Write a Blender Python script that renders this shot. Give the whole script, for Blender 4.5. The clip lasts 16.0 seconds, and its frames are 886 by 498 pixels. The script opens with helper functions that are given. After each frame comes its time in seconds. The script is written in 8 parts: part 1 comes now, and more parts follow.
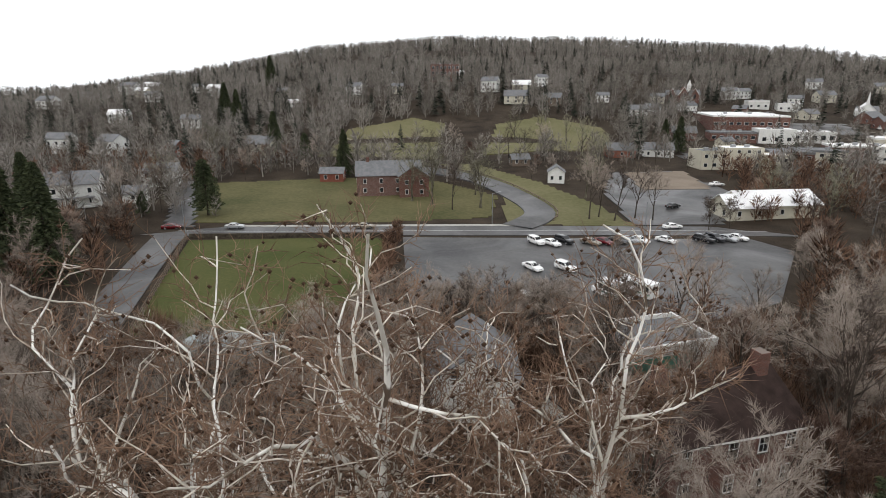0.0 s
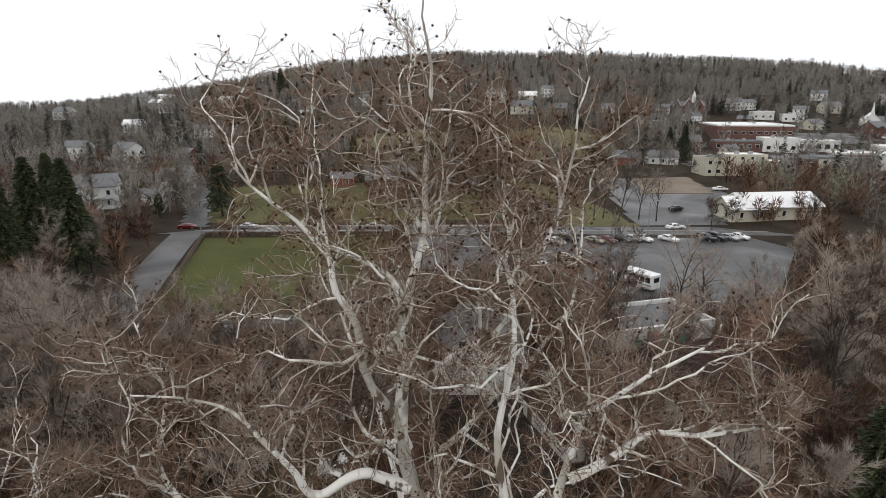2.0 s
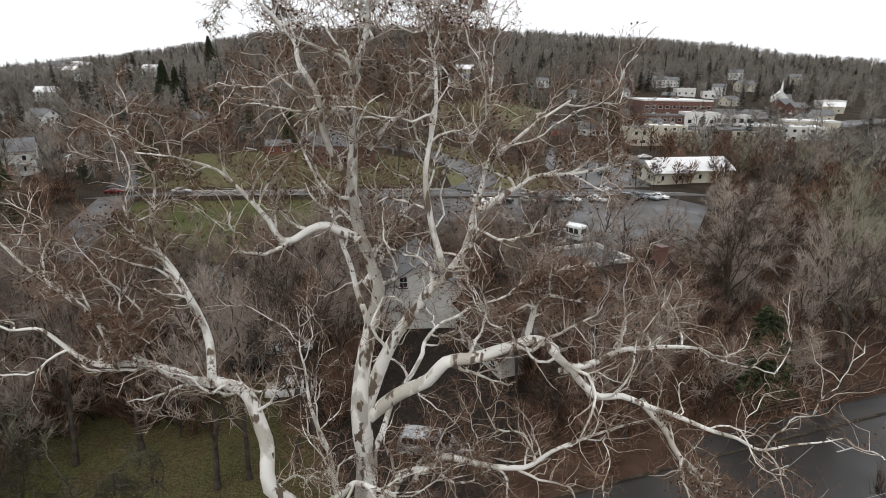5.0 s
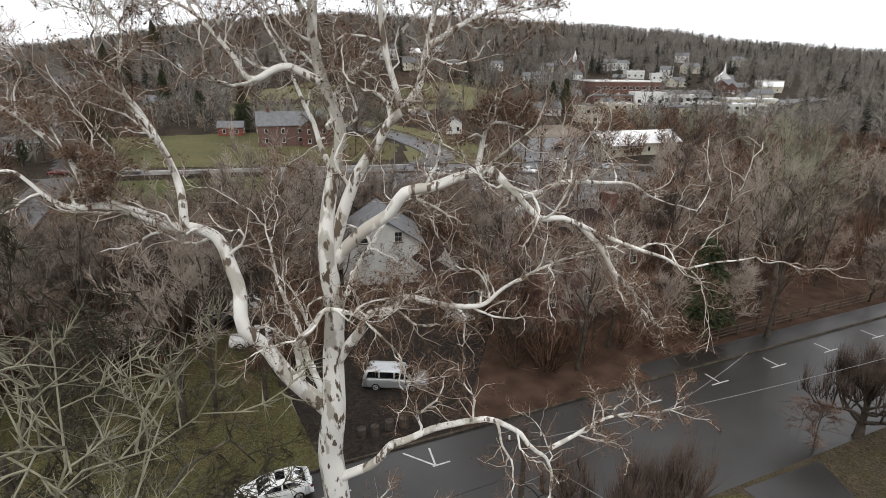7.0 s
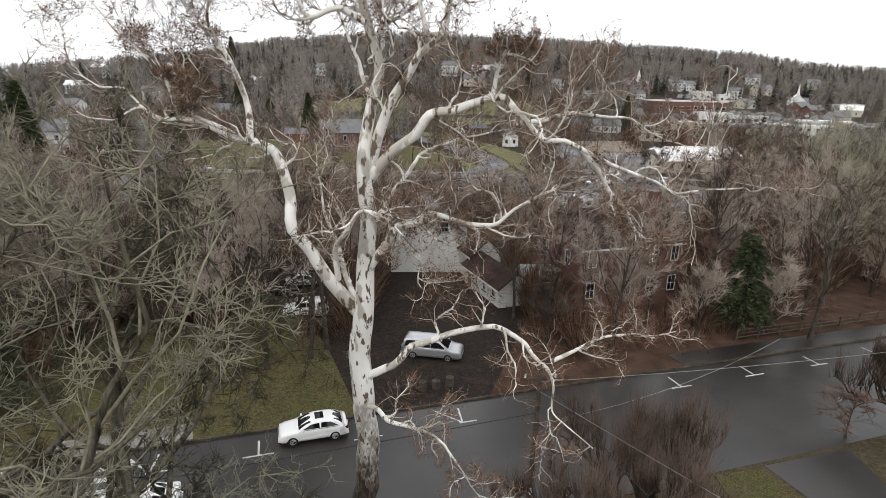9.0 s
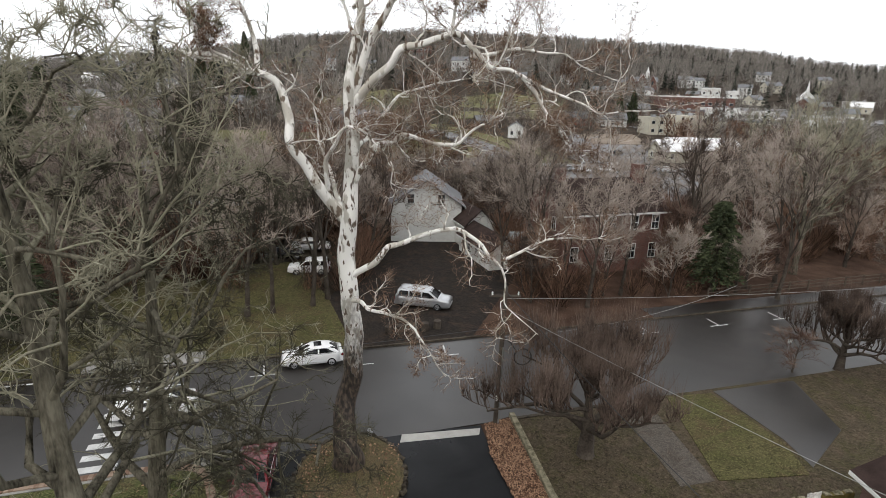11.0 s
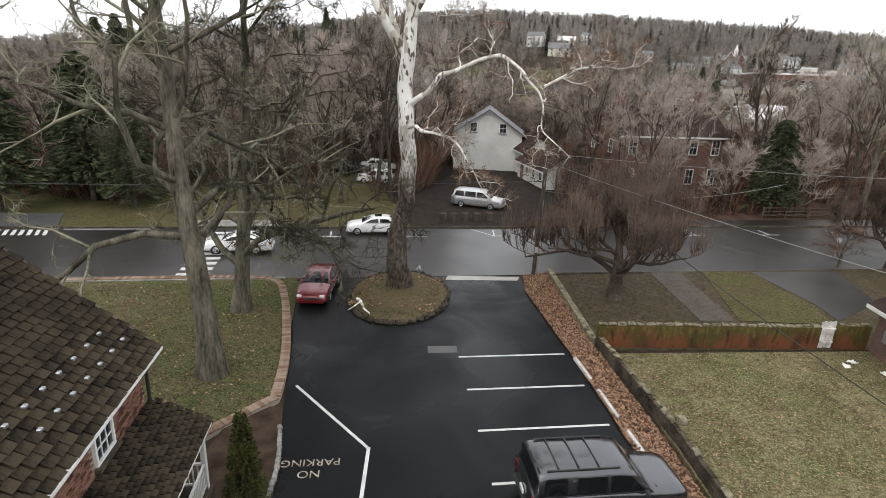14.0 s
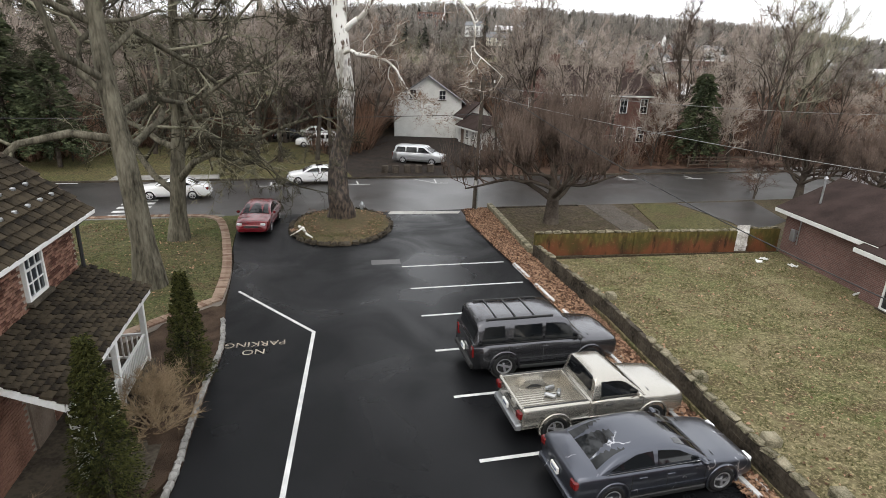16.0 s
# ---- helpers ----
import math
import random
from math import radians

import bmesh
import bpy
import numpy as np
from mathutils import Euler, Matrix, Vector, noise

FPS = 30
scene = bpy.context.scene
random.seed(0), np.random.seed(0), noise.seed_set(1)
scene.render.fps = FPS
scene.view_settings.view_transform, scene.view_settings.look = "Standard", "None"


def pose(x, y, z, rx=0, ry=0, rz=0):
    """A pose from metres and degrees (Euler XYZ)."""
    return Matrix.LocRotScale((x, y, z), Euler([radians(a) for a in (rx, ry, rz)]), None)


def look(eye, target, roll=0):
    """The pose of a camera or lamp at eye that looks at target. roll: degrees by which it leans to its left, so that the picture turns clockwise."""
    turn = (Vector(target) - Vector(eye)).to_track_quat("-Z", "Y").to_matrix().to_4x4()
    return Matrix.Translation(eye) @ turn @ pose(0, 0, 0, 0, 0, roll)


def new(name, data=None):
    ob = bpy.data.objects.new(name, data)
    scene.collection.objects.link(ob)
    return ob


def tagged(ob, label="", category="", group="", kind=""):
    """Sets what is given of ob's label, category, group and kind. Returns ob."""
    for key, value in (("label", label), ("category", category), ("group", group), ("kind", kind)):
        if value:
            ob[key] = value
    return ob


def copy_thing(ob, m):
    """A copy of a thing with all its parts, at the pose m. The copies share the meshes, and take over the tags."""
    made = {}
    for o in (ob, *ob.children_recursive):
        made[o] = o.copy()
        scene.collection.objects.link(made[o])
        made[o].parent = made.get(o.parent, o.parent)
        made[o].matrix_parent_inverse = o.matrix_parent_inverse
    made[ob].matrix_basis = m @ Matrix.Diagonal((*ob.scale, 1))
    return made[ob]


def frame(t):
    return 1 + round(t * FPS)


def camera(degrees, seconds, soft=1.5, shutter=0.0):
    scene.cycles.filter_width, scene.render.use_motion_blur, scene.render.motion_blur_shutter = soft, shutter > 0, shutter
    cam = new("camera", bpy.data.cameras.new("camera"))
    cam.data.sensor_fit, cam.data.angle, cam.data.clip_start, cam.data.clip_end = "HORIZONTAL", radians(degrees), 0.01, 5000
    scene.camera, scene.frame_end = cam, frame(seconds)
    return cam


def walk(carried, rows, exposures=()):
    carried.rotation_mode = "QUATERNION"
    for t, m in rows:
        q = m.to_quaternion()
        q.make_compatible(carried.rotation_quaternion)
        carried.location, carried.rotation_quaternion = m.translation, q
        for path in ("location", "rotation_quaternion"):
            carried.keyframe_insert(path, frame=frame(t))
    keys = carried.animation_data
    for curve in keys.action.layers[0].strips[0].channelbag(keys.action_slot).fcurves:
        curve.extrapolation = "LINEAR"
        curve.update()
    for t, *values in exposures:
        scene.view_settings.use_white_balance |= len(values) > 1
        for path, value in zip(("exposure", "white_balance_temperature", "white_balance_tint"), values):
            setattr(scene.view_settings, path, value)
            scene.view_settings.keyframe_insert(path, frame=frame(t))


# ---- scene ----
cam = camera(78.0, 16.0, soft=0.8)
PATH = [
    (0, (-4.200, 28.600, 32.800), (-4.233, 38.210, 30.035), -0.17),
    (0.5, (-4.250, 28.000, 32.000), (-4.189, 37.576, 29.118), -0.18),
    (1, (-4.300, 27.000, 31.300), (-4.404, 36.632, 28.613), 0.01),
    (1.5, (-4.350, 25.700, 30.700), (-4.577, 35.350, 28.087), -0.01),
    (2, (-4.400, 24.400, 30.200), (-4.556, 34.076, 27.680), -0.24),
    (2.5, (-4.400, 23.200, 29.800), (-4.184, 32.896, 27.364), -0.37),
    (3, (-4.400, 22.100, 29.400), (-3.798, 31.715, 26.720), -0.72),
    (3.5, (-4.367, 21.167, 28.959), (-3.805, 30.729, 26.085), -0.76),
    (6, (-4.586, 19.440, 25.005), (-3.115, 28.900, 22.117), 0.94),
    (6.5, (-4.707, 18.558, 24.086), (-3.001, 27.933, 21.052), 0.43),
    (7, (-4.613, 17.839, 23.410), (-2.970, 27.220, 20.360), 0.17),
    (7.5, (-4.345, 17.124, 22.832), (-2.873, 26.599, 19.992), 0.89),
    (8, (-4.206, 16.192, 22.176), (-2.978, 25.636, 19.128), 0.18),
    (8.5, (-3.995, 15.504, 21.638), (-3.082, 25.067, 18.860), 0.94),
    (9, (-3.869, 14.342, 21.075), (-3.201, 23.935, 18.331), 1.24),
    (11.5, (-2.119, 7.957, 18.122), (-1.706, 17.547, 15.318), 1.55),
    (12, (-1.882, 6.735, 17.228), (-1.610, 16.256, 14.183), 1.25),
    (12.5, (-1.542, 5.929, 16.102), (-1.113, 15.453, 13.083), 1.53),
    (13, (-1.322, 5.153, 14.807), (-1.872, 14.705, 11.898), 2.30),
    (13.5, (-1.160, 4.357, 13.561), (-2.117, 13.818, 10.466), 2.71),
    (14, (-1.036, 3.678, 12.261), (-1.747, 13.173, 9.205), 2.42),
    (14.5, (-0.732, 3.085, 11.116), (-0.516, 12.615, 8.094), 1.73),
    (15, (-0.617, 2.588, 9.901), (0.156, 12.107, 6.938), 1.62),
    (15.5, (-0.499, 2.206, 9.023), (-0.105, 11.707, 5.927), 2.04),
    (16, (-0.538, 1.944, 8.726), (-0.285, 11.450, 5.632), 1.99),
]
walk(cam, [(t, look(eye, target, roll)) for t, eye, target, roll in PATH],
     exposures=[(0.0, 0.20), (1.5, 0.08), (3.5, 0.03), (6.0, 0.22), (9.0, 0.42), (11.5, 0.44), (12.5, 0.56), (13.0, 0.72), (14.0, 0.70), (16.0, 0.84)])

# ---- overcast daylight ----
world = bpy.data.worlds.new("overcast_sky")
scene.world = world
world.use_nodes = True
wn, wl = world.node_tree.nodes, world.node_tree.links
wn.clear()
sky = wn.new("ShaderNodeTexSky")
sky.sky_type = "NISHITA"
sky.sun_disc = False
sky.sun_elevation = radians(38)
sky.sun_rotation = radians(200)
sky.air_density, sky.dust_density = 1.0, 6.0
cloud = wn.new("ShaderNodeMix")
cloud.data_type = "RGBA"
cloud.inputs["Factor"].default_value = 0.9
cloud.inputs[7].default_value = (8.6, 8.75, 9.0, 1)
wl.new(sky.outputs[0], cloud.inputs[6])
bg = wn.new("ShaderNodeBackground")
bg.inputs["Strength"].default_value = 0.13
wout = wn.new("ShaderNodeOutputWorld")
wl.new(cloud.outputs[2], bg.inputs["Color"])
wl.new(bg.outputs[0], wout.inputs["Surface"])

sun_data = bpy.data.lights.new("sun", "SUN")
sun_data.energy, sun_data.angle, sun_data.color = 0.4, radians(40), (1.0, 0.97, 0.93)
sun = new("sun", sun_data)
sun.matrix_world = look((0, 0, 80), (20, 50, 0))

# ---- materials ----
def mat(name, base, rough=0.8, metal=0.0, var=None, scale=1.0, fine=12.0, bump=0.0, spec=0.5, coords="Object", island=0.0, rand=0.0, bump_scale=None):
    """A Principled material: base colour, mixed by large and fine noise with the colour var, with a noise bump."""
    m = bpy.data.materials.new(name)
    m.use_nodes = True
    n, l = m.node_tree.nodes, m.node_tree.links
    b = n["Principled BSDF"]
    b.inputs["Base Color"].default_value = (*base, 1)
    b.inputs["Roughness"].default_value = rough
    b.inputs["Metallic"].default_value = metal
    b.inputs["Specular IOR Level"].default_value = spec if rough < 0.84 else min(spec, 0.15)
    if var is None and not bump:
        return m
    tc = n.new("ShaderNodeTexCoord")
    big, small = n.new("ShaderNodeTexNoise"), n.new("ShaderNodeTexNoise")
    big.inputs["Scale"].default_value, big.inputs["Detail"].default_value = scale, 5
    small.inputs["Scale"].default_value, small.inputs["Detail"].default_value = scale * fine, 4
    src = n.new("ShaderNodeNewGeometry").outputs["Position"] if coords == "World" else tc.outputs[coords]
    l.new(src, big.inputs["Vector"]); l.new(src, small.inputs["Vector"])
    if var is not None:
        add = n.new("ShaderNodeMath"); add.operation = "MULTIPLY_ADD"
        l.new(small.outputs[0], add.inputs[0]); add.inputs[1].default_value = 0.6
        l.new(big.outputs[0], add.inputs[2])
        ramp = n.new("ShaderNodeValToRGB")
        ramp.color_ramp.elements[0].position, ramp.color_ramp.elements[1].position = 0.55, 1.0
        ramp.color_ramp.elements[0].color, ramp.color_ramp.elements[1].color = (*base, 1), (*var, 1)
        fac = add.outputs[0]
        if island or rand:
            extra = n.new("ShaderNodeMath"); extra.operation = "MULTIPLY_ADD"
            g = n.new("ShaderNodeNewGeometry").outputs["Random Per Island"] if island else n.new("ShaderNodeObjectInfo").outputs["Random"]
            l.new(g, extra.inputs[0]); extra.inputs[1].default_value = island or rand
            sub = n.new("ShaderNodeMath"); sub.operation = "SUBTRACT"
            l.new(fac, sub.inputs[0]); sub.inputs[1].default_value = (island or rand) / 2
            l.new(sub.outputs[0], extra.inputs[2]); fac = extra.outputs[0]
        l.new(fac, ramp.inputs[0]); l.new(ramp.outputs[0], b.inputs["Base Color"])
    if bump:
        bm_ = n.new("ShaderNodeBump"); bm_.inputs["Strength"].default_value = bump
        bm_.inputs["Distance"].default_value = bump_scale or 0.02
        l.new(small.outputs[0], bm_.inputs["Height"]); l.new(bm_.outputs[0], b.inputs["Normal"])
    return m


def stretch(m, sx, sy, sz):
    """Stretches a material's noise along an axis."""
    n, l = m.node_tree.nodes, m.node_tree.links
    for t in [x for x in n if x.type == "TEX_NOISE"]:
        src = t.inputs["Vector"].links[0].from_socket
        mp = n.new("ShaderNodeMapping"); mp.inputs["Scale"].default_value = (sx, sy, sz)
        l.new(src, mp.inputs["Vector"]); l.new(mp.outputs[0], t.inputs["Vector"])
    return m


def patchy(name, c0, c1, c2, scale, low=None, coords="Object"):
    """Flaking sycamore bark: pale skin with grey and brown scales; low = (height, colour) for the rough lower trunk."""
    m = mat(name, c0, 0.75)
    n, l = m.node_tree.nodes, m.node_tree.links
    b = n["Principled BSDF"]
    tc = n.new("ShaderNodeTexCoord")
    mp = n.new("ShaderNodeMapping"); mp.inputs["Scale"].default_value = (1, 1, 0.4)
    l.new(tc.outputs[coords], mp.inputs["Vector"])
    n1, n2 = n.new("ShaderNodeTexNoise"), n.new("ShaderNodeTexNoise")
    n1.inputs["Scale"].default_value, n1.inputs["Detail"].default_value = scale, 6
    n2.inputs["Scale"].default_value, n2.inputs["Detail"].default_value = scale * 2.7, 6
    l.new(mp.outputs[0], n1.inputs["Vector"]); l.new(mp.outputs[0], n2.inputs["Vector"])
    r1, r2 = n.new("ShaderNodeValToRGB"), n.new("ShaderNodeValToRGB")
    for r, p in ((r1, 0.50), (r2, 0.565)):
        r.color_ramp.elements[0].position, r.color_ramp.elements[1].position = p, p + 0.05
    l.new(n1.outputs[0], r1.inputs[0]); l.new(n2.outputs[0], r2.inputs[0])
    m1, m2 = n.new("ShaderNodeMix"), n.new("ShaderNodeMix")
    m1.data_type = m2.data_type = "RGBA"
    m1.inputs[6].default_value, m1.inputs[7].default_value = (*c0, 1), (*c1, 1)
    l.new(r1.outputs[0], m1.inputs["Factor"])
    l.new(m1.outputs[2], m2.inputs[6]); m2.inputs[7].default_value = (*c2, 1)
    l.new(r2.outputs[0], m2.inputs["Factor"])
    out = m2.outputs[2]
    if low:
        sep = n.new("ShaderNodeSeparateXYZ"); l.new(tc.outputs[coords], sep.inputs[0])
        wob = n.new("ShaderNodeMath"); wob.operation = "MULTIPLY_ADD"
        l.new(n2.outputs[0], wob.inputs[0]); wob.inputs[1].default_value = 9.0; l.new(sep.outputs[2], wob.inputs[2])
        rl = n.new("ShaderNodeMapRange")
        rl.inputs["From Min"].default_value, rl.inputs["From Max"].default_value = low[0] + 3.0, low[0] + 6.0
        l.new(wob.outputs[0], rl.inputs["Value"])
        m3 = n.new("ShaderNodeMix"); m3.data_type = "RGBA"
        crust = n.new("ShaderNodeTexNoise"); crust.inputs["Scale"].default_value, crust.inputs["Detail"].default_value = 7.0, 6
        l.new(mp.outputs[0], crust.inputs["Vector"])
        rc = n.new("ShaderNodeValToRGB"); rc.color_ramp.elements[0].position, rc.color_ramp.elements[1].position = 0.4, 0.66
        rc.color_ramp.elements[0].color, rc.color_ramp.elements[1].color = (*[c * 0.25 for c in low[1]], 1), (*[c * 1.9 for c in low[1]], 1)
        l.new(crust.outputs[0], rc.inputs[0]); l.new(rc.outputs[0], m3.inputs[6]); l.new(out, m3.inputs[7]); l.new(rl.outputs[0], m3.inputs["Factor"])
        out = m3.outputs[2]
    l.new(out, b.inputs["Base Color"])
    bm_ = n.new("ShaderNodeBump"); bm_.inputs["Strength"].default_value = 0.5; bm_.inputs["Distance"].default_value = 0.03
    l.new(n2.outputs[0], bm_.inputs["Height"]); l.new(bm_.outputs[0], b.inputs["Normal"])
    return m


M = {}
M["asphalt_new"] = mat("fresh_asphalt", (0.0034, 0.0037, 0.0042), 0.36, var=(0.0095, 0.0098, 0.0108), spec=0.13, scale=0.25, fine=180, bump=0.35, bump_scale=0.006, coords="World")
M["asphalt_old"] = mat("worn_asphalt", (0.0125, 0.0105, 0.0092), 0.42, var=(0.030, 0.0262, 0.0235), spec=0.55, scale=0.2, fine=150, bump=0.3, bump_scale=0.006, coords="World")
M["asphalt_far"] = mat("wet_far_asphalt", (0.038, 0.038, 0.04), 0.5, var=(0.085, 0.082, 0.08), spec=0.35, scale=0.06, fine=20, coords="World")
M["paint"] = mat("road_paint", (0.62, 0.62, 0.6), 0.6, var=(0.4, 0.4, 0.39), scale=2.0, fine=25, coords="World")
M["field"] = mat("green_field", (0.046, 0.058, 0.016), 0.95, var=(0.085, 0.085, 0.032), scale=0.06, fine=30, coords="World", spec=0.1)
M["meadow"] = mat("hillside_meadow", (0.095, 0.095, 0.042), 0.95, var=(0.16, 0.145, 0.08), scale=0.04, fine=20, coords="World", spec=0.1)
M["woodfloor"] = mat("wooded_ground", (0.018, 0.013, 0.0095), 0.95, var=(0.055, 0.042, 0.03), scale=0.12, fine=25, bump=0.6, bump_scale=0.1, coords="World", spec=0.1)
M["mulch"] = mat("mulch_soil", (0.026, 0.017, 0.012), 0.95, var=(0.085, 0.058, 0.04), scale=1.5, fine=30, bump=1.0, bump_scale=0.04, coords="World", spec=0.1)
M["leafmulch"] = mat("red_leaf_litter", (0.034, 0.019, 0.013), 0.95, var=(0.085, 0.052, 0.036), scale=0.5, fine=40, bump=0.8, bump_scale=0.05, coords="World", spec=0.1)
M["leaf"] = mat("dry_leaf", (0.10, 0.052, 0.032), 0.85, var=(0.36, 0.225, 0.145), scale=3.0, island=1.0, spec=0.2)
M["concrete"] = mat("concrete", (0.30, 0.29, 0.27), 0.85, var=(0.42, 0.41, 0.38), scale=1.0, fine=25, bump=0.4, bump_scale=0.01, coords="World")
M["kerb"] = mat("kerb_stone", (0.12, 0.115, 0.105), 0.85, var=(0.30, 0.29, 0.27), scale=1.2, fine=20, bump=0.4, bump_scale=0.01, coords="World")
M["brick"] = mat("red_brick", (0.075, 0.034, 0.024), 0.85, var=(0.23, 0.125, 0.09), scale=2.0, rand=0.9, bump=0.4, bump_scale=0.01)
M["mortar"] = mat("mortar", (0.36, 0.31, 0.26), 0.95, var=(0.24, 0.21, 0.18), scale=2.0)
M["oldbrick"] = mat("dark_brick", (0.17, 0.06, 0.042), 0.85, var=(0.25, 0.10, 0.07), scale=2.0, rand=0.7, bump=0.4, bump_scale=0.01)
M["shingle"] = mat("brown_shingle", (0.007, 0.0055, 0.004), 0.95, var=(0.046, 0.036, 0.023), scale=1.3, rand=0.35, island=0, bump=0.5, bump_scale=0.01)
M["shingle_far"] = mat("brown_roofing", (0.018, 0.011, 0.009), 0.95, var=(0.044, 0.029, 0.025), scale=1.0, fine=25, bump=0.5, bump_scale=0.02)
M["slate"] = mat("grey_roofing", (0.10, 0.105, 0.11), 0.8, var=(0.17, 0.17, 0.175), scale=1.0, fine=15, bump=0.3)
M["white"] = mat("white_paint", (0.74, 0.74, 0.72), 0.6, var=(0.6, 0.6, 0.57), scale=1.5, fine=12)
M["whitewall"] = mat("white_masonry", (0.66, 0.66, 0.63), 0.8, var=(0.5, 0.5, 0.47), scale=0.5, fine=14)
M["cream"] = mat("cream_wall", (0.55, 0.52, 0.42), 0.8, var=(0.45, 0.42, 0.34), scale=0.5, fine=14)
M["membrane"] = mat("white_membrane_roof", (0.82, 0.82, 0.82), 0.6, var=(0.7, 0.7, 0.7), scale=0.2, fine=10)
M["metalroof"] = mat("pale_metal_roof", (0.20, 0.235, 0.225), 0.5, var=(0.32, 0.35, 0.35), scale=0.6, fine=10)
M["mosswall"] = mat("mossy_wall_stone", (0.026, 0.026, 0.010), 0.95, var=(0.27, 0.24, 0.17), scale=3.0, fine=10, bump=0.7, bump_scale=0.03, coords="World")
M["stone"] = mat("weathered_stone", (0.014, 0.011, 0.008), 0.95, var=(0.095, 0.08, 0.06), scale=1.2, fine=9, bump=0.8, bump_scale=0.03, coords="World")
M["glass"] = mat("window_glass", (0.02, 0.024, 0.028), 0.06, spec=0.8)
M["autoglass"] = mat("car_glass", (0.006, 0.007, 0.008), 0.05, spec=0.5)
M["tyre"] = mat("tyre_rubber", (0.018, 0.018, 0.018), 0.9)
M["rim"] = mat("alloy_rim", (0.42, 0.42, 0.43), 0.35, metal=0.6)
M["chrome"] = mat("chrome", (0.7, 0.7, 0.7), 0.15, metal=1.0)
M["trimblack"] = mat("black_trim", (0.02, 0.02, 0.02), 0.6)
M["taillight"] = mat("red_lens", (0.11, 0.006, 0.006), 0.2)
M["headlight"] = mat("clear_lens", (0.6, 0.62, 0.63), 0.12)
M["bar"] = mat("plate_bars", (0.10, 0.12, 0.2), 0.6)
for key, c, r, me in (("car_grey", (0.085, 0.085, 0.092), 0.22, 0.8), ("car_champagne", (0.40, 0.38, 0.335), 0.26, 0.8), ("car_navy", (0.022, 0.028, 0.045), 0.2, 0.4),
                      ("car_red", (0.125, 0.006, 0.011), 0.2, 0.2), ("car_white", (0.78, 0.78, 0.77), 0.25, 0.0), ("car_black", (0.015, 0.015, 0.017), 0.2, 0.2),
                      ("car_silver", (0.42, 0.43, 0.44), 0.28, 0.6), ("car_tan", (0.30, 0.27, 0.22), 0.3, 0.5)):
    M[key] = mat(key, c, r, metal=me)
    M[key].node_tree.nodes["Principled BSDF"].inputs["Coat Weight"].default_value = 0.6
M["pole"] = mat("creosote_pole", (0.045, 0.036, 0.028), 0.9, var=(0.10, 0.085, 0.07), scale=2.0, fine=10, bump=0.4)
M["wire"] = mat("black_cable", (0.02, 0.02, 0.02), 0.6)
M["palewire"] = mat("grey_cable", (0.26, 0.26, 0.25), 0.5)
M["wood"] = mat("weathered_fence_wood", (0.10, 0.075, 0.055), 0.9, var=(0.19, 0.15, 0.12), scale=2.0, fine=12)
M["steel"] = mat("galvanised_steel", (0.35, 0.36, 0.37), 0.4, metal=0.8)
M["syc"] = patchy("sycamore_bark", (0.80, 0.785, 0.74), (0.50, 0.47, 0.41), (0.14, 0.105, 0.075), 1.5)
M["syc_trunk"] = patchy("sycamore_trunk_bark", (0.76, 0.745, 0.70), (0.42, 0.40, 0.35), (0.11, 0.078, 0.055), 1.9, low=(7.2, (0.055, 0.040, 0.029)))
M["syc_twig"] = mat("sycamore_twig", (0.070, 0.040, 0.026), 0.9, var=(0.30, 0.195, 0.135), scale=1.2)
M["syc_fine"] = mat("sycamore_branchlets", (0.24, 0.19, 0.145), 0.85, var=(0.74, 0.69, 0.61), scale=0.8)
M["bark"] = mat("grey_bark", (0.026, 0.020, 0.016), 0.95, var=(0.09, 0.075, 0.06), scale=1.5, fine=9, bump=0.8, bump_scale=0.03)
M["bark_pale"] = stretch(mat("lichened_bark", (0.022, 0.019, 0.013), 0.95, var=(0.17, 0.155, 0.115), scale=3.0, fine=4.5, bump=1.0, bump_scale=0.06), 1, 1, 0.22)
M["twig"] = mat("brown_twigs", (0.050, 0.036, 0.028), 0.95, var=(0.35, 0.295, 0.25), scale=0.8, rand=0.5)
M["twig_dark"] = mat("dark_twigs", (0.030, 0.021, 0.016), 0.95, var=(0.165, 0.122, 0.098), scale=0.8, rand=0.4)
M["twig_red"] = mat("russet_twigs", (0.066, 0.037, 0.027), 0.95, var=(0.30, 0.225, 0.18), scale=0.8, rand=0.5)
M["twig_green"] = mat("lichen_twigs", (0.042, 0.038, 0.025), 0.95, var=(0.27, 0.255, 0.185), scale=0.8, rand=0.5)
M["needle"] = mat("dark_needles", (0.026, 0.034, 0.018), 0.9, var=(0.085, 0.10, 0.05), scale=0.6, island=0.6, spec=0.2)
M["arbor"] = mat("arborvitae_foliage", (0.010, 0.013, 0.004), 0.9, var=(0.066, 0.068, 0.018), scale=1.0, island=0.7, spec=0.2)
# bare twigs with distance haze painted in: base colour lightened and greyed
M["farwood_hazed"] = mat("hazed_bare_woods", (0.108, 0.094, 0.080), 1.0, var=(0.285, 0.264, 0.238), scale=0.02, fine=40, island=0.5, coords="World", spec=0.0)
M["farpine"] = mat("far_conifers", (0.03, 0.036, 0.028), 1.0, var=(0.065, 0.07, 0.055), scale=0.05, island=0.6, coords="World", spec=0.0)
M["seedball"] = mat("seed_balls", (0.06, 0.035, 0.022), 0.95)
M["brick_pale"] = mat("weathered_edging_brick", (0.16, 0.10, 0.07), 0.9, var=(0.27, 0.2, 0.15), scale=2.0, rand=0.8, bump=0.4, bump_scale=0.01)
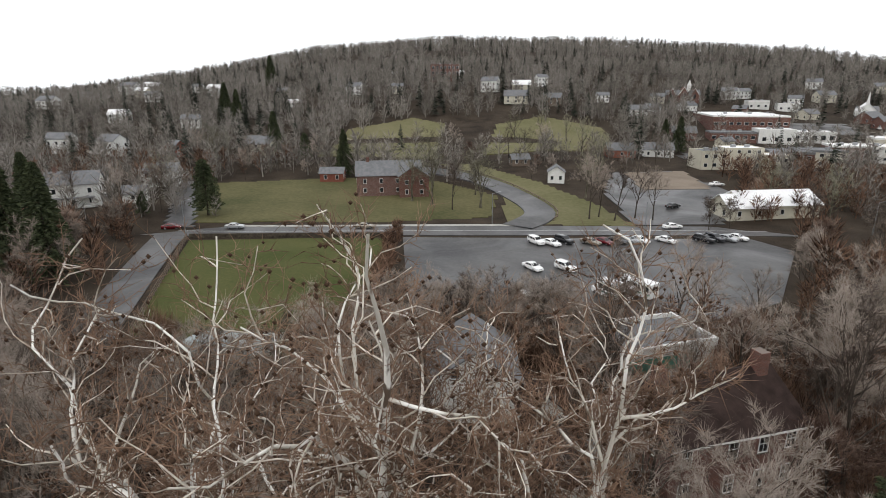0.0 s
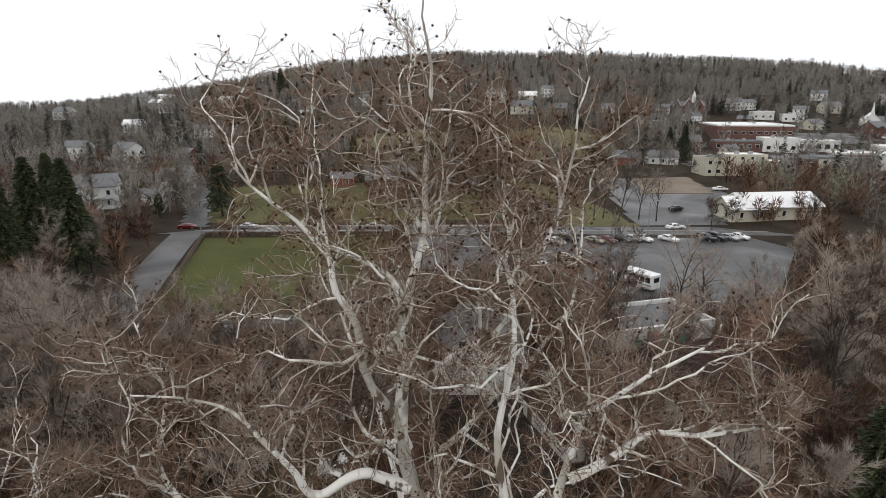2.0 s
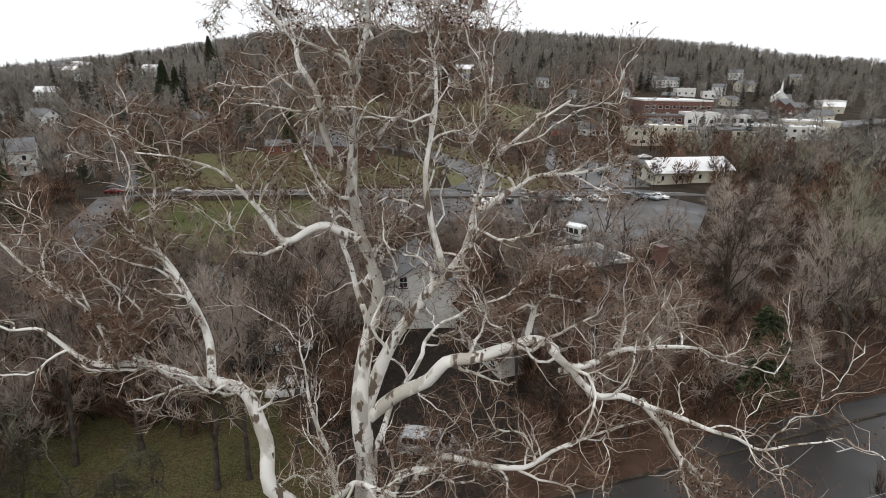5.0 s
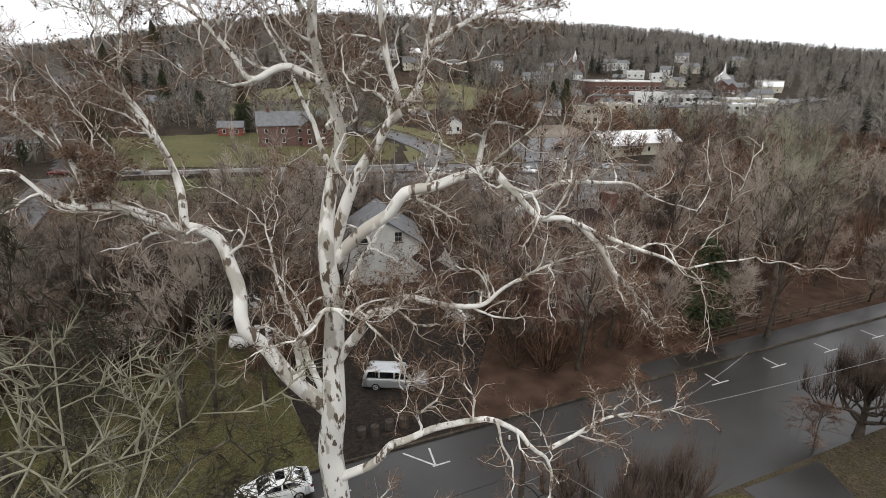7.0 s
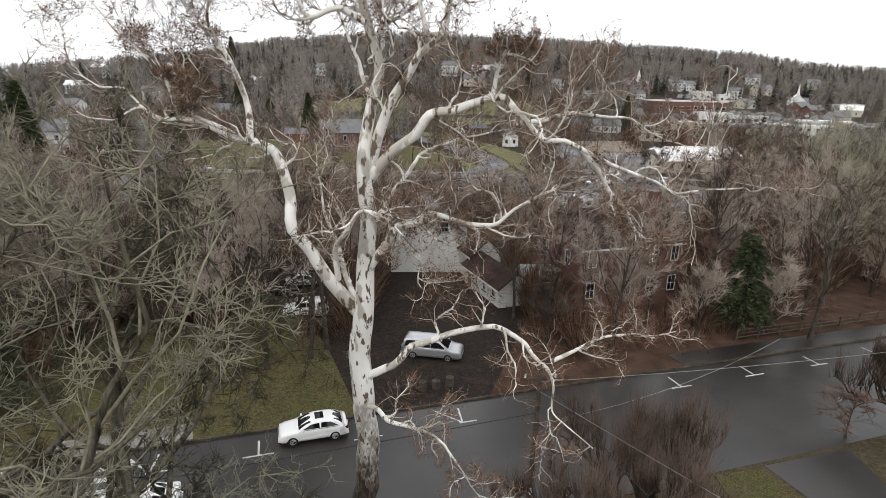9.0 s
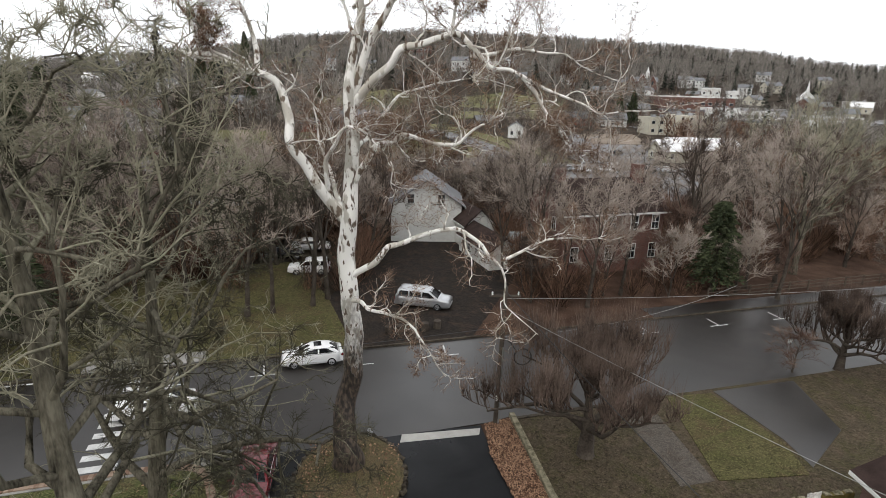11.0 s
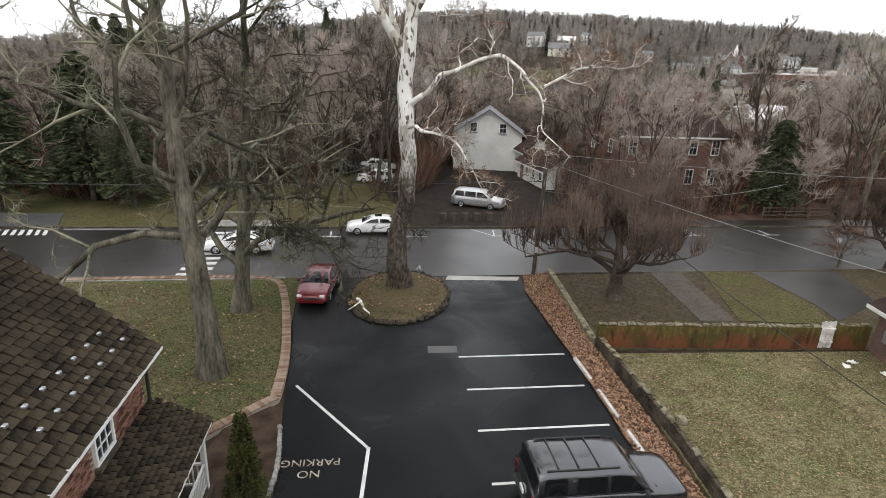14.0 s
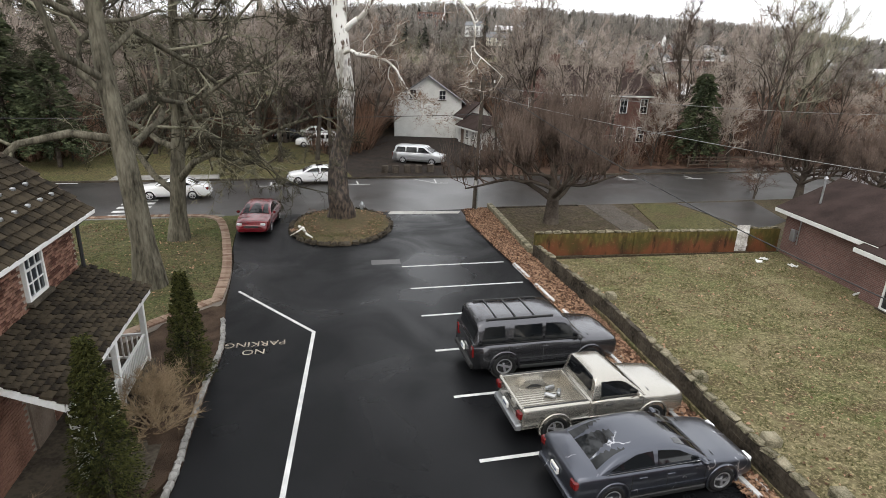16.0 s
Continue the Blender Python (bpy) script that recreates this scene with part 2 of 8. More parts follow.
M["gate_paint"] = mat("flaking_gate_paint", (0.20, 0.17, 0.14), 0.85, var=(0.74, 0.73, 0.70), scale=2.2, fine=6, coords="World")
M["fence_wood"] = mat("dark_fence_wood", (0.045, 0.034, 0.026), 0.9, var=(0.10, 0.08, 0.062), scale=2.0, fine=12)
M["straw"] = mat("tan_stems", (0.20, 0.14, 0.085), 0.9, var=(0.32, 0.24, 0.15), scale=2.0)
M["grass_far"] = mat("far_lawn_grass", (0.062, 0.064, 0.027), 0.95, var=(0.125, 0.112, 0.055), scale=0.05, fine=20, coords="World", spec=0.1)
M["gravel"] = mat("brown_gravel", (0.15, 0.12, 0.095), 0.95, var=(0.23, 0.19, 0.15), scale=0.1, fine=25, coords="World", spec=0.1)
M["greenpaint"] = mat("green_paint", (0.03, 0.14, 0.10), 0.7, var=(0.05, 0.19, 0.14), scale=1.0)


def turf(name, dry, green, bare, dark, scale=0.35, grain=9.0):
    """Winter turf: dry straw, green patches, bare spots and dark tufts, at several sizes."""
    m = mat(name, dry, 0.95, spec=0.1)
    n, l = m.node_tree.nodes, m.node_tree.links
    b = n["Principled BSDF"]
    pos = n.new("ShaderNodeNewGeometry").outputs["Position"]
    out = None
    for k, (sc, colour, lo_, hi_, det, dist) in enumerate(((scale, green, 0.44, 0.64, 6, 0.6), (scale * 2.3, bare, 0.48, 0.64, 7, 1.0), (grain, dark, 0.43, 0.62, 6, 0.5), (grain * 2.2, tuple(min(1, c * 1.9) for c in dry), 0.50, 0.66, 4, 0.0))):
        t = n.new("ShaderNodeTexNoise"); t.inputs["Scale"].default_value, t.inputs["Detail"].default_value, t.inputs["Distortion"].default_value = sc, det, dist
        t.inputs["Roughness"].default_value = 0.68
        mp = n.new("ShaderNodeMapping"); mp.inputs["Location"].default_value = (k * 13.1, k * 7.7, 0); l.new(pos, mp.inputs["Vector"]); l.new(mp.outputs[0], t.inputs["Vector"])
        r = n.new("ShaderNodeMapRange"); r.inputs["From Min"].default_value, r.inputs["From Max"].default_value = lo_, hi_; r.inputs["To Max"].default_value = 0.85
        l.new(t.outputs[0], r.inputs["Value"])
        mx = n.new("ShaderNodeMix"); mx.data_type = "RGBA"; mx.inputs[6].default_value, mx.inputs[7].default_value = (*dry, 1), (*colour, 1)
        l.new(r.outputs[0], mx.inputs["Factor"])
        if out: l.new(out, mx.inputs[6])
        out = mx.outputs[2]
        last = t
    l.new(out, b.inputs["Base Color"])
    bm_ = n.new("ShaderNodeBump"); bm_.inputs["Strength"].default_value = 0.9; bm_.inputs["Distance"].default_value = 0.05
    l.new(last.outputs[0], bm_.inputs["Height"]); l.new(bm_.outputs[0], b.inputs["Normal"])
    return m


M["grass"] = turf("winter_grass", (0.085, 0.076, 0.034), (0.045, 0.052, 0.015), (0.075, 0.048, 0.03), (0.024, 0.024, 0.010), 0.16, 5.0)
M["lawn_dry"] = turf("dormant_lawn", (0.160, 0.136, 0.076), (0.070, 0.092, 0.027), (0.074, 0.049, 0.030), (0.052, 0.047, 0.020), 0.30, 5.0)
M["yard"] = turf("bare_yard", (0.060, 0.048, 0.032), (0.050, 0.050, 0.018), (0.10, 0.072, 0.05), (0.020, 0.015, 0.010), 0.5, 6.0)


def stained_render(name):
    """Old red-brown render: rust and black streaks run down it, moss creeps in from the coping."""
    base = (0.125, 0.047, 0.022)
    m = mat(name, base, 0.92)
    n, l = m.node_tree.nodes, m.node_tree.links
    b = n["Principled BSDF"]
    pos = n.new("ShaderNodeNewGeometry").outputs["Position"]
    sep = n.new("ShaderNodeSeparateXYZ"); l.new(pos, sep.inputs[0])
    out = None
    for k, (sc, zs, colour, lo_, hi_, rise) in enumerate(((1.2, 0.35, (0.055, 0.026, 0.014), 0.46, 0.64, 0.0), (0.9, 0.7, (0.060, 0.052, 0.016), 0.62, 0.86, 0.36), (5.0, 0.35, (0.105, 0.082, 0.026), 0.74, 0.94, 0.28), (3.0, 0.25, (0.022, 0.014, 0.009), 0.58, 0.72, 0.0), (11.0, 1.0, (0.17, 0.085, 0.045), 0.62, 0.75, 0.0))):
        mp = n.new("ShaderNodeMapping"); mp.inputs["Scale"].default_value = (1, 1, zs); mp.inputs["Location"].default_value = (k * 5.0, 0, 0); l.new(pos, mp.inputs["Vector"])
        t = n.new("ShaderNodeTexNoise"); t.inputs["Scale"].default_value, t.inputs["Detail"].default_value = sc, 7; l.new(mp.outputs[0], t.inputs["Vector"])
        up_ = n.new("ShaderNodeMath"); up_.operation = "MULTIPLY_ADD"; up_.inputs[1].default_value = rise; l.new(sep.outputs[2], up_.inputs[0]); l.new(t.outputs[0], up_.inputs[2])
        r = n.new("ShaderNodeMapRange"); r.inputs["From Min"].default_value, r.inputs["From Max"].default_value = lo_, hi_; l.new(up_.outputs[0], r.inputs["Value"])
        mx = n.new("ShaderNodeMix"); mx.data_type = "RGBA"; mx.inputs[6].default_value, mx.inputs[7].default_value = (*base, 1), (*colour, 1)
        l.new(r.outputs[0], mx.inputs["Factor"])
        if out: l.new(out, mx.inputs[6])
        out = mx.outputs[2]; last = t
    l.new(out, b.inputs["Base Color"])
    bm_ = n.new("ShaderNodeBump"); bm_.inputs["Strength"].default_value = 0.6; bm_.inputs["Distance"].default_value = 0.02
    l.new(last.outputs[0], bm_.inputs["Height"]); l.new(bm_.outputs[0], b.inputs["Normal"])
    return m


M["stucco"] = stained_render("stained_wall_render")
M["thicket"] = mat("thicket_twigs", (0.026, 0.015, 0.010), 0.95, var=(0.21, 0.128, 0.088), scale=0.15, fine=8, island=0.5, coords="World", spec=0.1)


def peeling(name, base, pale):
    """Metallic paint whose clear coat has peeled: thin pale ragged rims round the bare islands."""
    m = mat(name, base, 0.3, metal=0.8)
    n, l = m.node_tree.nodes, m.node_tree.links
    b = n["Principled BSDF"]
    tc = n.new("ShaderNodeTexCoord")
    t = n.new("ShaderNodeTexNoise"); t.inputs["Scale"].default_value, t.inputs["Detail"].default_value = 1.15, 6
    l.new(tc.outputs["Object"], t.inputs["Vector"])
    s_, a_ = n.new("ShaderNodeMath"), n.new("ShaderNodeMath"); s_.operation, a_.operation = "SUBTRACT", "ABSOLUTE"
    l.new(t.outputs[0], s_.inputs[0]); s_.inputs[1].default_value = 0.53; l.new(s_.outputs[0], a_.inputs[0])
    r = n.new("ShaderNodeMapRange"); r.inputs["From Min"].default_value, r.inputs["From Max"].default_value, r.inputs["To Min"].default_value, r.inputs["To Max"].default_value = 0.004, 0.012, 1.0, 0.0
    l.new(a_.outputs[0], r.inputs["Value"])
    t2 = n.new("ShaderNodeTexNoise"); t2.inputs["Scale"].default_value = 0.9; l.new(tc.outputs["Object"], t2.inputs["Vector"])
    r2 = n.new("ShaderNodeMapRange"); r2.inputs["From Min"].default_value, r2.inputs["From Max"].default_value = 0.57, 0.60; l.new(t2.outputs[0], r2.inputs["Value"])
    cut = n.new("ShaderNodeMath"); cut.operation = "MULTIPLY"; l.new(r.outputs[0], cut.inputs[0]); l.new(r2.outputs[0], cut.inputs[1])
    mx = n.new("ShaderNodeMix"); mx.data_type = "RGBA"; mx.inputs[6].default_value, mx.inputs[7].default_value = (*base, 1), (*pale, 1)
    l.new(cut.outputs[0], mx.inputs["Factor"]); l.new(mx.outputs[2], b.inputs["Base Color"])
    b.inputs["Coat Weight"].default_value = 0.5
    return m


M["car_navy_worn"] = peeling("peeling_navy_paint", (0.072, 0.077, 0.094), (0.5, 0.5, 0.52))


def damp(m, lo_, hi_, scale):
    """Lets a paving dry out in patches: its gloss varies over some metres."""
    n, l = m.node_tree.nodes, m.node_tree.links
    pos = n.new("ShaderNodeNewGeometry").outputs["Position"]
    t = n.new("ShaderNodeTexNoise"); t.inputs["Scale"].default_value, t.inputs["Detail"].default_value, t.inputs["Distortion"].default_value = scale, 6, 1.2
    r = n.new("ShaderNodeMapRange"); r.inputs["From Min"].default_value, r.inputs["From Max"].default_value = 0.38, 0.62
    r.inputs["To Min"].default_value, r.inputs["To Max"].default_value = lo_, hi_
    l.new(pos, t.inputs["Vector"]); l.new(t.outputs[0], r.inputs["Value"]); l.new(r.outputs[0], n["Principled BSDF"].inputs["Roughness"])


damp(M["asphalt_new"], 0.24, 0.52, 0.22)
damp(M["asphalt_old"], 0.28, 0.40, 0.12)
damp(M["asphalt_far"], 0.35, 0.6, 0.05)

M["lawn_green"] = turf("shaded_lawn", (0.094, 0.090, 0.043), (0.050, 0.078, 0.019), (0.110, 0.070, 0.044), (0.024, 0.022, 0.010), 0.20, 5.0)
M["drive_litter"] = turf("littered_drive", (0.022, 0.018, 0.0155), (0.030, 0.024, 0.018), (0.050, 0.033, 0.023), (0.012, 0.010, 0.009), 0.25, 3.0)
M["island_turf"] = turf("island_turf", (0.110, 0.088, 0.050), (0.060, 0.064, 0.022), (0.120, 0.078, 0.048), (0.026, 0.020, 0.012), 0.6, 8.0)
M["gravel_drive"] = turf("gravel_drive", (0.095, 0.084, 0.072), (0.070, 0.062, 0.050), (0.060, 0.046, 0.034), (0.040, 0.034, 0.028), 0.5, 7.0)

# ---- building tools ----
def mesh_of(name, verts, faces, material=None, smooth=False):
    me = bpy.data.meshes.new(name)
    me.from_pydata([tuple(v) for v in verts], [], [tuple(f) for f in faces])
    if material:
        me.materials.append(material)
    if smooth:
        me.polygons.foreach_set("use_smooth", [True] * len(me.polygons))
    me.update()
    return me


def thing(name, label, category, at=None, group="", kind=""):
    ob = new(name)
    if at is not None:
        ob.matrix_world = at
    ob.empty_display_size = 0.2
    return tagged(ob, label, category, group, kind)


def part(name, bm, material, parent, label="", smooth=False):
    """Links a bmesh (or a mesh) as one object under a thing or a part."""
    if isinstance(bm, bmesh.types.BMesh):
        me = bpy.data.meshes.new(name)
        bmesh.ops.recalc_face_normals(bm, faces=bm.faces)
        bm.to_mesh(me)
        bm.free()
        if smooth:
            me.polygons.foreach_set("use_smooth", [True] * len(me.polygons))
    else:
        me = bm
    if material and not me.materials:
        me.materials.append(material)
    ob = new(name, me)
    if parent is not None:
        ob.parent = parent
    return tagged(ob, label) if label else ob


def structure(name, bm, material, label, category):
    return tagged(part(name, bm, material, None), label, category, kind="structure")


def box(x0, y0, z0, x1, y1, z1, bevel=0.0, bm=None):
    bm2 = bmesh.new()
    bmesh.ops.create_cube(bm2, size=1, matrix=Matrix.Translation(((x0 + x1) / 2, (y0 + y1) / 2, (z0 + z1) / 2)) @ Matrix.Diagonal((x1 - x0, y1 - y0, z1 - z0, 1)))
    if bevel:
        bmesh.ops.bevel(bm2, geom=bm2.edges[:], offset=bevel, segments=1, affect="EDGES")
    if bm is None:
        return bm2
    me = bpy.data.meshes.new("t"); bm2.to_mesh(me); bm2.free(); bm.from_mesh(me); bpy.data.meshes.remove(me)
    return bm


def rod(p, q, r0, r1=None, n=8, bm=None):
    """A round bar from p to q."""
    bm = bm or bmesh.new()
    p, q = Vector(p), Vector(q)
    d = (q - p)
    m = Matrix.Translation((p + q) / 2) @ d.to_track_quat("Z", "Y").to_matrix().to_4x4()
    bmesh.ops.create_cone(bm, cap_ends=True, segments=n, radius1=r0, radius2=r0 if r1 is None else r1, depth=d.length, matrix=m)
    return bm


def prism(poly, z0, z1):
    """A slab over a plan outline."""
    bm = bmesh.new()
    lo = [bm.verts.new((x, y, z0)) for x, y in poly]
    hi = [bm.verts.new((x, y, z1)) for x, y in poly]
    bm.faces.new(hi); bm.faces.new(lo[::-1])
    for i in range(len(poly)):
        j = (i + 1) % len(poly)
        bm.faces.new((lo[i], lo[j], hi[j], hi[i]))
    return bm


def strip(line, w0, w1, z0, z1):
    """A band along a plan line, between the offsets w0 and w1 to its left."""
    pts = [Vector(p) for p in line]
    left, right = [], []
    for i, p in enumerate(pts):
        d = (pts[min(i + 1, len(pts) - 1)] - pts[max(i - 1, 0)]).normalized()
        nrm = Vector((-d.y, d.x))
        left.append(p + nrm * w1); right.append(p + nrm * w0)
    bm = bmesh.new()
    ring = []
    for a, b in zip(left, right):
        ring.append([bm.verts.new((*a, z1)), bm.verts.new((*b, z1)), bm.verts.new((*b, z0)), bm.verts.new((*a, z0))])
    for r, s in zip(ring, ring[1:]):
        for k in range(4):
            bm.faces.new((r[k], r[(k + 1) % 4], s[(k + 1) % 4], s[k]))
    bm.faces.new(ring[0]); bm.faces.new(ring[-1][::-1])
    return bm


def smooth_line(pts, n=6):
    """Catmull-Rom through plan points."""
    out = []
    P = [pts[0], *pts, pts[-1]]
    for i in range(1, len(P) - 2):
        a, b, c, d = (Vector(p) for p in P[i - 1:i + 3])
        for k in range(n):
            t = k / n
            out.append(0.5 * ((2 * b) + (c - a) * t + (2 * a - 5 * b + 4 * c - d) * t * t + (3 * b - a - 3 * c + d) * t ** 3))
    out.append(Vector(pts[-1]))
    return out


STREET = math.atan(0.24)
SU, SV = Vector((math.cos(STREET), math.sin(STREET))), Vector((-math.sin(STREET), math.cos(STREET)))


def st(u, v):
    """Plan point u metres along the street from (0, 37), v metres across it."""
    p = Vector((0, 37.0)) + SU * u + SV * v
    return (p.x, p.y)


LOT = Vector((0.215, -0.9766))          # the car park's length, away from the street
LOTN = Vector((0.9766, 0.215))


def tubes(lines, name, material):
    """One mesh of tapered tubes. lines: (points n x 3, radii n, sides)."""
    V, F, base = [], [], 0
    for pts, rad, k in lines:
        pts = np.asarray(pts, float); n = len(pts)
        d = np.gradient(pts, axis=0); d /= np.linalg.norm(d, axis=1)[:, None] + 1e-9
        ref = np.array([0.31, 0.17, 0.93]) if abs(d[0][2]) < 0.8 else np.array([0.95, 0.2, 0.1])
        s = np.cross(d, ref); s /= np.linalg.norm(s, axis=1)[:, None] + 1e-9
        u = np.cross(s, d)
        a = np.arange(k) * 2 * np.pi / k
        ring = pts[:, None, :] + np.asarray(rad)[:, None, None] * (np.cos(a)[None, :, None] * s[:, None, :] + np.sin(a)[None, :, None] * u[:, None, :])
        V.append(ring.reshape(-1, 3))
        i = np.arange(n - 1)[:, None] * k; j = np.arange(k)[None, :]; j2 = (j + 1) % k
        F.append(np.stack([i + j, i + j2, i + k + j2, i + k + j], -1).reshape(-1, 4) + base)
        base += n * k
    V, F = np.concatenate(V), np.concatenate(F)
    me = bpy.data.meshes.new(name)
    me.vertices.add(len(V)); me.vertices.foreach_set("co", V.astype(np.float32).ravel())
    me.loops.add(F.size); me.loops.foreach_set("vertex_index", F.astype(np.int32).ravel())
    me.polygons.add(len(F)); me.polygons.foreach_set("loop_start", np.arange(0, F.size, 4, dtype=np.int32))
    me.polygons.foreach_set("use_smooth", np.ones(len(F), dtype=bool))
    me.update(calc_edges=True)
    me.materials.append(material)
    return me


def tri_mesh(V, F, name, material):
    """A mesh from numpy corners and triangles."""
    me = bpy.data.meshes.new(name)
    me.vertices.add(len(V)); me.vertices.foreach_set("co", np.asarray(V, np.float32).ravel())
    F = np.asarray(F, np.int32)
    me.loops.add(F.size); me.loops.foreach_set("vertex_index", F.ravel())
    me.polygons.add(len(F)); me.polygons.foreach_set("loop_start", np.arange(0, F.size, F.shape[1], dtype=np.int32))
    me.update(calc_edges=True)
    me.materials.append(material)
    return me


def grow(rng, p, d, length, r, steps, wob, up=0.0):
    """A wandering branch: points and radii."""
    pts, rad = [np.array(p, float)], [r]
    d = np.array(d, float) / np.linalg.norm(d)
    for i in range(steps):
        d = d + rng.normal(0, wob, 3) + np.array([0, 0, up])
        d /= np.linalg.norm(d)
        pts.append(pts[-1] + d * length / steps)
        rad.append(r * (1 - 0.75 * (i + 1) / steps))
    return np.array(pts), np.array(rad)


def side_dir(rng, d, spread, up):
    """A direction that leaves d at about the angle spread."""
    d = d / np.linalg.norm(d)
    s = rng.normal(size=3); s -= d * s.dot(d); s /= np.linalg.norm(s)
    v = d * math.cos(spread) + s * math.sin(spread) + np.array([0, 0, up])
    return v / np.linalg.norm(v)


def ramify(rng, line, counts, ratio, spread, up, wob, out, level=0, sides=(4, 3, 3), rmin=0.008, start=0.25):
    """Branches of branches along a line; out: lists by level."""
    pts, rad = line
    L = np.linalg.norm(np.diff(pts, axis=0), axis=1).sum()
    for c in range(counts[0]):
        f = start + (1 - start) * (c + rng.uniform(0, 1)) / counts[0]
        x = f * (len(pts) - 1); i = min(int(x), len(pts) - 2); w = x - i
        p = pts[i] * (1 - w) + pts[i + 1] * w
        r = max(rmin, (rad[i] * (1 - w) + rad[i + 1] * w) * rng.uniform(0.45, 0.7))
        d = side_dir(rng, pts[i + 1] - pts[i], spread * rng.uniform(0.7, 1.3), up)
        ln = L * ratio * rng.uniform(0.6, 1.25) * (1.15 - 0.55 * f)
        sub = grow(rng, p, d, ln, r, 4 if level < 1 and wob > 0.3 else 3 if level < 1 or wob > 0.3 else 2, wob * (1.0 if level < 1 else 1.5), up * 0.25)
        out[level].append((sub[0], np.maximum(sub[1], rmin * 0.6), sides[min(level, len(sides) - 1)]))
        if len(counts) > 1:
            ramify(rng, sub, counts[1:], ratio, spread, up, wob, out, level + 1, sides, rmin)


def cones(rng, lines, per, length, width, spread, up, name, material, extra=None, lo=0.15, bent=True):
    """Many fine tapering twigs along branches, joined into one mesh with the given tubes. lines: (points, radii, sides)."""
    P, D = [], []
    for pts, rad, k in lines:
        n = len(pts)
        for c in range(per):
            x = (lo + (1 - lo) * (c + rng.uniform()) / per) * (n - 1); i = min(int(x), n - 2); w = x - i
            P.append(pts[i] * (1 - w) + pts[i + 1] * w); D.append(pts[i + 1] - pts[i])
    P, D = np.array(P), np.array(D); m = len(P)
    D /= np.linalg.norm(D, axis=1)[:, None] + 1e-9
    S = rng.normal(size=(m, 3)); S -= D * (S * D).sum(1)[:, None]; S /= np.linalg.norm(S, axis=1)[:, None]
    a = spread * rng.uniform(0.5, 1.3, m)[:, None]
    T = D * np.cos(a) + S * np.sin(a) + np.array([0, 0, up]); T /= np.linalg.norm(T, axis=1)[:, None]
    L = length * rng.uniform(0.5, 1.3, m)[:, None]
    A = np.cross(T, rng.normal(size=(m, 3))); A /= np.linalg.norm(A, axis=1)[:, None]; B = np.cross(T, A)
    w = width * rng.uniform(0.7, 1.3, m)[:, None]
    bend = P + T * L * 0.55 + rng.normal(0, 0.08, (m, 3)) * L
    tip = bend + (T + rng.normal(0, 0.25, (m, 3)) + np.array([0, 0, up * 0.7])) * L * 0.5
    V = np.stack([P + A * w, P - A * 0.5 * w + B * 0.87 * w, P - A * 0.5 * w - B * 0.87 * w,
                  bend + A * w * 0.6, bend - A * 0.3 * w + B * 0.52 * w, bend - A * 0.3 * w - B * 0.52 * w, tip], 1).reshape(-1, 3)
    f = np.array([(0, 1, 4), (0, 4, 3), (1, 2, 5), (1, 5, 4), (2, 0, 3), (2, 3, 5), (3, 4, 6), (4, 5, 6), (5, 3, 6)])
    F = (np.arange(m)[:, None, None] * 7 + f[None]).reshape(-1, 3)
    if not bent:
        V = np.stack([P + A * w, P - A * 0.5 * w + B * 0.87 * w, P - A * 0.5 * w - B * 0.87 * w, tip], 1).reshape(-1, 3)
        F = (np.arange(m)[:, None, None] * 4 + np.array([(0, 1, 3), (1, 2, 3), (2, 0, 3)])[None]).reshape(-1, 3)
    me = tri_mesh(V, F, name, material)
    if extra:
        t = tubes(extra, name, material)
        bm = bmesh.new(); bm.from_mesh(t); bm.from_mesh(me)
        bm.to_mesh(t); bm.free(); bpy.data.meshes.remove(me)
        return t
    return me

# ---- the land ----
def hill(x, y):
    """Height of the land: level near the street, rising to a wooded ridge."""
    dx, dy = x + 4.0, y - 28.0
    D = math.hypot(dx, dy)
    b = math.degrees(math.atan2(dx, dy))
    P = np.interp(D, (0, 140, 215, 270, 330, 400, 560, 760, 1100, 1500, 1750, 4500), (0, 0, 4, 9, 22, 34, 52, 72, 108, 146, 146, 60))
    low = np.interp(b, (-180, -60, -42, -28, -12, 0, 12, 24, 34, 42, 60, 180), (0.2, 0.22, 0.36, 0.62, 0.92, 1.0, 0.95, 0.78, 0.56, 0.38, 0.25, 0.2))
    ridge = np.interp(b, (-180, -60, -42, -36, -31, -21.6, -12, 0, 12, 24, 32, 39, 45, 60, 180), (0.1, 0.12, 0.13, 0.18, 0.25, 0.54, 0.87, 1.04, 0.99, 0.86, 0.72, 0.53, 0.4, 0.25, 0.1))
    low += (ridge - low) * np.interp(D, (480, 740), (0, 1))
    town = np.interp(b, (10, 20, 45), (1.0, 0.62, 0.5)) if D < 420 else np.interp(D, (420, 560), (np.interp(b, (10, 20, 45), (1.0, 0.62, 0.5)), 1.0))
    bumps = noise.noise(Vector((x * 0.006, y * 0.006, 0.3))) * np.interp(D, (150, 400), (0, 7))
    return float(P * low * town + bumps) - 0.06


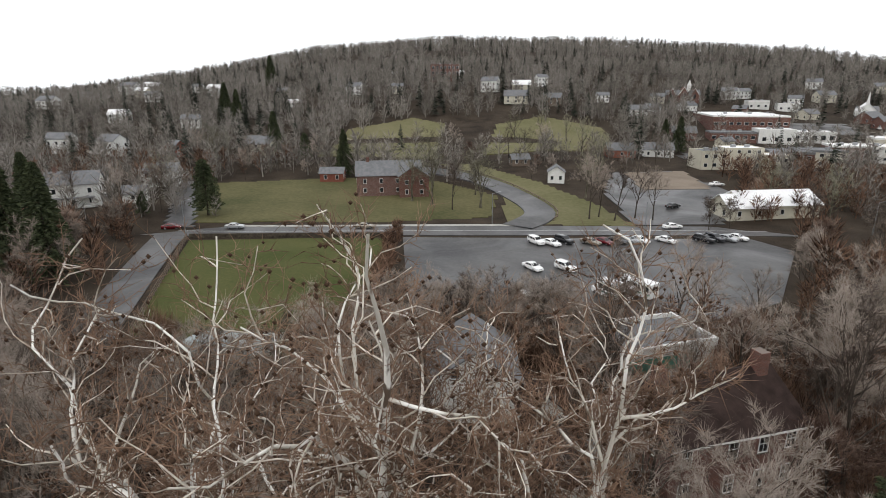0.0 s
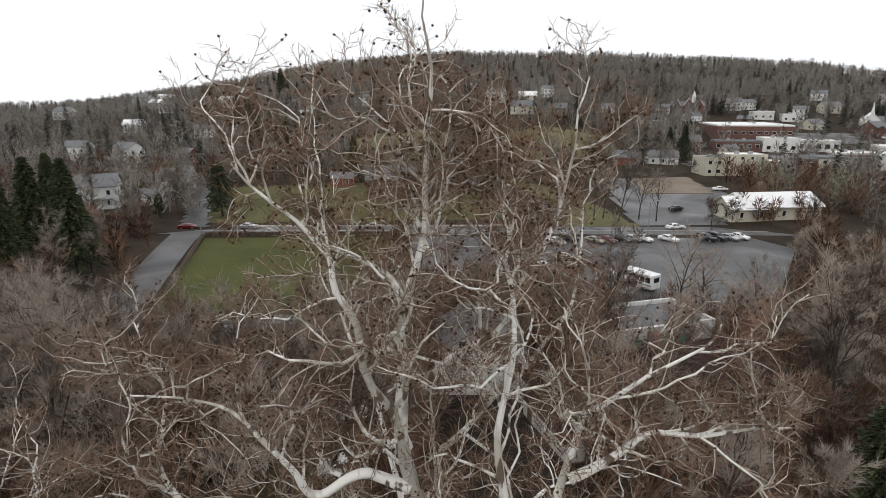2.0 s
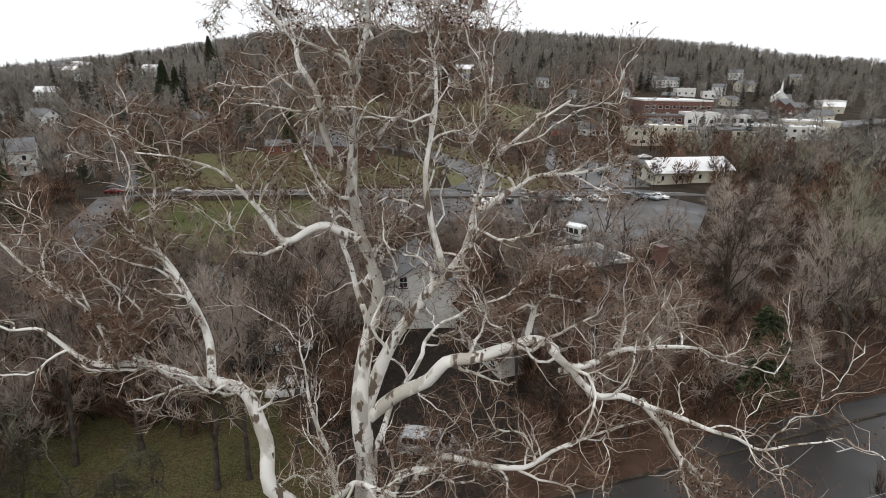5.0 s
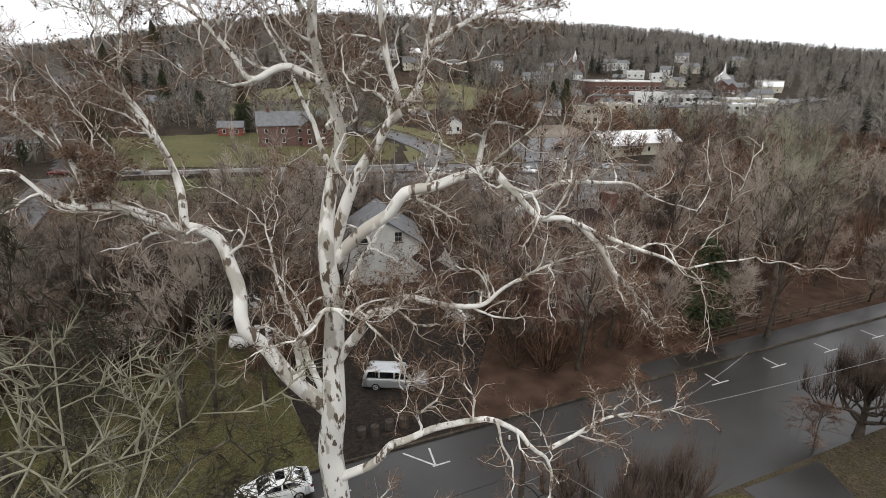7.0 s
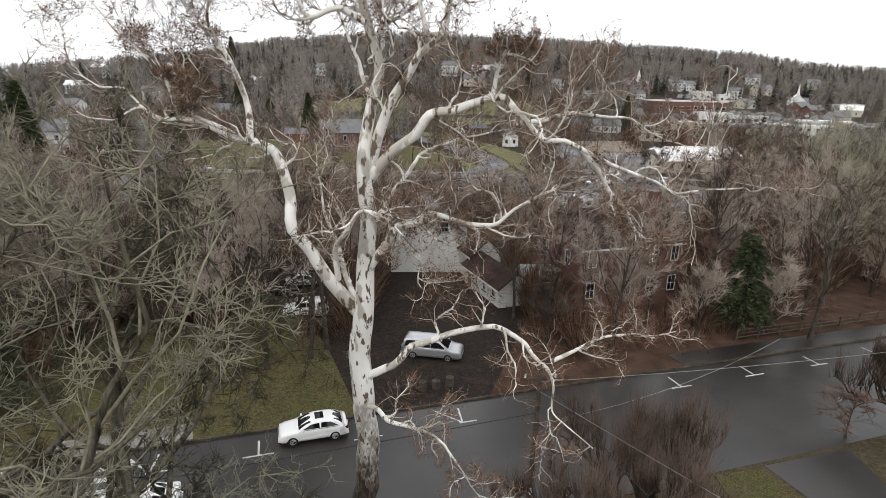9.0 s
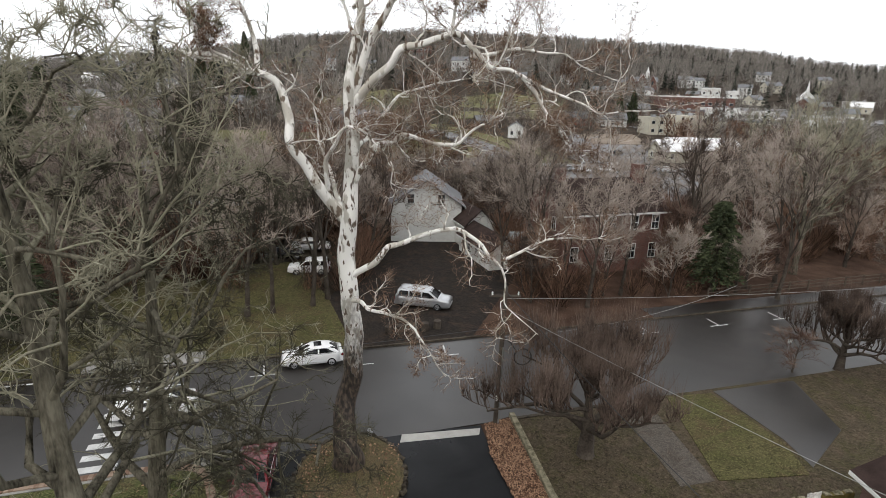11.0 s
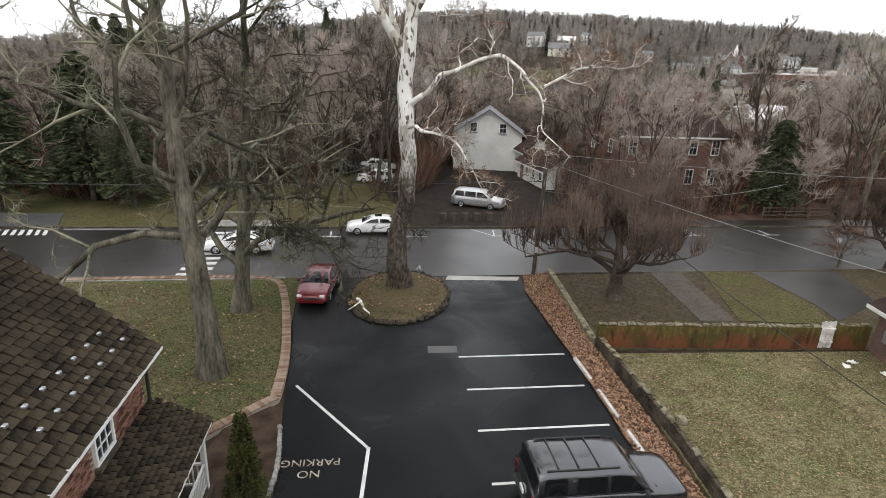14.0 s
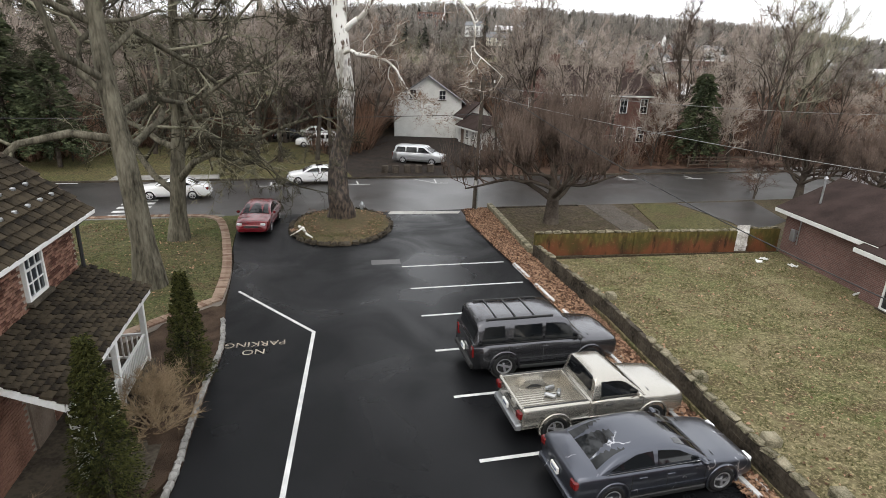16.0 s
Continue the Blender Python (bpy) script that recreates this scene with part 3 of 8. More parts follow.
def land_sheet():
    xs = sorted(set(list(range(-120, 121, 12)) + [s * v for v in (150, 190, 240, 300, 370, 450, 540, 650, 800, 1000, 1250, 1500, 2200, 3400, 4600) for s in (-1, 1)]))
    ys = sorted(set(list(range(-60, 200, 13)) + list(range(200, 900, 22)) + [-4600, -2000, -800, -300, -120, 950, 1050, 1200, 1350, 1500, 1700, 2000, 2600, 4600]))
    V = [(x, y, hill(x, y)) for y in ys for x in xs]
    n = len(xs)
    F = [(j * n + i, j * n + i + 1, (j + 1) * n + i + 1, (j + 1) * n + i) for j in range(len(ys) - 1) for i in range(n - 1)]
    return mesh_of("ground", V, F, M["woodfloor"], smooth=True)


tagged(new("ground", land_sheet()), "brown wooded ground rising to a bare winter hillside", "ground", kind="structure")


def inside(x, y, poly):
    c = False
    for i in range(len(poly)):
        (x0, y0), (x1, y1) = poly[i - 1], poly[i]
        if (y0 > y) != (y1 > y) and x < (x1 - x0) * (y - y0) / (y1 - y0) + x0:
            c = not c
    return c


def land_patch(name, poly, material, label, category, step=6.0, dz=0.12):
    """A patch of meadow or paving that follows the land, with its edges running down into it."""
    bm = bmesh.new()
    x0, x1 = min(p[0] for p in poly), max(p[0] for p in poly)
    y0, y1 = min(p[1] for p in poly), max(p[1] for p in poly)
    nx, ny = max(2, int((x1 - x0) / step)), max(2, int((y1 - y0) / step))
    vs = {}
    def vert(i, j):
        if (i, j) not in vs:
            x, y = x0 + (x1 - x0) * i / nx, y0 + (y1 - y0) * j / ny
            vs[i, j] = bm.verts.new((x, y, hill(x, y) + dz))
        return vs[i, j]
    for j in range(ny):
        for i in range(nx):
            if inside(x0 + (x1 - x0) * (i + 0.5) / nx, y0 + (y1 - y0) * (j + 0.5) / ny, poly):
                bm.faces.new((vert(i, j), vert(i + 1, j), vert(i + 1, j + 1), vert(i, j + 1)))
    edge = [e for e in bm.edges if e.is_boundary]
    r = bmesh.ops.extrude_edge_only(bm, edges=edge)
    bmesh.ops.translate(bm, vec=(0, 0, -0.8), verts=[v for v in r["geom"] if isinstance(v, bmesh.types.BMVert)])
    return structure(name, bm, material, label, category)


# street with real kerbs; the lots and lawns are slabs with their tops near z = 0
structure("road", prism([st(-90, 0.0), st(120, 0.0), st(120, 11.2), st(-90, 11.2)], -0.4, 0.0), M["asphalt_old"], "wet grey asphalt street with worn white parking marks", "street")
structure("kerb_north", strip([st(-90, 11.2), st(120, 11.2)], 0.0, 0.16, -0.4, 0.13), M["stone"], "dark weathered kerb along the far side of the street", "kerb")
structure("verge_north", prism([st(-90, 11.36), st(-4.5, 11.36), st(-5.5, 22), st(-8, 34), st(-60, 34), st(-90, 22)], -0.4, 0.12), M["grass"], "winter lawn with thin grass beyond the street", "lawn")
structure("drive_north", prism([st(-4.5, 11.36), st(5.0, 11.36), (9.0, 66.0), (3.0, 77.5), (-7, 77.5), st(-5.5, 22)], -0.4, 0.1), M["drive_litter"], "dark asphalt drive leading to the white garage", "drive")
structure("yard_north", prism([st(5.0, 11.36), st(120, 11.36), st(120, 30), (45, 92), (9.0, 92), (9.0, 66.0)], -0.4, 0.09), M["leafmulch"], "ground covered with rust-brown leaf litter", "ground")

lot_left = smooth_line([(-5.4, 6.0), (-5.85, 11.3), (-6.3, 13.6), (-6.7, 15.7), (-7.1, 18.0), (-8.1, 20.9), (-9.4, 25.5), (-10.6, 29.0), (-11.9, 34.0)])
lot_right = [(8.6, 4.0), (6.4, 13.2), (5.0, 19.4), (3.55, 26.4), (2.0, 33.4), (1.5, 37.2)]
lot_poly = [tuple(p) for p in lot_left] + [(-8.0, 35.1), (-2.0, 36.55)] + lot_right[::-1] + [(9.0, -14.0), (-5.0, -14.0)]
structure("car_park", prism(lot_poly, -0.4, 0.004), M["asphalt_new"], "fresh black asphalt car park, damp and smooth", "car park")
structure("apron", prism([(-3.2, 35.55), (1.3, 36.25), (1.45, 36.9), (-3.1, 36.3)], -0.4, 0.012), M["concrete"], "pale concrete gutter apron at the car park entrance", "apron")

# right-hand lawns
structure("lawn_walled", prism([(5.2, 27.2), (18.6, 29.6), (18.0, 2.0), (12.0, -14), (9.6, -14), (8.5, 4.0), (7.2, 12.5), (6.2, 20.5)], -0.4, 0.1), M["lawn_dry"], "dormant patchy lawn inside the garden wall", "lawn")
structure("yard_east", prism([(3.7, 38.0), (20, 41.8), (34, 45.2), (40, 30), (18.4, 29.8), (5.0, 27.7)], -0.4, 0.05), M["yard"], "bare brown yard behind the wall", "yard")
structure("lawn_small", prism([(14.0, 40.2), (17.2, 40.6), (18.7, 35.2), (18.3, 32.6), (13.2, 32.2)], -0.4, 0.09), M["grass"], "small green and yellow lawn between two drives", "lawn")
structure("drive_east", prism([(17.5, 40.9), (24.0, 42.3), (23.0, 36.5), (18.9, 33.2), (18.9, 35.6)], -0.4, 0.07), M["asphalt_old"], "grey asphalt drive beside the brick house", "drive")
structure("path_east", prism([(10.3, 39.4), (12.4, 39.9), (13.0, 32.2), (11.0, 31.8)], -0.4, 0.07), M["gravel_drive"], "worn gravel drive across the bare yard", "drive")
structure("leaf_strip", prism([(2.0, 33.4), (1.5, 37.2), (3.3, 38.0), (4.7, 28.0), (6.0, 20.8), (7.0, 13.2), (8.6, 4.0), (9.4, -14), (9.0, -14), (8.4, 4.0), (6.4, 13.2), (5.0, 19.4), (3.55, 26.4)], -0.4, 0.05), M["leafmulch"], "strip of fallen oak leaves along the wall", "leaf strip")

# left-hand garden
structure("lawn_west", prism([(-11.9, 34.0), (-10.6, 29.0), (-9.6, 25.5), (-8.5, 21.2), (-9.6, 19.5), (-14, 16), (-40, 12), (-40, 27.2), (-24, 31.1)], -0.4, 0.08), M["lawn_green"], "patchy green and brown lawn around two old trees", "lawn")
structure("bed_west", prism([tuple(p) for p in lot_left[8:31]] + [(-8.6, 20.9), (-9.7, 19.4), (-9.7, 15.5), (-8.2, 9.5), (-8.0, 4.0)], -0.4, 0.06), M["mulch"], "dark mulch bed along the porch", "bed")

# ---- bare trees ----
def bare_tree_meshes(seed, H, trunk_r, limbs, counts, spread=0.75, up=0.10, fork=0.3, wob=0.12, bark="bark", twig="twig", rmin=0.012, limb_len=0.55, per=9, twig_len=0.8, width=0.013, lean=0.05, trunk_frac=0.78, bent=True, limb_up=None, limb_r=0.6):
    """Trunk mesh and crown mesh of a leafless tree."""
    rng = np.random.default_rng(seed)
    tp, tr = grow(rng, (0, 0, -0.3), (0, 0, 1), H * trunk_frac, trunk_r, 9, lean, 0.05)
    tr = trunk_r * np.linspace(1, 0.22, len(tp)); tr[0] *= 1.45
    trunk = [(tp, tr, 9)]
    levels = [[] for _ in range(len(counts))]
    main = []
    for i in range(limbs):
        f = fork + (0.97 - fork) * (i + rng.uniform(0, 0.8)) / limbs
        x = f * (len(tp) - 1); k = min(int(x), len(tp) - 2); w = x - k
        p = tp[k] * (1 - w) + tp[k + 1] * w
        r = (tr[k] * (1 - w) + tr[k + 1] * w) * limb_r
        a = i * 2.4 + rng.uniform(-0.4, 0.4)
        tilt = spread * rng.uniform(0.75, 1.2) * (1.15 - 0.5 * f)
        d = np.array([math.cos(a) * math.sin(tilt), math.sin(a) * math.sin(tilt), math.cos(tilt)])
        ln = H * limb_len * rng.uniform(0.75, 1.15) * (1.12 - 0.62 * f)
        br = grow(rng, p, d, ln, r, 6, wob, up * 0.5 if limb_up is None else limb_up)
        main.append((br[0], np.maximum(br[1], rmin), 6))
        ramify(rng, br, counts, 0.5, 0.75, up, wob, levels, rmin=rmin)
    ramify(rng, (tp[5:], tr[5:]), counts, 0.5, 0.7, up, wob, levels, rmin=rmin)
    t = tubes(trunk + main, "trunk", M[bark])
    lines = [l for lv in levels for l in lv]
    c = cones(rng, lines, per, twig_len, width, 0.7, up * 2, "crown", M[twig], extra=lines, bent=bent)
    return t, c


def bare_tree(meshes, at, scale, label, group, category="tree", name="bare_tree"):
    ob = thing(name, label, category, at @ Matrix.Diagonal((scale[0], scale[0], scale[1], 1)), group)
    part("trunk", meshes[0], None, ob)
    part("crown", meshes[1], None, ob)
    return ob


TALL = [bare_tree_meshes(11 + i, 15.0, 0.2, 8, (4, 4), spread=0.6, rmin=0.016, per=7, twig_len=1.0, width=0.020, wob=0.2, bent=False) for i in range(3)]
BRUSH = [bare_tree_meshes(31 + i, 7.0, 0.08, 9, (4, 4), spread=0.55, fork=0.06, rmin=0.014, twig="twig_red" if i == 1 else "twig", per=7, twig_len=0.8, width=0.017, wob=0.18, bent=False) for i in range(3)]
SPREAD = [bare_tree_meshes(51 + i, 17.0, 0.36, 9, (5, 4), spread=0.80, fork=0.22, wob=0.24, up=0.2, rmin=0.016, bark="bark_pale", twig="twig_green", limb_len=0.6, per=9, twig_len=0.9, width=0.015, bent=False) for i in range(2)]
ORCHARD = bare_tree_meshes(71, 7.6, 0.34, 13, (9, 5), spread=1.36, fork=0.36, rmin=0.022, twig="twig_dark", limb_len=0.58, per=6, twig_len=0.8, width=0.013, up=0.95, wob=0.28, trunk_frac=0.42, bent=False, limb_up=0.10)
OLD = [bare_tree_meshes(81, 24.0, 0.50, 17, (7, 5, 4), limb_r=0.46, spread=1.18, fork=0.27, rmin=0.017, bark="bark_pale", twig="twig_green", limb_len=0.53, per=5, twig_len=0.42, width=0.0105, up=0.03, limb_up=-0.02, wob=0.36, lean=0.035, bent=False),
       bare_tree_meshes(83, 21.0, 0.43, 15, (7, 5, 4), limb_r=0.52, spread=1.25, fork=0.13, rmin=0.017, bark="bark_pale", twig="twig_green", limb_len=0.50, per=7, twig_len=0.42, width=0.0105, up=0.02, wob=0.34, lean=0.06, bent=False)]

for m, x, y, a, s, lab in ((OLD[0], -11.75, 22.75, 105, (1, 1), "tall old tree with furrowed lichen-grey bark, leafless"), (OLD[1], -13.4, 29.0, 160, (1, 1), "old low-forked tree with lichened branches, leafless"),
                           (ORCHARD, 6.9, 34.4, 0, (1.55, 1.36), "round leafless fruit tree with dense upright russet twigs"), (ORCHARD, 28.6, 44.0, 130, (1.1, 1.1), "small round leafless fruit tree beside the drive"),
                           (ORCHARD, 34.0, 43.0, 250, (1.0, 1.0), "small round leafless fruit tree by the street"), (BRUSH[1], 24.8, 43.6, 40, (0.9, 0.45), "low leafless russet shrub by the drive"),
                           (SPREAD[0], 40.0, 66.0, 30, (0.95, 1.1), "tall leafless tree with pale lichened limbs"), (SPREAD[1], 46.0, 73.0, 200, (1, 1.12), "tall leafless tree with pale lichened limbs"),
                           (SPREAD[0], 51.0, 78.0, 110, (1, 1.05), "tall leafless tree with pale lichened limbs"), (TALL[0], 6.6, 63.0, 70, (0.85, 0.85), "dark leafless tree in front of the white outbuildings"), (TALL[2], -7.6, 66.5, 10, (1.0, 0.95), "dark leafless tree beside the white garage"), (TALL[1], -9.0, 63.0, 200, (0.9, 0.85), "dark leafless tree beside the white garage"), (TALL[0], 31.6, 61.0, 70, (0.8, 0.95), "slender leafless tree beside the evergreen"), (SPREAD[1], 58.0, 62.0, 0, (0.9, 1.0), "tall leafless tree by the street")):
    bare_tree(m, pose(x, y, 0.06, 0, 0, a), s, lab, "old trees")

rng = np.random.default_rng(15)
for x, y in ((-33, 58), (-30, 62), (-27.5, 56), (-25, 63), (-23.5, 57.5), (-12.5, 60), (-10.5, 57), (-8.6, 71), (9.6, 60.5), (11.4, 77), (28.4, 66), (33, 58), (36, 63), (-37, 64), (-42, 60), (-47, 66), (31, 72), (-14.7, 53.6), (-11.6, 55.3)):
    s = rng.uniform(1.02, 1.22)
    bare_tree(TALL[int(rng.integers(3))], pose(x, y, 0.05, 0, 0, rng.uniform(0, 360)), (s * 0.95, s), "tall leafless grey-brown tree at the edge of the woods", "tall wood-edge trees")


def clear_of(x, y):
    """Whether a wild tree may stand here: off the buildings, drives and lawns."""
    if -7.5 < x < 8 and 48 < y < 89: return False
    if 8 <= x < 14 and 62 < y < 76: return False
    if 11.5 < x < 26.5 and 63 < y < 77: return False
    if 12 < x < 29 and 84 < y < 97: return False
    if -31 < x < -7 and y < 60: return (int(x * 7) + int(y * 3)) % 7 == 0
    if -42 < x < -19 and 74 < y < 96: return False
    if -60 < x < -46 and y > 84: return False
    if -17 < x < -10 and 60 < y < 76: return False
    return True


rng = np.random.default_rng(5)
n_wild = 0
for k in range(4000):
    if n_wild >= 285: break
    x, y = rng.uniform(-78, 82), rng.uniform(50, 100)
    if n_wild % 3 == 0: x, y = rng.uniform(-45, 12), rng.uniform(66, 98)
    if n_wild % 75 == 0: x, y = rng.uniform(11, 29), rng.uniform(57, 61)
    elif 11 < x < 27 and 56 < y < 66: continue
    v = (Vector((x, y)) - Vector((0, 37))).dot(SV)
    if v < 14 or not clear_of(x, y): continue
    if -46 < x < -14 and y > 84: continue
    if x > 33 and rng.uniform() < 0.55: continue
    if -8 <= x < 44 and y > 99: continue
    belt_ = x < 12 and y > 66
    tall = rng.uniform() < (0.72 if belt_ else 0.45)
    m = (TALL if tall else BRUSH)[rng.integers(3)]
    s = ((rng.uniform(0.72, 0.95) if y < 82 else rng.uniform(0.6, 0.75)) if belt_ else rng.uniform(0.65, 1.0)) if tall else rng.uniform(1.0, 1.45) if belt_ else rng.uniform(0.75, 1.25)
    bare_tree(m, pose(x, y, 0.05, 0, 0, rng.uniform(0, 360)), (s * rng.uniform(0.95, 1.25), s),
              "leafless grey-brown woodland tree with fine twigs" if tall else "leafless russet thicket tree with upright twigs", "woodland trees" if tall else "thicket")
    n_wild += 1


# ---- conifers ----
def conifer_mesh(seed, H, R, n, material, droop=0.25, name="crown", flakes=26, base=0.08, flake=0.3, power=0.9, rag=(0.65, 1.1)):
    """Whorls of boughs, each a spray of many small needle clumps."""
    rng = np.random.default_rng(seed)
    V, F = [], []
    for i in range(n):
        f = base + (0.98 - base) * (i / n) ** 0.85
        L = R * (1 - f) ** power * rng.uniform(*rag) + 0.12
        a = i * 2.399 + rng.uniform(-0.3, 0.3)
        u = np.array([math.cos(a), math.sin(a), 0]); s = np.array([-u[1], u[0], 0])
        for k in range(flakes):
            t = rng.uniform(0.1, 1) ** 0.7
            c = np.array([0, 0, f * H]) + u * L * t + s * rng.normal(0, 0.13) * L * (1.15 - t) + np.array([0, 0, -droop * L * t * t + rng.normal(0, 0.06) * L])
            w = flake * rng.uniform(0.5, 1.2)
            q = rng.normal(size=3); q /= np.linalg.norm(q)
            e1 = u * w + s * rng.normal(0, 0.4) * w + np.array([0, 0, -0.2 * w]); e2 = np.cross(q, e1) * 0.45
            b = len(V)
            V += [c - e1 * 0.5, c + e2 * 0.5, c + e1 * 0.6, c - e2 * 0.5]
            F.append((b, b + 1, b + 2, b + 3))
    return tri_mesh(np.array(V), F, name, material)


def conifer(mesh, H, at, label, group="conifers", r=0.22):
    ob = thing("conifer", label, "conifer", at, group)
    part("trunk", tubes([(np.array([[0, 0, -0.2], [0, 0, H * 0.5], [0, 0, H * 0.96]]), np.array([r, r * 0.6, 0.03]), 7)], "trunk", M["bark"]), None, ob)
    part("crown", mesh, None, ob)
    return ob


SPRUCE = conifer_mesh(3, 17, 4.4, 230, M["needle"], flakes=60, flake=0.55, power=0.75)
PINE = conifer_mesh(4, 10, 3.1, 150, M["needle"], flakes=70, flake=0.4, power=0.5, base=0.15)
for x, y, s, m, H, lab in ((-36, 49, 1.3, PINE, 10, "tall dark spruce beside the street"), (-31.2, 47.6, 0.95, PINE, 10, "dark spruce beside the street"), (-40.5, 44, 1.35, PINE, 10, "tall dark spruce beside the street"),
                           (27.4, 60.0, 0.95, PINE, 10, "dense dark evergreen beside the brick house"), (-68, 173, 1.55, PINE, 10, "broad dark pine on the far lawn"), (-74, 121, 1.3, SPRUCE, 17, "very tall dark spruce beside the side road"), (-79, 112, 1.2, SPRUCE, 17, "tall dark spruce beside the side road"), (-83, 124, 1.3, SPRUCE, 17, "tall dark spruce beside the side road"), (-125, 340, 1.3, SPRUCE, 17, "dark spruce among the hillside houses"), (-118, 338, 1.1, SPRUCE, 17, "dark spruce among the hillside houses"), (-61, 254, 1.15, PINE, 10, "round dark pine on the hillside"), (-147, 500, 1.5, SPRUCE, 17, "dark spruce high on the hillside"), (-85, 172, 0.7, PINE, 10, "small dark pine by the valley road"), (-98, 150, 1.2, SPRUCE, 17, "tall dark spruce by the far road"),
                           (-104, 158, 1.0, SPRUCE, 17, "dark spruce by the far road"), (-40, 225, 1.0, SPRUCE, 17, "dark spruce on the hillside"), (-78, 270, 1.1, SPRUCE, 17, "dark spruce on the hillside"), (104, 285, 1.0, SPRUCE, 17, "dark spruce beside the town"), (99, 290, 0.9, SPRUCE, 17, "dark spruce beside the town")):
    conifer(m, H, pose(x, y, max(0.02, hill(x, y)), 0, 0, x * 7) @ Matrix.Diagonal((s, s, s, 1)), lab)


# ---- far woods ----
def far_template(seed, n=86):
    """A far leafless tree: a stem and a haze of upright twig slivers."""
    rng = np.random.default_rng(seed)
    V, F = [], []
    def sliver(p, q, w):
        d = q - p; s = np.cross(d, rng.normal(size=3)); s = s / (np.linalg.norm(s) + 1e-9) * w
        b = len(V); V.extend([p - s, p + s, q]); F.append((b, b + 1, b + 2))
    sliver(np.array([0, 0, -1.0]), np.array([0.2, 0.1, 9.0]), 0.28)
    sliver(np.array([0, 0, -1.0]), np.array([-0.3, 0.2, 8.0]), 0.24)
    for i in range(n):
        t = rng.uniform(0.25, 0.95); a = rng.uniform(0, 6.283)
        R = 3.6 * math.sqrt(max(0, 1 - ((t - 0.6) / 0.45) ** 2)) * rng.uniform(0.2, 1)
        p = np.array([math.cos(a) * R * 0.45, math.sin(a) * R * 0.45, t * 12 - 2.0]); q = np.array([math.cos(a) * R * 1.15, math.sin(a) * R * 1.15, t * 12 - 1.2 + rng.uniform(-0.6, 2.0)])
        sliver(p, q, rng.uniform(0.07, 0.19))
    return np.array(V), np.array(F)


def far_pine(seed):
    rng = np.random.default_rng(seed)
    V, F = [], []
    for i in range(70):
        f = (i / 70) ** 0.9; R = 2.6 * (1 - f) ** 0.8 * rng.uniform(0.6, 1.1) + 0.15; a = i * 2.4
        c = np.array([math.cos(a) * R * 0.5, math.sin(a) * R * 0.5, 1 + f * 12.5]); e = np.array([math.cos(a), math.sin(a), -0.25]) * R * 0.65
        s = np.array([-math.sin(a), math.cos(a), rng.uniform(-0.3, 0.3)]) * (0.35 + R * 0.3)
        b = len(V); V += [c - e, c + s, c + e, c - s]; F += [(b, b + 1, b + 2), (b, b + 2, b + 3)]
    return np.array(V), np.array(F)


OPEN_GROUND = [[(-74, 160), (-20, 162), (20, 168), (14, 200), (-6, 218), (-40, 224), (-84, 214)],
               [(-52, 256), (-4, 250), (14, 258), (78, 280), (84, 338), (48, 346), (-20, 344), (-54, 318)],
               [(12, 160), (100, 150), (110, 240), (90, 262), (60, 245), (30, 240), (5, 250)],
               [(94, 236), (230, 250), (330, 330), (330, 420), (190, 430), (140, 380), (110, 300)]]


def far_woods(name, template, count, seed, material, label, lo, hi_, size):
    rng = np.random.default_rng(seed)
    Vs, Fs, b, n = [], [], 0, 0
    T = [template(seed + i) for i in range(5)]
    while n < count:
        D, a = lo + (hi_ - lo) * rng.uniform() ** 0.75, math.radians(rng.uniform(-52, 52))
        x, y = -4 + D * math.sin(a), 28 + D * math.cos(a)
        if y < 165 and x > -72: continue
        if x < -72 and y < 108: continue
        if any(inside(x, y, p) and rng.uniform() < (0.985 if k < 3 else 0.84) for k, p in enumerate(OPEN_GROUND)): continue
        V, F = T[rng.integers(5)]
        s = size * rng.uniform(0.6, 1.25); t = rng.uniform(0, 6.283); c_, s_ = math.cos(t), math.sin(t)
        W = np.stack([(V[:, 0] * c_ - V[:, 1] * s_) * s * 1.1 + x, (V[:, 0] * s_ + V[:, 1] * c_) * s * 1.1 + y, V[:, 2] * s + hill(x, y)], -1)
        Vs.append(W); Fs.append(F + b); b += len(V); n += 1
    tagged(new(name, tri_mesh(np.concatenate(Vs), np.concatenate(Fs), name, material)), label, "woods", kind="stuff")


def brush_template(seed):
    """A leafless bush of many thin upright stems."""
    rng = np.random.default_rng(seed)
    n = 130
    a, R, t = rng.uniform(0, 6.283, n), rng.uniform(0.1, 1.6, n), rng.uniform(0, 0.55, n)
    p = np.stack([np.cos(a) * R * (0.25 + 0.6 * t), np.sin(a) * R * (0.25 + 0.6 * t), t * 4.0 - 0.1], -1)
    q = p + np.stack([np.cos(a) * R * 0.7, np.sin(a) * R * 0.7, rng.uniform(0.8, 2.6, n)], -1) + rng.normal(0, 0.25, (n, 3))
    s = np.cross(q - p, rng.normal(size=(n, 3))); s *= (rng.uniform(0.014, 0.04, n) / (np.linalg.norm(s, axis=1) + 1e-9))[:, None]
    return np.stack([p - s, p + s, q], 1).reshape(-1, 3), np.arange(n * 3).reshape(-1, 3)


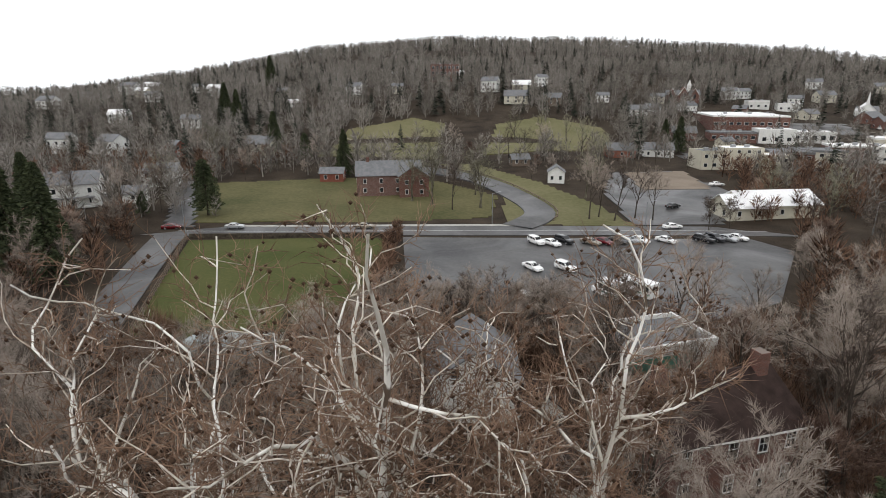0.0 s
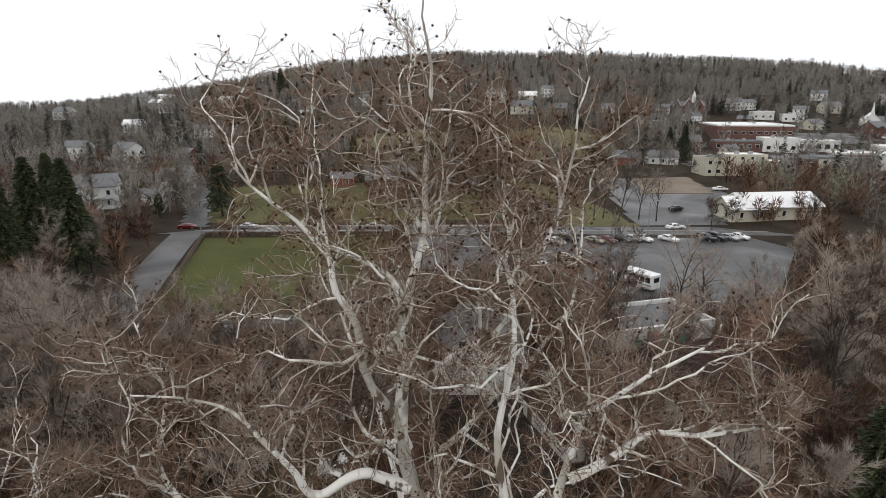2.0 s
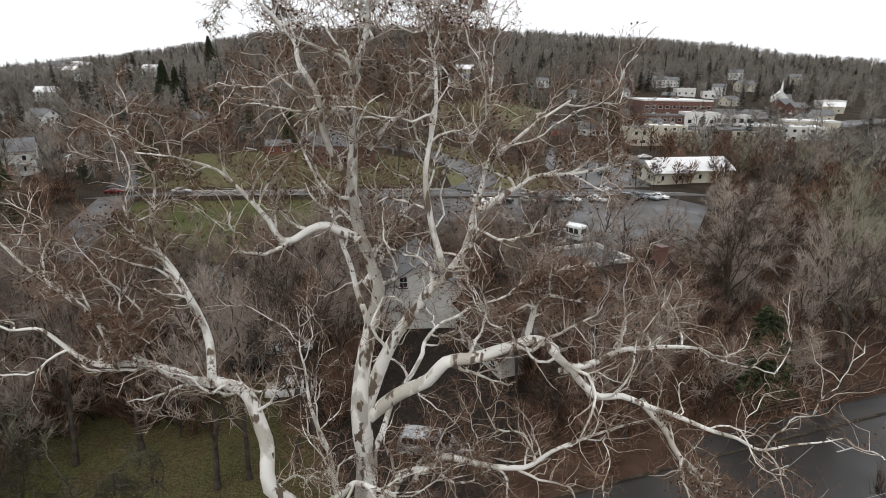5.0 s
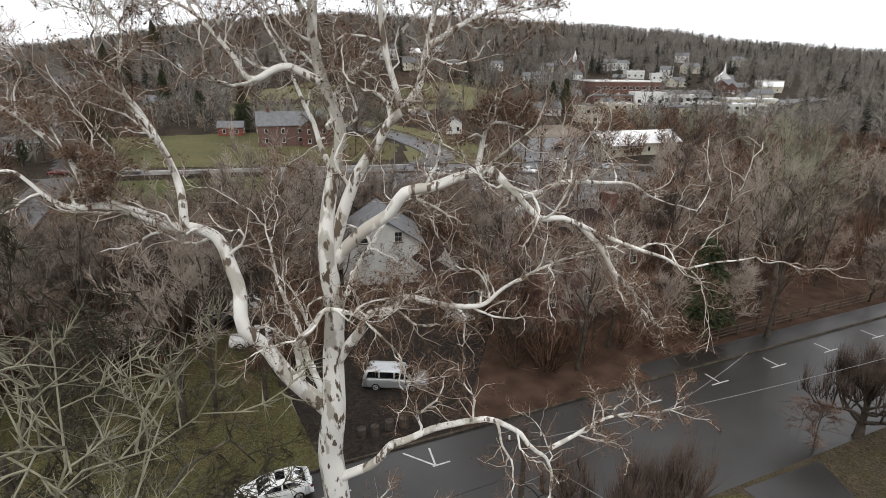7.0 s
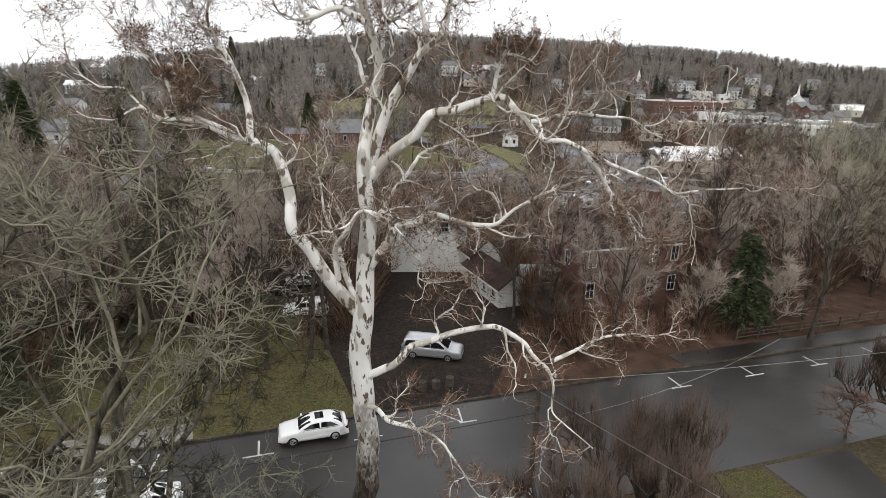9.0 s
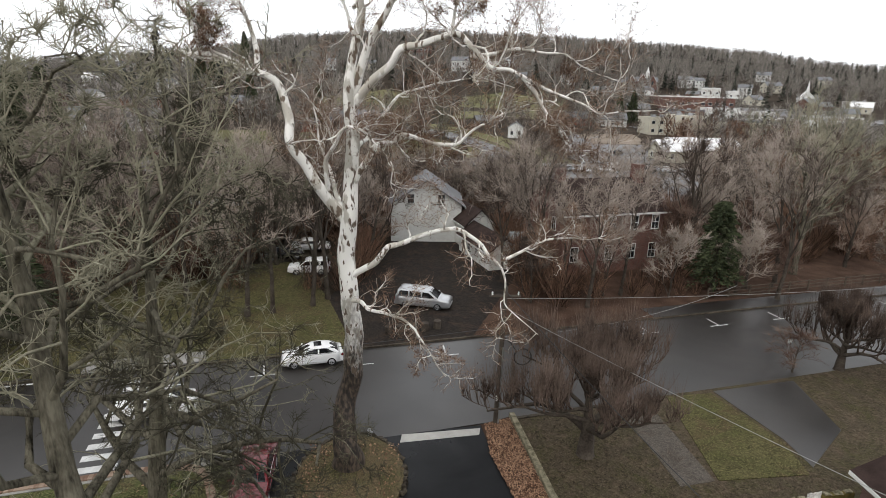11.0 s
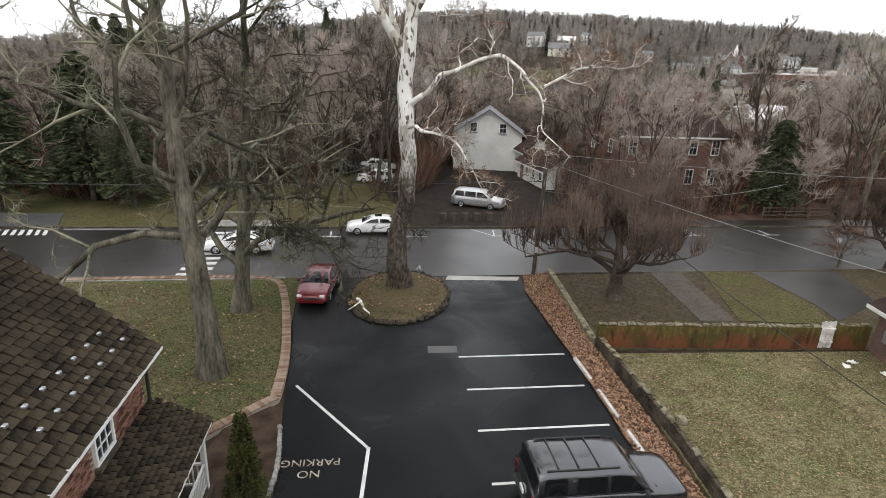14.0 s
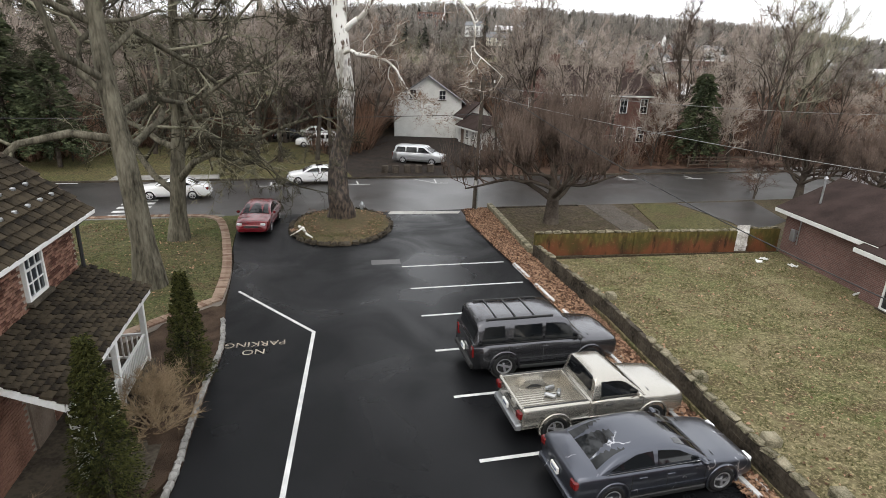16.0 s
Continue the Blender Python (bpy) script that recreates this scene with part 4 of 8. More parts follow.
def undergrowth(count, seed):
    """Thicket between the woodland trees."""
    rng = np.random.default_rng(seed)
    T = [brush_template(seed + i) for i in range(6)]
    Vs, Fs, b, n = [], [], 0, 0
    while n < count:
        x, y = rng.uniform(-75, 80), rng.uniform(49, 99)
        if n % 3 == 0: x, y = rng.uniform(-45, 12), rng.uniform(62, 98)
        near_house = 11 < x < 28 and 55 < y < 66
        v = (Vector((x, y)) - Vector((0, 37))).dot(SV)
        if v < 15 or (x > 30 and v < 21) or (-7.5 < x < 8 and 48 < y < 89) or (11.5 < x < 26.5 and 63 < y < 77) or (12 < x < 29 and 84 < y < 97): continue
        if (-31 < x < -7 and y < 59) or (-40 < x < -21 and y > 80) or (-60 < x < -44 and y > 84) or (-20 < x < -10 and 60 < y < 76): continue
        if x > 31 and rng.uniform() < 0.6 or near_house and rng.uniform() < 0.6: continue
        V, F = T[rng.integers(6)]
        s = rng.uniform(0.5, 1.5) * (0.75 if near_house else 1.0); w = s * rng.uniform(0.8, 1.5); t = rng.uniform(0, 6.283); c_, s_ = math.cos(t), math.sin(t)
        Vs.append(np.stack([(V[:, 0] * c_ - V[:, 1] * s_) * w + x, (V[:, 0] * s_ + V[:, 1] * c_) * w + y, V[:, 2] * s], -1)); Fs.append(F + b); b += len(V); n += 1
    tagged(new("undergrowth", tri_mesh(np.concatenate(Vs), np.concatenate(Fs), "undergrowth", M["thicket"])), "dense leafless russet undergrowth between the trees", "thicket", kind="stuff")


undergrowth(2600, 301)
# hillside and ridge woods share the colour that carries the painted haze
far_woods("far_woods", far_template, 6500, 77, M["farwood_hazed"], "leafless grey-brown woods covering the hillside", 150, 760, 1.0)
far_woods("ridge_woods", far_template, 4000, 78, M["farwood_hazed"], "leafless grey-brown woods along the distant ridge", 740, 1640, 1.7)
far_woods("far_conifers", far_pine, 800, 91, M["farpine"], "scattered dark conifers along the hillside", 230, 800, 1.0)
far_woods("ridge_conifers", far_pine, 850, 92, M["farpine"], "dark conifers along the distant ridge", 900, 1640, 1.5)

# ---- kit: pieces, windows, vehicles ----
def pieces(name, meshes, mats_, parent, limit=300, label="", rest_name=None):
    """Pieces laid one by one: the first ones as parts of their own, the rest joined into one part of kind stuff."""
    V, F, base = [], [], 0
    for i, m in enumerate(mats_):
        me = meshes[i % len(meshes)]
        if i < limit:
            ob = new(name, me); ob.parent = parent; ob.matrix_local = m
            if label and i == 0: tagged(ob, label)
        else:
            co = np.empty(len(me.vertices) * 3); me.vertices.foreach_get("co", co)
            R = np.array(m); V.append(co.reshape(-1, 3) @ R[:3, :3].T + R[:3, 3])
            F += [tuple(base + v for v in p.vertices) for p in me.polygons]; base += len(me.vertices)
    if V:
        tagged(part(rest_name or name, mesh_of(name, np.concatenate(V), F, meshes[0].materials[0]), None, parent), kind="stuff")


def block_mesh(name, sx, sy, sz, material, seed=0, jit=0.0, bevel=0.0):
    rng = np.random.default_rng(seed)
    bm = box(-sx / 2, -sy / 2, -sz / 2, sx / 2, sy / 2, sz / 2, bevel)
    for v in bm.verts:
        v.co += Vector(rng.normal(0, jit, 3))
    me = bpy.data.meshes.new(name); bm.to_mesh(me); bm.free(); me.materials.append(material)
    return me


def window(parent, m, w, h, cols=3, rows=4, sill=True, depth=0.08):
    """A sash window set on a wall: x along the wall, y outwards, z up; the origin at its bottom centre."""
    fr = part("window", sash_frame(w, h, depth), M["white"], parent, "white-painted sash window")
    fr.matrix_local = m
    part("pane", box(-w / 2 + 0.06, -0.03, 0.06, w / 2 - 0.06, 0.0, h - 0.06), M["glass"], fr)
    bm = bmesh.new()
    for i in range(1, cols):
        x = -w / 2 + 0.06 + (w - 0.12) * i / cols
        box(x - 0.012, 0.0, 0.06, x + 0.012, 0.02, h - 0.06, bm=bm)
    for j in range(1, rows):
        z = 0.06 + (h - 0.12) * j / rows; t = 0.025 if j * 2 == rows else 0.012
        box(-w / 2 + 0.06, 0.001, z - t, w / 2 - 0.06, 0.024, z + t, bm=bm)
    part("glazing_bar", bm, M["white"], fr)
    if sill:
        part("sill", box(-w / 2 - 0.08, -0.02, -0.1, w / 2 + 0.08, 0.14, -0.004, 0.01), M["stone"], fr)
    return fr


def sash_frame(w, h, d):
    bm = bmesh.new()
    box(-w / 2, -0.04, 0, -w / 2 + 0.07, d * 0.6, h, bm=bm); box(w / 2 - 0.07, -0.04, 0, w / 2, d * 0.6, h, bm=bm)
    box(-w / 2 + 0.07, -0.04, 0, w / 2 - 0.07, d * 0.62, 0.07, bm=bm); box(-w / 2 + 0.07, -0.04, h - 0.07, w / 2 - 0.07, d * 0.62, h, bm=bm)
    return bm


def loft(rings, cap=True):
    bm = bmesh.new()
    R = [[bm.verts.new(p) for p in r] for r in rings]
    for a, b in zip(R, R[1:]):
        for i in range(len(a)):
            j = (i + 1) % len(a)
            bm.faces.new((a[i], a[j], b[j], b[i]))
    if cap:
        bm.faces.new(R[0]); bm.faces.new(R[-1][::-1])
    return bm


def body_ring(x, w, zb, zt, crown=0.03):
    half = [(w * 0.86, zb), (w * 0.955, zb + 0.07), (w * 0.99, zb + (zt - zb) * 0.30), (w, zb + (zt - zb) * 0.62), (w * 0.985, zt - 0.10), (w * 0.955, zt - 0.04), (w * 0.90, zt - 0.006), (w * 0.55, zt + crown), (w * 0.2, zt + crown * 1.3)]
    return [(x, y, z) for y, z in half] + [(x, -y, z) for y, z in half[::-1]]


def wheel_parts(car, x, y, r, width, rim, flare=None):
    """A tyre with its spoked rim under it, the dark arch behind, and a lip round the arch."""
    s = 1 if y > 0 else -1
    bm = bmesh.new()
    prof = [(r * 0.92, -width / 2), (r, -width * 0.32), (r, width * 0.32), (r * 0.93, width / 2), (r * 0.66, width / 2), (r * 0.64, width * 0.2)]
    k = 20
    V = [[bm.verts.new((math.cos(a) * q, s * p, math.sin(a) * q)) for q, p in prof] for a in [i * 2 * math.pi / k for i in range(k)]]
    for i in range(k):
        for j in range(len(prof) - 1):
            bm.faces.new((V[i][j], V[(i + 1) % k][j], V[(i + 1) % k][j + 1], V[i][j + 1]))
    t = part("tyre", bm, M["tyre"], car, smooth=True)
    t.matrix_local = pose(x, y, r)
    turn = Matrix.Rotation(radians(-90 * s), 4, "X")
    bm = bmesh.new()
    bmesh.ops.create_cone(bm, cap_ends=True, segments=20, radius1=r * 0.65, radius2=r * 0.65, depth=0.02, matrix=Matrix.Translation((0, s * width * 0.22, 0)) @ turn)
    n0 = len(bm.faces)
    for i in range(6):
        m = Matrix.Translation((0, s * width * 0.36, 0)) @ Matrix.Rotation(i * math.pi / 3 + 0.3, 4, "Y")
        bmesh.ops.create_cube(bm, size=1, matrix=m @ Matrix.Translation((r * 0.36, 0, 0)) @ Matrix.Diagonal((r * 0.52, 0.025, r * 0.17, 1)))
    bmesh.ops.create_cone(bm, cap_ends=True, segments=12, radius1=r * 0.17, radius2=r * 0.13, depth=0.05, matrix=Matrix.Translation((0, s * width * 0.38, 0)) @ turn)
    lip = [[bm.verts.new((math.cos(a) * r * q, s * width * p, math.sin(a) * r * q)) for q, p in ((0.66, 0.5), (0.66, 0.54), (0.57, 0.50), (0.57, 0.3))] for a in [i * math.pi / 10 for i in range(20)]]
    for i in range(20):
        for j in range(3):
            bm.faces.new((lip[i][j], lip[(i + 1) % 20][j], lip[(i + 1) % 20][j + 1], lip[i][j + 1]))
    bm.faces.ensure_lookup_table()
    for i, f in enumerate(bm.faces): f.material_index = 0 if i < n0 else 1
    ro = part("rim", bm, M["trimblack"], t); ro.data.materials.append(rim)
    bm = bmesh.new()
    bmesh.ops.create_cone(bm, cap_ends=True, segments=24, radius1=r * 1.17, radius2=r * 1.17, depth=0.3, matrix=Matrix.Translation((x, y - s * (0.145 - width * 0.27), r * 1.04)) @ Matrix.Rotation(radians(90), 4, "X"))
    part("wheel_arch", bm, M["trimblack"], car)
    if flare:
        a = np.linspace(-0.25, math.pi + 0.25, 17)
        edge_ = np.stack([x + np.cos(a) * r * 1.2, np.full(17, y + s * width * 0.46), r * 1.04 + np.sin(a) * r * 1.2], -1)
        part("wheel_lip", tubes([(edge_, np.full(17, 0.034), 6)], "wheel_lip", flare), None, car)


def vehicle(name, label, at, paint, L=4.7, W=1.8, H=1.45, belt=0.92, hood=0.86, trunk=0.92, clear=0.22, cab=(-1.9, -1.1, 0.2, 1.0), wr=0.32, wb=2.7, style="sedan", group="parked vehicles", category="car", rails=False, near=False, sunroof=False):
    """A road vehicle, nose towards +x. cab: the glasshouse's rear foot, roof rear, roof front, windscreen foot."""
    car = thing(name, label, category, at, group)
    P, w, l = M[paint], W / 2, L / 2
    c0, c1, c2, c3 = cab
    k_ = 1.0 if style == "sedan" else 0.5
    st_ = [(-l, 0.88, clear + 0.18, trunk - 0.20), (-l + 0.03, 0.93, clear + 0.08, trunk - 0.08), (-l + 0.12, 0.965, clear + 0.03, trunk - 0.015), (-l + 0.4, 0.99, clear, trunk), (c0 - 0.02, 1.0, clear, max(trunk, belt - 0.02)), (c0 + 0.5, 1.0, clear, belt), (c2, 1.0, clear, belt), (c3, 1.0, clear, belt - 0.02),
           (c3 + 0.12, 0.998, clear, hood + 0.03), (l - 0.75, 0.985, clear, hood - 0.01), (l - 0.4, 0.96, clear, hood - 0.06 * k_), (l - 0.16, 0.92, clear + 0.02, hood - 0.14 * k_), (l - 0.05, 0.88, clear + 0.05, hood - 0.24 * k_), (l, 0.82, clear + 0.12, hood - 0.36 * k_)]
    if style != "pickup":
        part("body", loft([body_ring(x, w * f, zb, zt) for x, f, zb, zt in st_]), P, car, smooth=True)
    else:
        part("body", loft([body_ring(x, w * f, zb, zt) for x, f, zb, zt in st_ if x >= c0 - 0.05]), P, car, smooth=True)
        x0, x1, zf, zt = -l + 0.08, c0 - 0.05, clear + 0.36, belt - 0.03
        bed = part("bed", box(x0, -w * 0.96, clear + 0.14, x1, w * 0.96, zf), P, car)
        for s in (-1, 1):
            rings = []
            for x in (x0, x0 + 0.05, -wb / 2 - 0.5, -wb / 2, -wb / 2 + 0.5, x1 - 0.02, x1):
                o = 0.985 if x in (x0, x1) else 1.0
                rings.append([(x, s * w * yy * (o if yy > 0.9 else 1), z) for yy, z in ((0.93, clear + 0.12), (0.99, clear + 0.24), (1.0, (zf + zt) / 2), (0.985, zt - 0.05), (0.95, zt), (0.88, zt), (0.86, zt - 0.03), (0.86, zf - 0.02))])
            part("bed_side", loft(rings), P, bed, smooth=True)
            part("bed_rail", box(x0 + 0.05, min(s * w * 0.855, s * w * 0.90), zt, x1 - 0.03, max(s * w * 0.855, s * w * 0.90), zt + 0.015, 0.004), M["trimblack"], bed)
            part("wheel_housing", loft([[(-wb / 2 + dx, s * yy, zf + zz) for yy, zz in ((w * 0.86, 0.0), (w * 0.86, h_), (w * 0.66, h_), (w * 0.60, 0.0))] for dx, h_ in ((-0.42, 0.02), (-0.25, 0.22), (0.25, 0.22), (0.42, 0.02))]), P, bed)
        part("tailgate", box(x0 - 0.03, -w * 0.86, zf - 0.1, x0 + 0.05, w * 0.86, zt - 0.01, 0.015), P, bed)
        part("tailgate_handle", box(x0 - 0.045, -0.12, zt - 0.16, x0 - 0.03, 0.12, zt - 0.10, 0.004), M["trimblack"], bed)
        part("bed_front", box(x1 - 0.06, -w * 0.86, zf, x1, w * 0.86, zt - 0.01, 0.015), P, bed)
        bm = bmesh.new()
        for i in range(11):
            y = -w * 0.56 + i * w * 0.112
            box(x0 + 0.08, y - 0.022, zf + 0.002, x1 - 0.07, y + 0.022, zf + 0.022, bm=bm)
        part("bed_rib", bm, P, bed)
        part("bed_gap", box(x1, -w * 0.94, clear + 0.2, c0 - 0.05 + 0.02, w * 0.94, zt - 0.05), M["trimblack"], bed)
    # painted cabin with its window panes set on it
    b, t = w * 0.95, w * {"sedan": 0.74, "suv": 0.84, "van": 0.82, "pickup": 0.80}[style]
    zb_, zt_ = belt - 0.05, H - 0.05
    soft_ = {"sedan": 0.13, "suv": 0.03, "van": 0.06, "pickup": 0.05}[style]
    line = smooth_line([(c0, zb_), (c0 + (c1 - c0) * 0.55, zb_ + (zt_ - zb_) * (0.55 + soft_ * 0.8)), (c1, zt_ - soft_ * 0.28), ((c1 + c2) / 2, zt_ + 0.012), (c2, zt_ - soft_ * 0.3), (c2 + (c3 - c2) * 0.5, zb_ + (zt_ - zb_) * (0.5 + soft_ * 0.7)), (c3, zb_)], 5)
    lx, lz = np.array([p.x for p in line]), np.array([p.y for p in line])
    def half_width(z): return b + (t - b) * max(0.0, min(1.0, (z - zb_) / (zt_ - zb_))) ** 0.85
    def hoop(x, z):
        rise = max(0.0, z - zb_)
        side = [(b, zb_)] + [(half_width(zb_ + rise * f), zb_ + rise * f) for f in (0.3, 0.6, 0.88)] + [(half_width(z) * 0.95, zb_ + rise * 0.97), (half_width(z) * 0.86, z + 0.012), (half_width(z) * 0.45, z + 0.04)]
        return [(x, y, z_) for y, z_ in side] + [(x, -y, z_) for y, z_ in side[::-1]]
    part("cabin", loft([hoop(p.x, p.y) for p in line]), P, car, smooth=True)
    def grid(name_, pts, nu, nv, label_=""):
        bm = bmesh.new()
        g = [[bm.verts.new(pts(i / nu, j / nv)) for j in range(nv + 1)] for i in range(nu + 1)]
        for i in range(nu):
            for j in range(nv): bm.faces.new((g[i][j], g[i + 1][j], g[i + 1][j + 1], g[i][j + 1]))
        return part(name_, bm, M["autoglass"], car, label_, smooth=True)
    def z_at(x, f): return zb_ + f * (float(np.interp(x, lx, lz)) - zb_)
    cuts = {"sedan": ((0.115, 0.50), (0.53, 0.90)), "suv": ((0.07, 0.27), (0.345, 0.60), (0.625, 0.92)), "van": ((0.06, 0.30), (0.33, 0.60), (0.63, 0.92)), "pickup": ((0.17, 0.90),)}[style]
    top = {"sedan": 0.80, "suv": 0.80, "van": 0.82, "pickup": 0.80}[style]
    for s in (-1, 1):
        for u0, u1 in cuts:
            lo0, lo1 = c0 + (c3 - c0) * u0, c0 + (c3 - c0) * u1
            hi0, hi1 = (max(lo0, c1 + 0.10) if u0 == cuts[0][0] else lo0 + 0.02), (min(lo1 - 0.02, c2 + 0.12))
            def at_(u, v):
                xt, xb = hi0 + (hi1 - hi0) * u, lo0 + (lo1 - lo0) * u
                x = xb + (xt - xb) * v; z = zb_ + 0.085 + (z_at(xt, top) - zb_ - 0.085) * v
                return (x, s * (half_width(z) + 0.008), z)
            grid("side_window", at_, 5, 4, "dark tinted window")
        part("window_trim", box(c0 + 0.25, min(s * (b + 0.004), s * (b + 0.016)), zb_ + 0.05, c3 - 0.25, max(s * (b + 0.004), s * (b + 0.016)), zb_ + 0.072), M["chrome"] if style == "sedan" else M["trimblack"], car)
    def screen(x_lo, x_hi, wide):
        def at_(u, v):
            x = x_lo + (x_hi - x_lo) * v; z = float(np.interp(x, lx, lz)); q = -1 + 2 * u
            return (x + 0.012 * (1 if x_lo > 0.3 else -1), q * half_width(z) * wide, z + 0.014 + 0.026 * (1 - q * q))
        return at_
    grid("windscreen", screen(c3 - 0.06, c2 + (c3 - c2) * 0.06, 0.87), 6, 6, "dark curved windscreen")
    grid("rear_window", screen(c0 + 0.02 + (c1 - c0) * 0.10, c1 - (c1 - c0) * 0.08, 0.82), 6, 6, "dark rear window")
    for s in (-1, 1):
        lip_ = P if near else None
        wheel_parts(car, wb / 2, s * (w - 0.10), wr, 0.2, M["rim"], lip_); wheel_parts(car, -wb / 2, s * (w - 0.10), wr, 0.2, M["rim"], lip_)
        part("headlight", box(l - 0.24, s * w * 0.68 - 0.15, hood - 0.28, l - 0.045, s * w * 0.68 + 0.12, hood - 0.14, 0.03), M["headlight"], car, "clear headlight")
        tall_ = 0.36 if style in ("suv", "van") else 0.20
        part("taillight", box(-l - 0.012, s * w * 0.83 - 0.10, trunk - 0.10 - tall_, -l + 0.20, s * w * 0.83 + 0.115, trunk - 0.10, 0.03), M["taillight"], car, "red tail light")
        part("mirror", box(c3 - 0.34, min(s * (w - 0.02), s * (w + 0.17)), belt - 0.01, c3 - 0.22, max(s * (w - 0.02), s * (w + 0.17)), belt + 0.12, 0.035), P if style != "suv" else M["trimblack"], car, "door mirror")
        for f in ((0.36, 0.60) if style != "pickup" else (0.25,)):
            x = c0 + (c3 - c0) * f
            part("door_handle", box(x, s * w * 0.995 - 0.02, belt - 0.19, x + 0.19, s * w * 0.995 + 0.02, belt - 0.155, 0.008), P if style != "pickup" else M["trimblack"], car)
        if near:
            for f in ((0.30, 0.61, 0.95) if style != "pickup" else (0.06, 0.95)):
                x = c0 + (c3 - c0) * f
                part("door_seam", box(x, s * w * 0.996 - 0.006, clear + 0.2, x + 0.012, s * w * 0.996 + 0.006, belt - 0.08), M["trimblack"], car)
            part("sill", box(-wb / 2 + wr * 1.3, s * w * 0.965 - 0.03, clear - 0.02, wb / 2 - wr * 1.3, s * w * 0.965 + 0.03, clear + 0.09, 0.015), M["trimblack"], car)
        part("side_trim", box(-wb / 2 + wr * 1.3, s * w * 1.0 - 0.012, clear + 0.22, wb / 2 - wr * 1.3, s * w * 1.0 + 0.012, clear + 0.27), M["chrome"] if style == "pickup" else P, car)
    part("bumper", box(-l - 0.06, -w * 0.9, clear + 0.06, -l + 0.12, w * 0.9, clear + 0.25, 0.035), M["trimblack"] if style == "suv" else P if style == "sedan" else M["steel"], car, "rear bumper")
    part("bumper", box(l - 0.10, -w * 0.78, clear + 0.06, l + 0.04, w * 0.78, clear + 0.26, 0.035), P, car, "front bumper")
    part("grille", box(l - 0.06, -w * 0.42, hood - 0.38, l + 0.012, w * 0.42, hood - 0.27, 0.01), M["trimblack"], car)
    plate = part("number_plate", box(-l - 0.07, -0.16, clear + 0.34, -l - 0.02, 0.16, clear + 0.48), M["white"], car)
    part("plate_bar", box(-l - 0.076, -0.12, clear + 0.39, -l - 0.071, 0.12, clear + 0.44), M["bar"], plate)
    if near:
        part("bonnet_seam", box(c3 + 0.16, -w * 0.78, hood + 0.043, c3 + 0.175, w * 0.78, hood + 0.05), M["trimblack"], car)
        for s in (-1, 1):
            part("wiper", rod((c3 - 0.02, s * 0.34 + 0.25, belt - 0.0), (c3 - 0.16, s * 0.34 - 0.22, belt + 0.075), 0.009, n=5), M["trimblack"], car)
    if rails:
        for s in (-1, 1):
            part("roof_rail", box(c1 + 0.15, s * t * 0.86 - 0.02, zt_ + 0.035, c2 - 0.25, s * t * 0.86 + 0.02, zt_ + 0.085, 0.012), M["trimblack"], car)
        for x in (c1 + 0.5, c1 + 1.1, c1 + 1.7):
            part("cross_bar", box(x - 0.02, -t * 0.86, zt_ + 0.06, x + 0.02, t * 0.86, zt_ + 0.085, 0.008), M["trimblack"], car)
    if rails or sunroof:
        part("sunroof", box(c2 - 0.75, -0.36, zt_ + 0.03, c2 - 0.22, 0.36, zt_ + 0.055), M["autoglass"], car)
    return car


# ---- houses ----
def brick_pattern(name, c1, c2, mortar, w=0.215, h=0.075):
    """Brickwork too fine to lay singly: courses, joints and burnt bricks."""
    m = bpy.data.materials.new(name); m.use_nodes = True
    n, l = m.node_tree.nodes, m.node_tree.links
    b = n["Principled BSDF"]; b.inputs["Roughness"].default_value = 0.9
    tc, sep, comb, add = n.new("ShaderNodeTexCoord"), n.new("ShaderNodeSeparateXYZ"), n.new("ShaderNodeCombineXYZ"), n.new("ShaderNodeMath")
    l.new(tc.outputs["Object"], sep.inputs[0]); l.new(sep.outputs[0], add.inputs[0]); l.new(sep.outputs[1], add.inputs[1])
    l.new(add.outputs[0], comb.inputs[0]); l.new(sep.outputs[2], comb.inputs[1])
    t = n.new("ShaderNodeTexBrick")
    t.inputs["Color1"].default_value, t.inputs["Color2"].default_value, t.inputs["Mortar"].default_value = (*c1, 1), (*c2, 1), (*mortar, 1)
    t.inputs["Scale"].default_value, t.inputs["Mortar Size"].default_value, t.inputs["Brick Width"].default_value, t.inputs["Row Height"].default_value = 1.0, 0.008, w, h
    l.new(comb.outputs[0], t.inputs["Vector"])
    nz = n.new("ShaderNodeTexNoise"); nz.inputs["Scale"].default_value = 0.9; nz.inputs["Detail"].default_value = 6
    l.new(tc.outputs["Object"], nz.inputs["Vector"])
    mx = n.new("ShaderNodeMix"); mx.data_type = "RGBA"; mx.blend_type = "MULTIPLY"; mx.inputs["Factor"].default_value = 0.55
    l.new(t.outputs[0], mx.inputs[6]); l.new(nz.outputs[0], mx.inputs[7]); l.new(mx.outputs[2], b.inputs["Base Color"])
    bp = n.new("ShaderNodeBump"); bp.inputs["Strength"].default_value = 0.4; bp.inputs["Distance"].default_value = 0.01
    l.new(t.outputs["Fac"], bp.inputs["Height"]); bp.invert = True; l.new(bp.outputs[0], b.inputs["Normal"])
    return m


M["brickwork"] = brick_pattern("far_brickwork", (0.19, 0.068, 0.046), (0.12, 0.044, 0.033), (0.24, 0.19, 0.16))
M["brickwork_dark"] = brick_pattern("dark_brickwork", (0.20, 0.10, 0.08), (0.14, 0.068, 0.056), (0.24, 0.19, 0.165))


